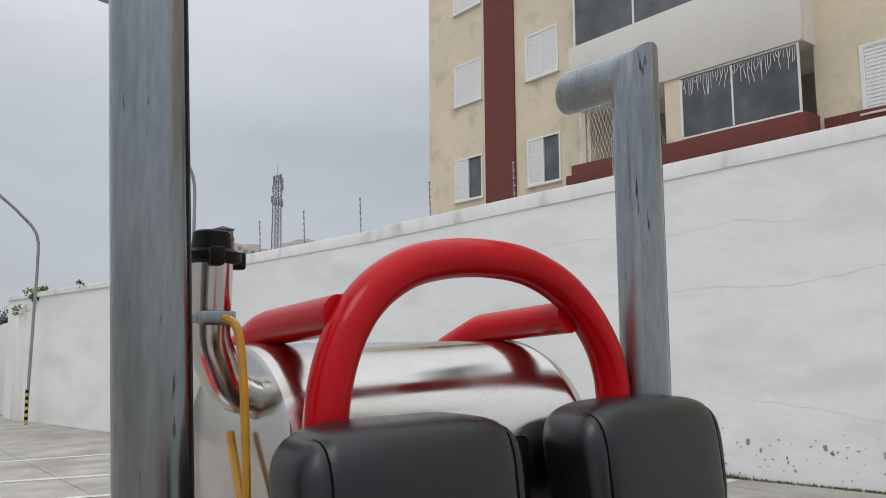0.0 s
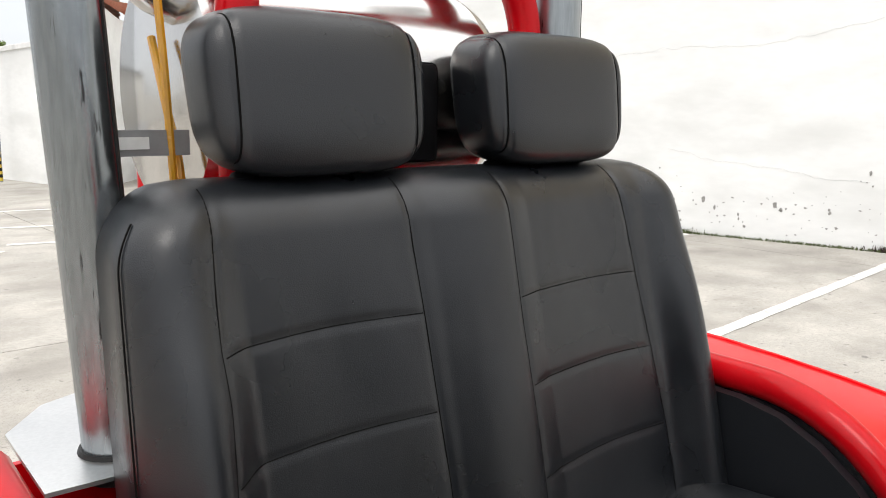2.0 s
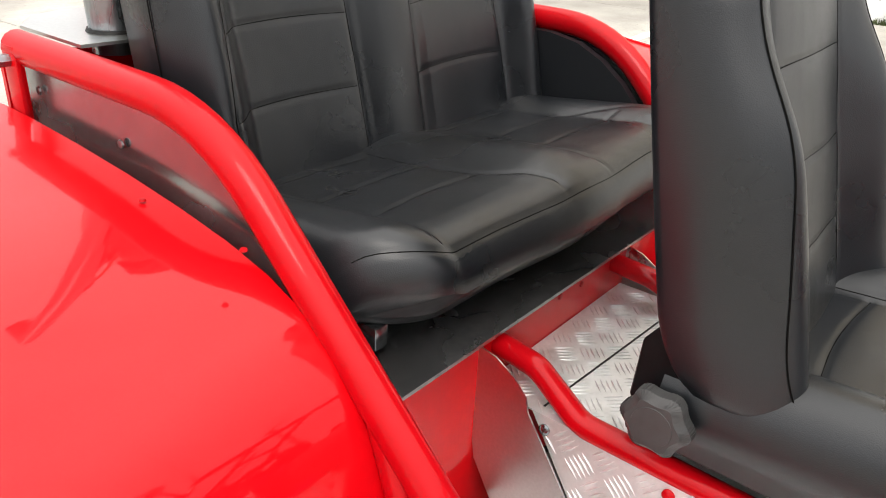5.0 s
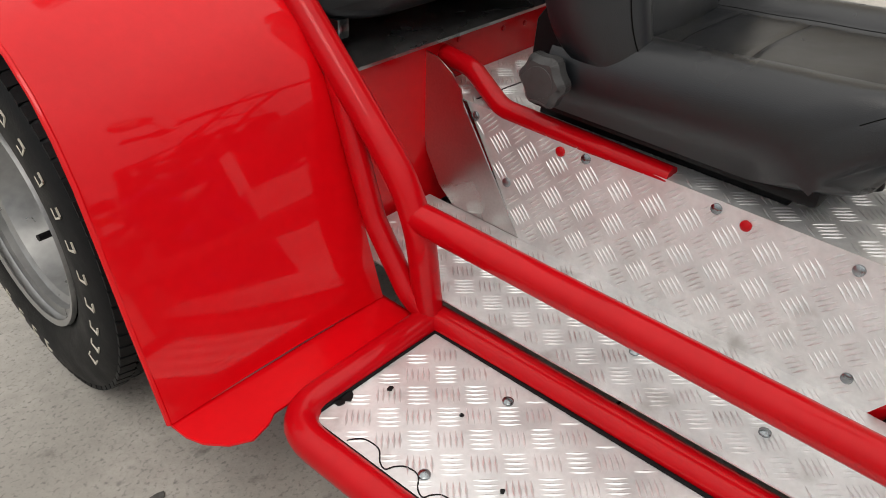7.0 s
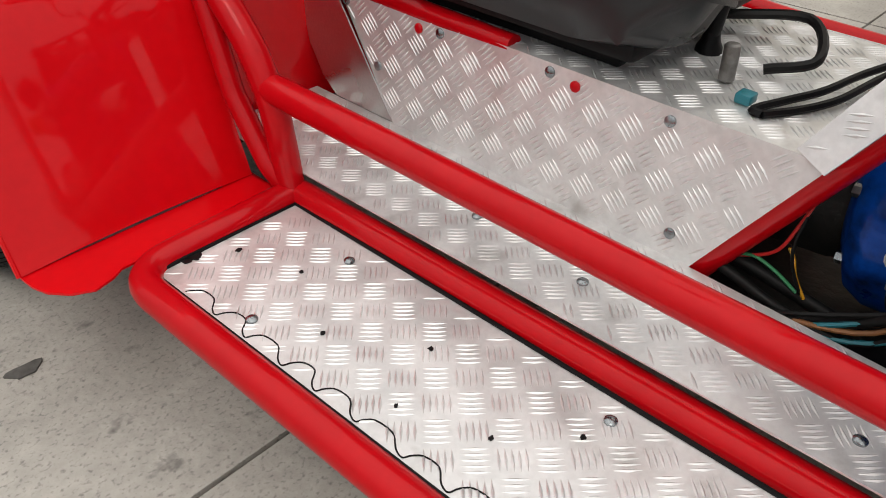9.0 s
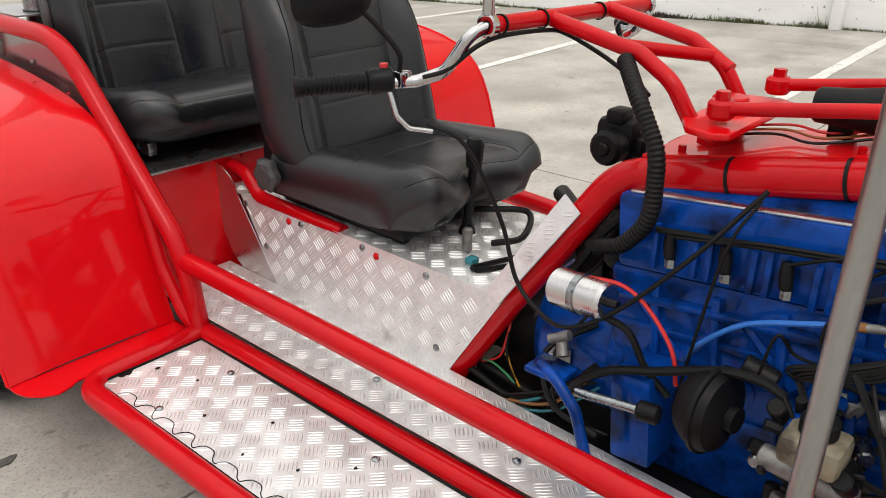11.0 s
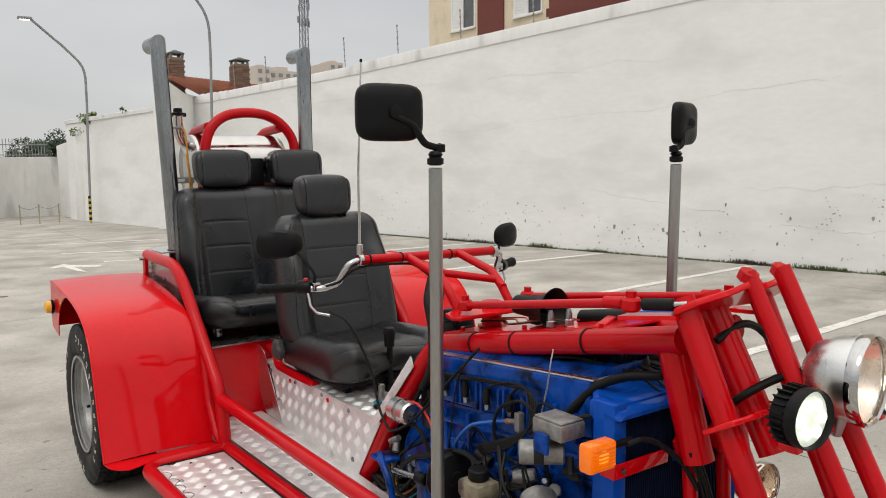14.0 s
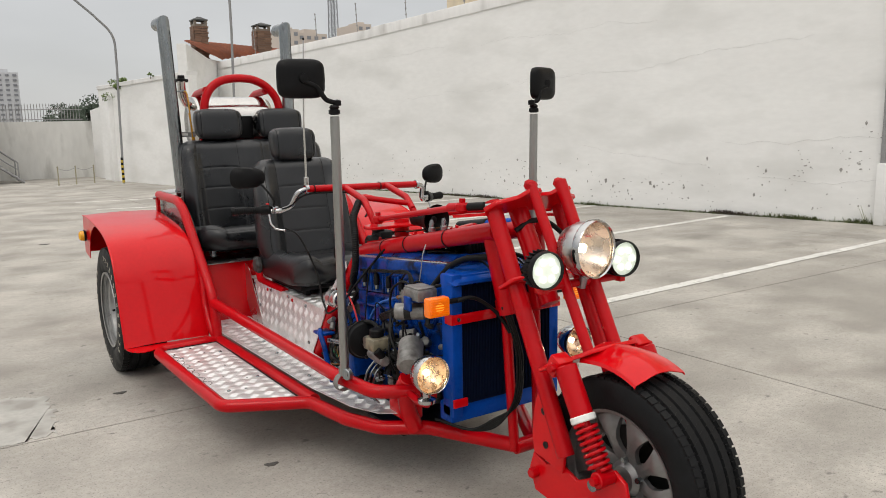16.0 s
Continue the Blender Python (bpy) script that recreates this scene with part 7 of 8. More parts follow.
# ---- engine bay ----
def engine():
    e = part("engine", box(-0.165, 0.13, -1.70, -0.97, 0.42, 0.76, 0.015), SHADED_BLUE, trike, "blue painted six-cylinder car engine block")
    part("cylinder_head", box(-0.175, 0.11, -1.69, -0.99, 0.76, 0.903, 0.012), SHADED_BLUE, e)
    part("valve_cover", loft([[Vector((x * k - 0.045, y, z)) for x, z in ((-0.10, 0.90), (-0.10, 0.915), (-0.075, 0.928), (0.075, 0.928), (0.10, 0.915), (0.10, 0.90))] for y, k in ((-1.69, 0.9), (-1.68, 1.0), (-1.03, 1.0), (-1.02, 0.9))]), SHADED_BLUE, e, "blue valve cover")
    part("cover_rim", box(-0.165, 0.075, -1.695, -1.01, 0.902, 0.909, 0.003), BRUSHED, e)
    for k in range(6):
        y = -1.07 - 0.115 * k
        part("side_rib", box(-0.178, -0.160, y - 0.008, y + 0.008, 0.47, 0.74, 0.003), SHADED_BLUE, e)
        part("core_plug", lathe([(0.026, 0), (0.026, 0.004), (0.02, 0.006), (0, 0.003)], aim((-0.165, y - 0.05, 0.57), (-1, 0, 0)), 18), SHADED_BLUE, e)
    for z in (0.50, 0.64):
        part("block_flange", box(-0.172, -0.160, -1.68, -0.99, z, z + 0.014, 0.003), SHADED_BLUE, e)
    part("oil_pan", loft([[Vector((x, y, z)) for x, z in ((-0.14, 0.42), (0.12, 0.42), (0.10, zz), (-0.12, zz))] for y, zz in ((-1.68, 0.36), (-1.5, 0.36), (-1.2, 0.30), (-0.98, 0.32))]), SHADED_BLUE, e)
    part("bell_housing", lathe([(0.168, 0), (0.172, 0.01), (0.172, 0.03), (0.165, 0.035), (0.162, 0.195), (0.148, 0.222), (0.10, 0.245), (0.0, 0.245)], aim((-0.005, -1.0, 0.52), (0, 1, 0)), 40), SHADED_BLUE, e, "blue painted bell housing")
    for k in range(7):
        a = 0.9 * k
        part("housing_bolt", cyl((-0.005 + 0.125 * math.cos(a), -0.775, 0.52 + 0.125 * math.sin(a)), (-0.005 + 0.125 * math.cos(a), -0.760, 0.52 + 0.125 * math.sin(a)), 0.010, 6), GALV, e)
    part("gearbox", box(-0.08, 0.08, -0.765, -0.35, 0.42, 0.57, 0.03), GREASE, e)
    part("earth_bolt", lathe([(0.017, 0), (0.017, 0.004), (0.011, 0.005), (0.011, 0.014), (0, 0.015)], aim((-0.170, -0.847, 0.521), (-1, 0, 0.1)), 16), GALV, e, "bright cable bolt and washer")
    part("cable_lug", join(box(-0.175, -0.170, -0.885, -0.840, 0.510, 0.545, 0.002), cyl((-0.176, -0.850, 0.512), (-0.177, -0.850, 0.480), 0.008, 10)), CAST, e)
    part("earth_cable", curve([(-0.177, -0.850, 0.490), (-0.178, -0.855, 0.455), (-0.177, -0.876, 0.434), (-0.176, -0.902, 0.400), (-0.17, -0.93, 0.36)], 0.0065, 8), HOSE, e)
    part("heavy_cable", curve([(-0.20, -0.60, 0.392), (-0.20, -0.645, 0.388), (-0.20, -0.708, 0.372), (-0.20, -0.768, 0.356), (-0.20, -0.816, 0.360), (-0.20, -0.883, 0.400), (-0.205, -0.951, 0.466), (-0.21, -1.0, 0.53)], 0.0085, 10), HOSE, trike, "heavy black battery cable")
    part("loom", curve([(-0.17, -0.62, 0.385), (-0.165, -0.70, 0.378), (-0.16, -0.79, 0.360), (-0.16, -0.88, 0.345)], 0.011, 10), HOSE, trike)
    for wire, pts in ((GREEN_WIRE, [(-0.17, -0.690, 0.396), (-0.172, -0.712, 0.402), (-0.17, -0.744, 0.391), (-0.17, -0.780, 0.372)]),
                      (YELLOW_HOSE, [(-0.172, -0.752, 0.440), (-0.172, -0.762, 0.425), (-0.17, -0.772, 0.396), (-0.168, -0.792, 0.366)]),
                      (RED_WIRE, [(-0.168, -0.660, 0.380), (-0.17, -0.700, 0.398), (-0.172, -0.738, 0.429), (-0.174, -0.757, 0.489), (-0.176, -0.778, 0.563), (-0.172, -0.832, 0.634)]),
                      (HOSE, [(-0.175, -0.762, 0.50), (-0.176, -0.758, 0.46), (-0.174, -0.762, 0.42), (-0.17, -0.785, 0.372)])):
        part("loose_wire", curve(pts, 0.0028, 6), wire, trike)
    part("fan_hub", cyl((-0.03, -1.70, 0.64), (-0.03, -1.745, 0.64), 0.06, 20, 0.006), GREASE, e)
    part("crank_pulley", lathe([(0.08, 0), (0.085, 0.004), (0.07, 0.012), (0.085, 0.02), (0.08, 0.024), (0, 0.024)], aim((-0.03, -1.70, 0.48), (0, -1, 0)), 28), GREASE, e)
    # brake servo and pedal box
    part("brake_servo", lathe([(0.0, -0.04), (0.055, -0.04), (0.068, -0.02), (0.072, -0.004), (0.078, -0.002), (0.078, 0.005), (0.072, 0.007), (0.066, 0.02), (0.045, 0.028), (0.022, 0.032), (0.022, 0.046), (0.0, 0.046)], aim((-0.283, -1.262, 0.595), (-0.15, -1, 0.05)), 32), BLACK, trike, "black round brake servo")
    mc = part("brake_master_cylinder", cyl((-0.30, -1.355, 0.565), (-0.32, -1.50, 0.57), 0.02, 14, 0.003), CAST, trike, "cast brake master cylinder")
    part("reservoir", box(-0.355, -0.275, -1.475, -1.385, 0.60, 0.65, 0.012), mat("yellowed_plastic_tank", (0.20, 0.175, 0.12), 0.45, vary=0.3, scale=25, dirt=(0.05, 0.04, 0.03), dirt_at=(0.52, 0.66), dirt_scale=18), mc, "yellowed fluid reservoir")
    part("reservoir_cap", cyl((-0.315, -1.43, 0.65), (-0.315, -1.43, 0.68), 0.028, 18, 0.004), BLACK, mc)
    for k in range(3):
        part("brake_pipe", curve([(-0.325, -1.42 - 0.03 * k, 0.55), (-0.36, -1.43 - 0.03 * k, 0.52), (-0.37, -1.42 - 0.03 * k, 0.45), (-0.33, -1.40 - 0.03 * k, 0.40)], 0.004, 6), GALV, mc)
    ff = part("fuel_filter", cyl((-0.256, -0.925, 0.70), (-0.27, -1.045, 0.712), 0.037, 24, 0.006), BRUSHED, trike, "silver canister fuel filter")
    part("filter_strap", lathe([(0.037, -0.008), (0.039, -0.007), (0.039, 0.007), (0.037, 0.008)], aim((-0.263, -0.985, 0.706), (-0.11, -1, 0.09)), 24, True), GALV, ff)
    part("filter_bolt", cyl((-0.27, -1.045, 0.712), (-0.272, -1.065, 0.714), 0.008, 8), GREASE, ff)
    part("oil_filter", cyl((-0.27, -1.61, 0.66), (-0.335, -1.70, 0.605), 0.046, 22, 0.010), CAST, trike, "grey oil filter canister")
    co = part("ignition_coil", cyl((-0.335, -1.612, 0.787), (-0.255, -1.685, 0.790), 0.030, 20, 0.004), CAST, trike, "cast aluminium starter canister")
    part("coil_band", lathe([(0.0305, -0.012), (0.0318, -0.011), (0.0318, 0.011), (0.0305, 0.012)], aim((-0.300, -1.644, 0.788), (0.74, -0.67, 0.03)), 20, True), GREASE, co)
    cb = part("control_box", box(-0.315, -0.235, -1.735, -1.635, 0.837, 0.878, 0.006), CAST, trike, "grey cast control box on a bracket")
    part("box_lid", box(-0.311, -0.239, -1.731, -1.639, 0.878, 0.883, 0.002), CAST, cb)
    part("box_bracket", box(-0.327, -0.317, -1.70, -1.655, 0.80, 0.85, 0.004), SHADED_BLUE, cb)
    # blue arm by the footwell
    ar = part("clutch_arm", tube([(-0.33, -0.95, 0.572), (-0.355, -1.0, 0.575), (-0.36, -1.05, 0.53), (-0.355, -1.075, 0.44), (-0.34, -1.08, 0.37)], 0.011, 0.04), SHADED_BLUE, trike, "blue painted lever arm")
    part("arm_plate", box(-0.355, -0.29, -1.01, -0.93, 0.56, 0.572, 0.003), SHADED_BLUE, ar)
    part("mount_plate", box(-0.28, -0.17, -1.12, -1.04, 0.42, 0.60, 0.006), SHADED_BLUE, e)
    # carburettor side
    part("air_cleaner", lathe([(0.0, 0), (0.085, 0.0), (0.09, 0.01), (0.09, 0.05), (0.085, 0.06), (0.0, 0.062)], Matrix.Translation((0.16, -1.35, 0.93)), 28), BLACK, trike, "black air cleaner")
    part("brown_cap", lathe([(0.03, 0), (0.03, 0.02), (0.022, 0.03), (0, 0.03)], Matrix.Translation((0.02, -1.628, 0.945)), 16), ORANGE_CAP, trike)
    part("filler_body", cyl((0.02, -1.628, 0.86), (0.02, -1.628, 0.947), 0.022, 14), mat("yellowed_neck_plastic", (0.40, 0.36, 0.26), 0.5), trike)
    part("wiper_motor", join(box(-0.013, 0.077, -0.922, -0.832, 0.875, 0.965, 0.02), cyl((-0.053, -0.882, 0.912), (-0.003, -0.882, 0.912), 0.036, 18, 0.008), cyl((-0.060, -0.882, 0.912), (-0.048, -0.882, 0.912), 0.014, 12, 0.003), box(0.002, 0.062, -0.937, -0.917, 0.89, 0.93, 0.006), box(-0.02, 0.03, -0.90, -0.86, 0.955, 0.985, 0.008)), BLACK, trike, "small black motor housing")
    # spark plugs under a dark loom, and their leads
    rnd = random.Random(21)
    for k in range(6):
        y, z = -1.106 - 0.0995 * k, 0.812 + 0.004 * k
        # Boot-shaped black bodies are added for the dark slits in the engine side.
        part("plug_boot", lathe([(0.007, 0), (0.0105, 0.004), (0.0115, 0.03), (0.008, 0.048), (0, 0.05)], aim((-0.192, y - 0.006, z - 0.022), (0.12, 0.16, 1)), 12), BLACK, trike, "black body standing for a dark slit at the spark plug")
        part("plug_hex", cyl((-0.19, y - 0.008, z - 0.036), (-0.19, y - 0.007, z - 0.02), 0.010, 6), GALV, trike)
        part("port_rib", box(-0.188, -0.165, y + 0.022, y + 0.034, z - 0.05, z + 0.035, 0.004), SHADED_BLUE, trike)
        part("port_rib", box(-0.186, -0.165, y - 0.052, y - 0.040, z - 0.05, z + 0.03, 0.004), SHADED_BLUE, trike)
        lift = rnd.uniform(-0.006, 0.006)
        pts = [(-0.19, y, z + 0.02)] + [(-0.197 - 0.002 * (k % 3), yy, 0.842 - 0.13 * (yy + 1.1) + lift) for yy in (-1.24, -1.39, -1.47) if yy < y - 0.03]
        part("plug_lead", curve(pts + [(-0.215, -1.515 - 0.008 * k, 0.865 + lift), (-0.235, -1.535, 0.80), (-0.26, -1.49 + 0.01 * k, 0.745), (-0.262, -1.42 + 0.012 * k, 0.71), (-0.258, -1.37, 0.69)], 0.0036, 6), HOSE, trike)
    part("loom_sleeve", curve([(-0.19, -1.08, 0.838), (-0.192, -1.24, 0.858), (-0.195, -1.39, 0.876), (-0.20, -1.48, 0.889)], 0.006, 8), HOSE, trike, "dark loom sleeve along the engine")
    part("long_rib", box(-0.182, -0.160, -1.68, -0.99, 0.70, 0.716, 0.005), SHADED_BLUE, e)
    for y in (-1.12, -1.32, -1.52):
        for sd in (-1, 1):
            part("web", sweep([(-0.165, y, 0.60), (-0.165, y + sd * 0.085, 0.70)], 0.010, 6), SHADED_BLUE, e)
    part("wiring", curve([(-0.19, -1.25, 0.935), (-0.225, -1.222, 0.861), (-0.235, -1.20, 0.717), (-0.24, -1.177, 0.53)], 0.003, 6), HOSE, trike)
    part("red_wire", curve([(-0.255, -0.985, 0.738), (-0.26, -1.064, 0.748), (-0.262, -1.121, 0.719), (-0.265, -1.171, 0.661), (-0.265, -1.187, 0.598)], 0.004, 6), RED_WIRE, trike)
    part("coolant_line", curve([(-0.28, -0.985, 0.505), (-0.285, -1.02, 0.55), (-0.285, -1.078, 0.592), (-0.28, -1.155, 0.621), (-0.275, -1.259, 0.665), (-0.27, -1.324, 0.672), (-0.27, -1.366, 0.66)], 0.0085, 8), HOSE, trike)
    part("fuel_line", curve([(-0.272, -1.045, 0.683), (-0.262, -1.087, 0.663), (-0.258, -1.123, 0.605), (-0.255, -1.172, 0.563)], 0.007, 8), HOSE, trike)
    part("blue_hose", curve([(-0.19, -1.17, 0.61), (-0.212, -1.191, 0.657), (-0.215, -1.263, 0.727), (-0.215, -1.351, 0.763), (-0.215, -1.431, 0.788)], 0.005, 8), BLUE_WIRE, trike)
    part("hose_collar", cyl((-0.215, -1.425, 0.786), (-0.215, -1.44, 0.79), 0.008, 10), ORANGE_CAP, trike)
    part("tee_connector", join(cyl((-0.215, -1.44, 0.79), (-0.215, -1.47, 0.797), 0.007, 10), box(-0.226, -0.204, -1.487, -1.468, 0.772, 0.825, 0.003)), CAST, trike, "grey tee connector")
    part("vacuum_loop", curve([(-0.22, -1.50, 0.69), (-0.23, -1.425, 0.696), (-0.23, -1.389, 0.75), (-0.23, -1.40, 0.802), (-0.23, -1.435, 0.837), (-0.225, -1.50, 0.86), (-0.22, -1.56, 0.83)], 0.0048, 8), HOSE, trike)
    part("thin_wire", curve([(-0.16, -1.545, 1.0), (-0.185, -1.56, 0.96), (-0.19, -1.554, 0.90), (-0.20, -1.539, 0.817)], 0.0022, 5), STEEL_GREY, trike)
    part("bay_loom", curve([(-0.235, -1.54, 0.79), (-0.25, -1.62, 0.845), (-0.24, -1.70, 0.875), (-0.20, -1.78, 0.90)], 0.006, 8), HOSE, trike)
    part("push_rod", cyl((-0.33, -1.03, 0.547), (-0.325, -1.16, 0.565), 0.009, 10), GALV, trike, "bright clutch push rod")
    part("rod_boot", cyl((-0.325, -1.15, 0.564), (-0.32, -1.19, 0.566), 0.018, 12, 0.004), BLACK, trike)
    part("drain_stub", join(cyl((-0.27, -0.955, 0.60), (-0.285, -0.97, 0.575), 0.012, 10), cyl((-0.275, -0.975, 0.62), (-0.28, -0.935, 0.598), 0.010, 10)), CAST, trike)
    bundle = [[(-0.258, -1.37, 0.69), (-0.285, -1.42, 0.62), (-0.29, -1.50, 0.57), (-0.28, -1.58, 0.60)], [(-0.26, -1.45, 0.74), (-0.30, -1.50, 0.68), (-0.31, -1.54, 0.60), (-0.29, -1.57, 0.50)],
              [(-0.15, -0.95, 0.60), (-0.22, -0.90, 0.52), (-0.28, -0.95, 0.45), (-0.26, -1.05, 0.42)], [(-0.25, -1.52, 0.75), (-0.285, -1.56, 0.70), (-0.29, -1.62, 0.62), (-0.27, -1.68, 0.52)]]
    for run_ in bundle:
        for q in range(2):
            part("wiring", curve([(x + rnd.uniform(-0.015, 0.015), y + rnd.uniform(-0.015, 0.015), z + rnd.uniform(-0.015, 0.015)) for x, y, z in run_], rnd.choice((0.003, 0.004, 0.006)), 6), HOSE, trike)
    part("radiator_hose", curve([(-0.20, -1.60, 0.80), (-0.19, -1.625, 0.85), (-0.175, -1.655, 0.89), (-0.16, -1.697, 0.937), (-0.14, -1.77, 0.975), (-0.10, -1.83, 0.985), (-0.02, -1.86, 0.985)], 0.0115, 10), HOSE, trike, "black coolant hose")
    part("breather_hose", curve([(0.0, -1.30, 0.93), (-0.08, -1.42, 0.96), (-0.06, -1.56, 0.965), (0.02, -1.66, 0.95)], 0.011, 8), HOSE, e)
    part("intake_elbow", lathe([p for k in range(9) for p in ((0.030, 0.011 * k), (0.036, 0.011 * k + 0.005))], aim((-0.05, -1.66, 0.955), (1, -0.3, 0.2)), 16), HOSE, e)
    for k in range(9):
        y = -1.28 - 0.05 * k
        a = Vector((rnd.uniform(-0.06, 0.10), y, 0.915 + 0.10 * (-1.3 - y)))
        part("top_fitting", cyl(a, a + Vector((rnd.uniform(-0.3, 0.3), rnd.uniform(-0.4, 0.4), 1)).normalized() * rnd.uniform(0.02, 0.05), rnd.uniform(0.008, 0.018), 10, 0.003), rnd.choice((GREASE, GREASE, CAST, BLACK, GALV)), trike)
    for k in range(7):
        x = -0.08 + 0.03 * k
        part("top_hose", curve([(x, -1.40 - 0.03 * k, 0.93), (x - 0.03, -1.50, 0.95 + rnd.uniform(0, 0.02)), (x + rnd.uniform(-0.03, 0.03), -1.60, 0.955 + rnd.uniform(0, 0.02)), (x + 0.04, -1.72, 0.95), (x + 0.03, -1.80, 0.93)], rnd.choice((0.004, 0.006, 0.009, 0.011)), 8), HOSE, trike)
    part("engine_rail", sweep([(-0.135, -1.15, 0.905), (-0.13, -1.45, 0.935), (-0.125, -1.60, 0.95)], 0.004, 6), HOSE, trike)
    for k in range(46):
        a = Vector((rnd.uniform(-0.27, -0.12), rnd.uniform(-1.68, -1.30), rnd.uniform(0.40, 0.64)))
        s_ = rnd.uniform(0.012, 0.035)
        part("engine_fitting", cyl(a, a + Vector((rnd.uniform(-1, 0.2), rnd.uniform(-1, 1), rnd.uniform(-0.3, 0.6))).normalized() * s_ * 1.8, s_ * 0.6, 10, 0.003), rnd.choice((GREASE, GREASE, CAST, GALV, SHADED_BLUE)), e)
    for k in range(26):
        x, y, z = rnd.uniform(-0.31, -0.20), rnd.uniform(-1.70, -1.36), rnd.uniform(0.46, 0.74)
        pts = [(x, y, z)]
        for q in range(3):
            pts.append((min(-0.19, max(-0.33, pts[-1][0] + rnd.uniform(-0.03, 0.03))), pts[-1][1] + rnd.uniform(-0.07, 0.05), pts[-1][2] + rnd.uniform(-0.08, 0.04)))
        part("bay_hose", curve(pts, rnd.choice((0.003, 0.004, 0.006, 0.009)), 6), rnd.choice((HOSE, HOSE, GREASE)), trike)
    for k in range(14):
        x, y, z = rnd.uniform(-0.33, -0.24), rnd.uniform(-1.62, -1.36), rnd.uniform(0.44, 0.60)
        part("bay_fitting", cyl((x, y, z), (x + rnd.uniform(-0.03, 0.03), y + rnd.uniform(-0.03, 0.03), z + rnd.uniform(-0.02, 0.03)), rnd.uniform(0.008, 0.02), 10, 0.003), rnd.choice((GREASE, CAST, GALV, BLACK)), trike)
    for k in range(16):
        a = Vector((rnd.uniform(-0.15, 0.06), rnd.uniform(-1.0, -0.87), rnd.uniform(0.62, 0.84)))
        d = Vector((rnd.uniform(-1, 1), rnd.uniform(-1, 1), rnd.uniform(-1, 1))).normalized()
        part("linkage_part", cyl(a, a + d * rnd.uniform(0.04, 0.10), rnd.uniform(0.010, 0.028), 12, 0.003), rnd.choice((GREASE, GREASE, BLACK)), trike)
    part("pedal_box", box(-0.13, 0.08, -0.95, -0.88, 0.60, 0.80, 0.012), GREASE, trike, "greasy black pedal box")
    for k in range(6):
        part("linkage_hose", curve([(-0.16 + 0.02 * k, -0.86, 0.64), (-0.17 + 0.02 * k, -0.92 + rnd.uniform(-0.02, 0.02), 0.70), (-0.15 + 0.02 * k, -0.97, 0.78 + rnd.uniform(-0.03, 0.03)), (-0.12, -1.03, 0.85)], rnd.choice((0.004, 0.006, 0.009)), 6), HOSE, trike)
    part("engine_mount", box(-0.24, -0.14, -1.50, -1.40, 0.36, 0.44, 0.008), RED, trike)
    part("steering_box", join(cyl((-0.27, -1.50, 0.40), (-0.27, -1.58, 0.52), 0.035, 16, 0.005), box(-0.30, -0.22, -1.60, -1.48, 0.36, 0.42, 0.01)), RED, trike)
    part("under_tray", box(-0.28, 0.28, -1.55, -0.60, 0.285, 0.295), GREASE, trike)
    for k in range(5):
        part("floor_wire", curve([(-0.18 + rnd.uniform(-0.03, 0.03), -0.62, 0.34), (-0.22, -0.72, 0.36 + rnd.uniform(0, 0.05)), (-0.20, -0.85, 0.40 + rnd.uniform(0, 0.06)), (-0.16, -0.95, 0.46 + rnd.uniform(0, 0.08))], 0.004, 6), rnd.choice((HOSE, HOSE, TEAL, RED_WIRE, ORANGE_CAP)), e)


engine()
for ob in trike.children:
    if ob.name == "engine":
        ob.matrix_basis = Matrix.Translation((0, -1.298, 0.907)) @ Matrix.Rotation(radians(-5.4), 4, "X") @ Matrix.Translation((0, 1.30, -0.90)) @ ob.matrix_basis


before_radiator = set(trike.children)


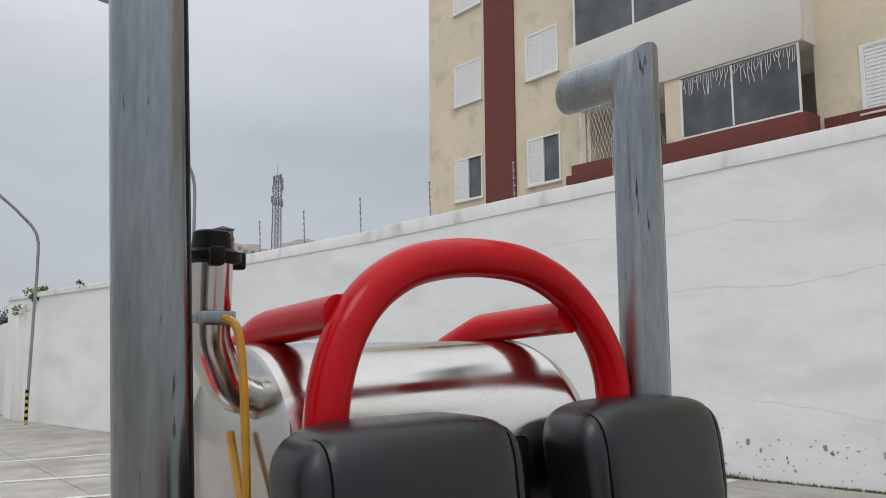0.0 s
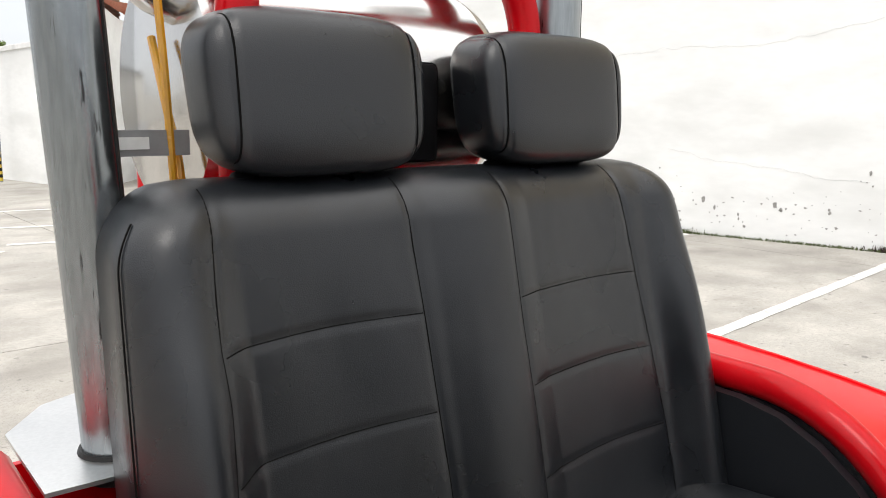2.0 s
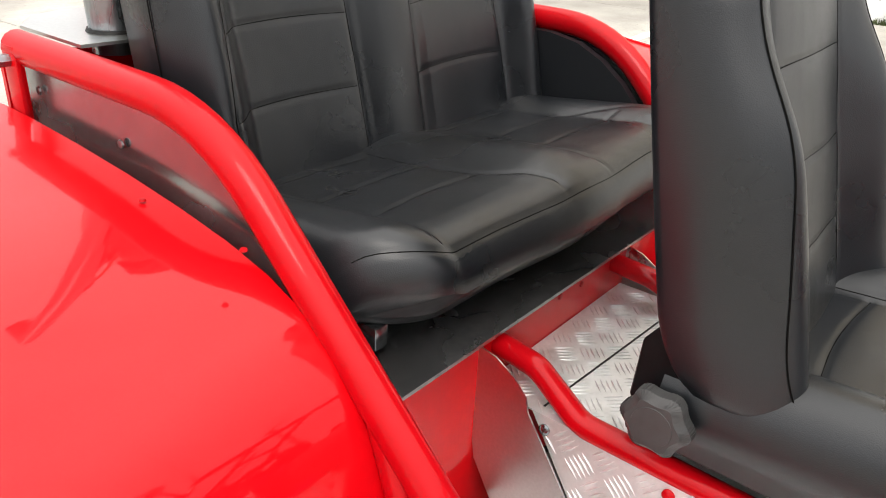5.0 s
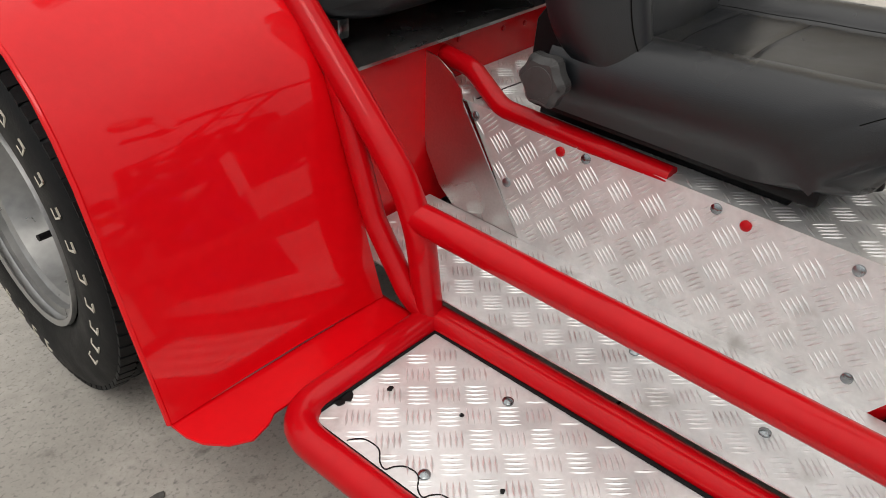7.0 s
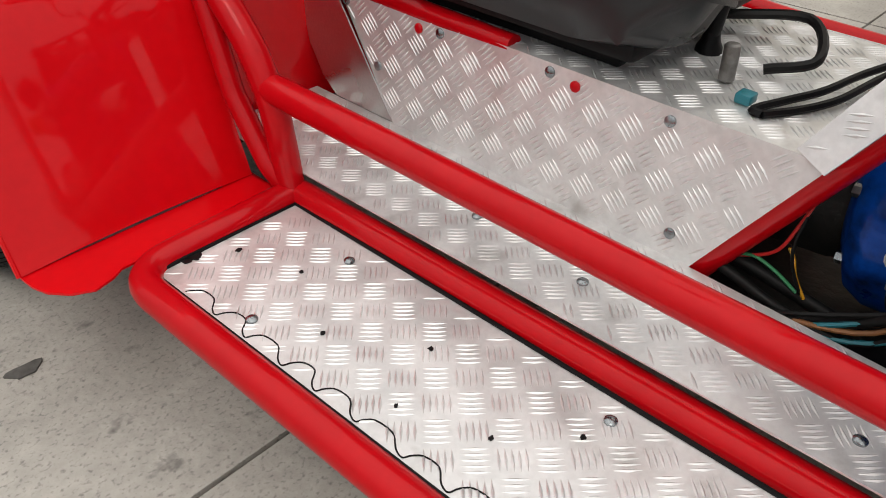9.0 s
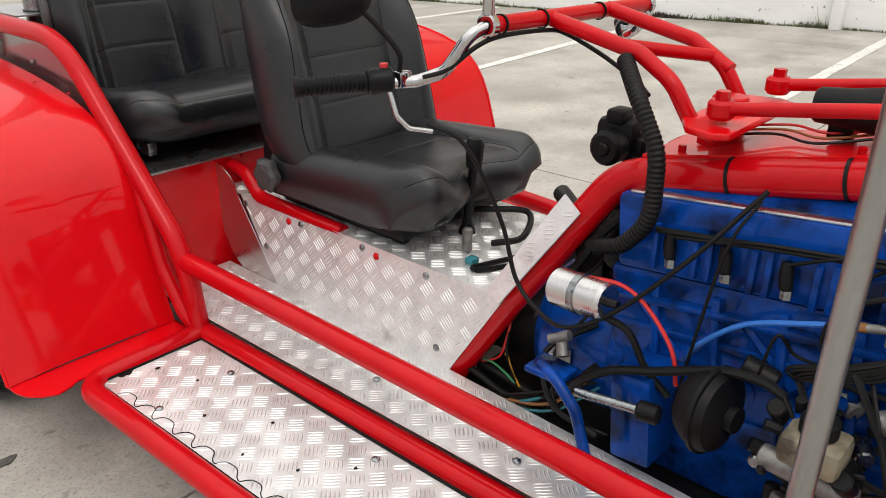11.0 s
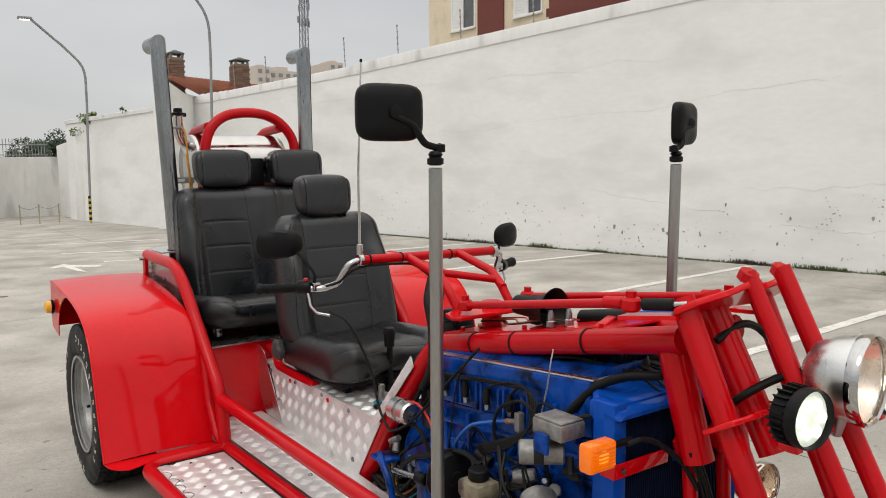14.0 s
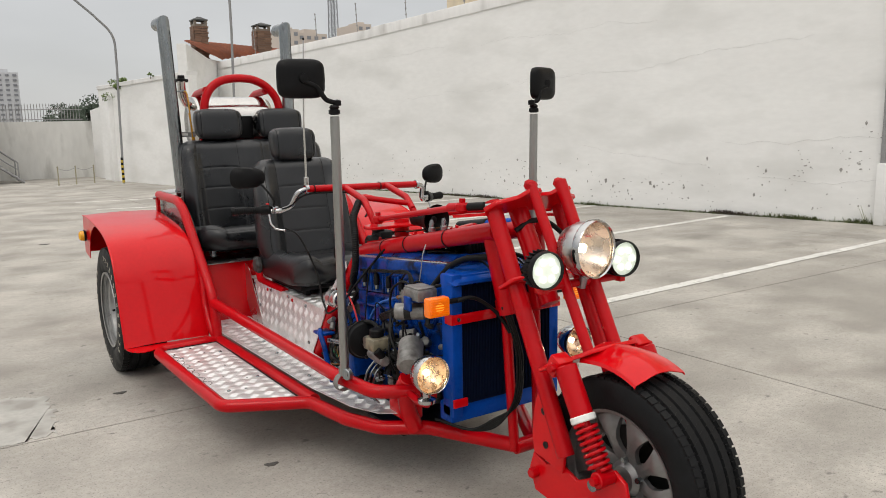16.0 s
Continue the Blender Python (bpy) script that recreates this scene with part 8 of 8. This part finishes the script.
def radiator():
    r = part("radiator", box(-0.285, 0.285, -1.872, -1.79, 0.405, 0.475, 0.010), BLUE, trike, "blue painted radiator with dark finned core")
    part("top_tank", box(-0.275, 0.275, -1.872, -1.79, 0.88, 0.93, 0.010), BLUE, r)
    part("side_tank", box(-0.285, -0.235, -1.885, -1.815, 0.43, 0.935, 0.004), BLUE, r)
    part("side_tank", box(0.235, 0.285, -1.885, -1.815, 0.43, 0.935, 0.004), BLUE, r)
    hood = loft([[Vector((x, y, z)) for x, z in ((-w, 0.90), (-w, zt - 0.012), (-w + 0.02, zt), (w - 0.02, zt), (w, zt - 0.012), (w, 0.90))] for y, zt, w in ((-1.897, 0.910, 0.275), (-1.885, 0.920, 0.287), (-1.82, 0.928, 0.283), (-1.755, 0.936, 0.215))])
    part("top_shroud", hood, BLUE, r, "blue sloping radiator shroud")
    part("core", box(-0.236, 0.236, -1.876, -1.80, 0.47, 0.905), CORE, r)
    me = mesh_of("fin", box(-0.0012, 0.0012, -1.884, -1.87, 0.475, 0.903), CORE)
    for k in range(59):
        shared("fin", me, r, Matrix.Translation((-0.234 + 0.468 * k / 58, 0, 0)))
    part("red_strap", join(box(-0.285, -0.07, -1.897, -1.891, 0.765, 0.80, 0.002), box(-0.297, -0.285, -1.897, -1.85, 0.765, 0.80, 0.002)), RED, trike, "red radiator strap")
    part("blue_strap", box(-0.075, 0.12, -1.92, -1.912, 0.775, 0.80, 0.002), BLUE, trike)
    part("red_strap", box(0.07, 0.285, -1.897, -1.891, 0.765, 0.80, 0.002), RED, trike)
    part("strap_bolt", cyl((-0.265, -1.897, 0.783), (-0.265, -1.904, 0.783), 0.007, 8), GALV, trike)
    part("lower_strap", box(-0.29, -0.22, -1.897, -1.888, 0.47, 0.50, 0.002), RED, trike)


radiator()
for ob in set(trike.children) - before_radiator:
    ob.matrix_basis = Matrix.Translation((0.004, -0.05, 0)) @ Matrix.Diagonal((0.835, 0.94, 1, 1)) @ ob.matrix_basis

for k in range(5):
    part("front_cable", curve([(-0.104 + 0.006 * k, -1.93 - 0.004 * (k % 2), 0.83), (-0.072 + 0.004 * k, -1.945 - 0.008 * (k % 2), 0.735), (-0.06 + 0.005 * k, -1.955 - 0.010 * (k % 2), 0.642), (-0.062 + 0.004 * k, -1.955 - 0.008 * (k % 3), 0.551), (-0.078 + 0.005 * k, -1.945, 0.475), (-0.13, -1.92, 0.41 + 0.007 * k), (-0.20, -1.87, 0.40), (-0.27, -1.76, 0.42)], 0.0048, 8), HOSE, trike)
part("signal_cable", curve([(-0.235, -1.862, 0.858), (-0.20, -1.875, 0.866), (-0.154, -1.885, 0.847), (-0.10, -1.905, 0.797), (-0.07, -1.93, 0.735)], 0.0065, 8), HOSE, trike)
# gear lever, floor plug and wiring by the seat
gl = part("gear_lever", tube([(-0.006, -0.495, 0.625), (-0.018, -0.512, 0.72), (-0.032, -0.535, 0.81)], 0.011, 0.05, 12), BLACK, trike, "tall black gear lever")
part("lever_knob", lathe([(0.012, 0), (0.019, 0.006), (0.021, 0.045), (0.023, 0.06), (0.016, 0.074), (0, 0.076)], aim((-0.035, -0.536, 0.79), (0.0, -0.04, 1)), 16), BLACK, gl)
part("lever_boot", lathe([(0.022, 0), (0.021, 0.008), (0.015, 0.02), (0.012, 0.04), (0, 0.04)], Matrix.Translation((-0.006, -0.495, 0.607)), 18), BLACK, gl)
part("handbrake", cyl((-0.094, -0.570, 0.609), (-0.090, -0.566, 0.665), 0.012, 12, 0.003), CAST, trike, "short grey lever stub")
part("floor_loom", curve([(0.10, -0.40, 0.625), (0.05, -0.48, 0.65), (0.10, -0.60, 0.66), (0.0, -0.66, 0.64), (-0.04, -0.60, 0.62)], 0.008, 8), HOSE, trike)
part("floor_strap", join(curve([(-0.168, -0.660, 0.614), (-0.12, -0.690, 0.614), (-0.06, -0.718, 0.617), (0.02, -0.734, 0.622), (0.11, -0.755, 0.63)], 0.006, 6), curve([(-0.168, -0.660, 0.614), (-0.162, -0.644, 0.614), (-0.11, -0.664, 0.615), (-0.05, -0.694, 0.62), (0.03, -0.716, 0.626), (0.11, -0.748, 0.634)], 0.006, 6)), BLACK, trike, "black webbing strap loop")
part("floor_plug", box(-0.152, -0.126, -0.634, -0.610, 0.609, 0.624, 0.003), TEAL, trike, "teal wiring connector")

# the trike stands on its three tyres
trike.location.z = -0.09
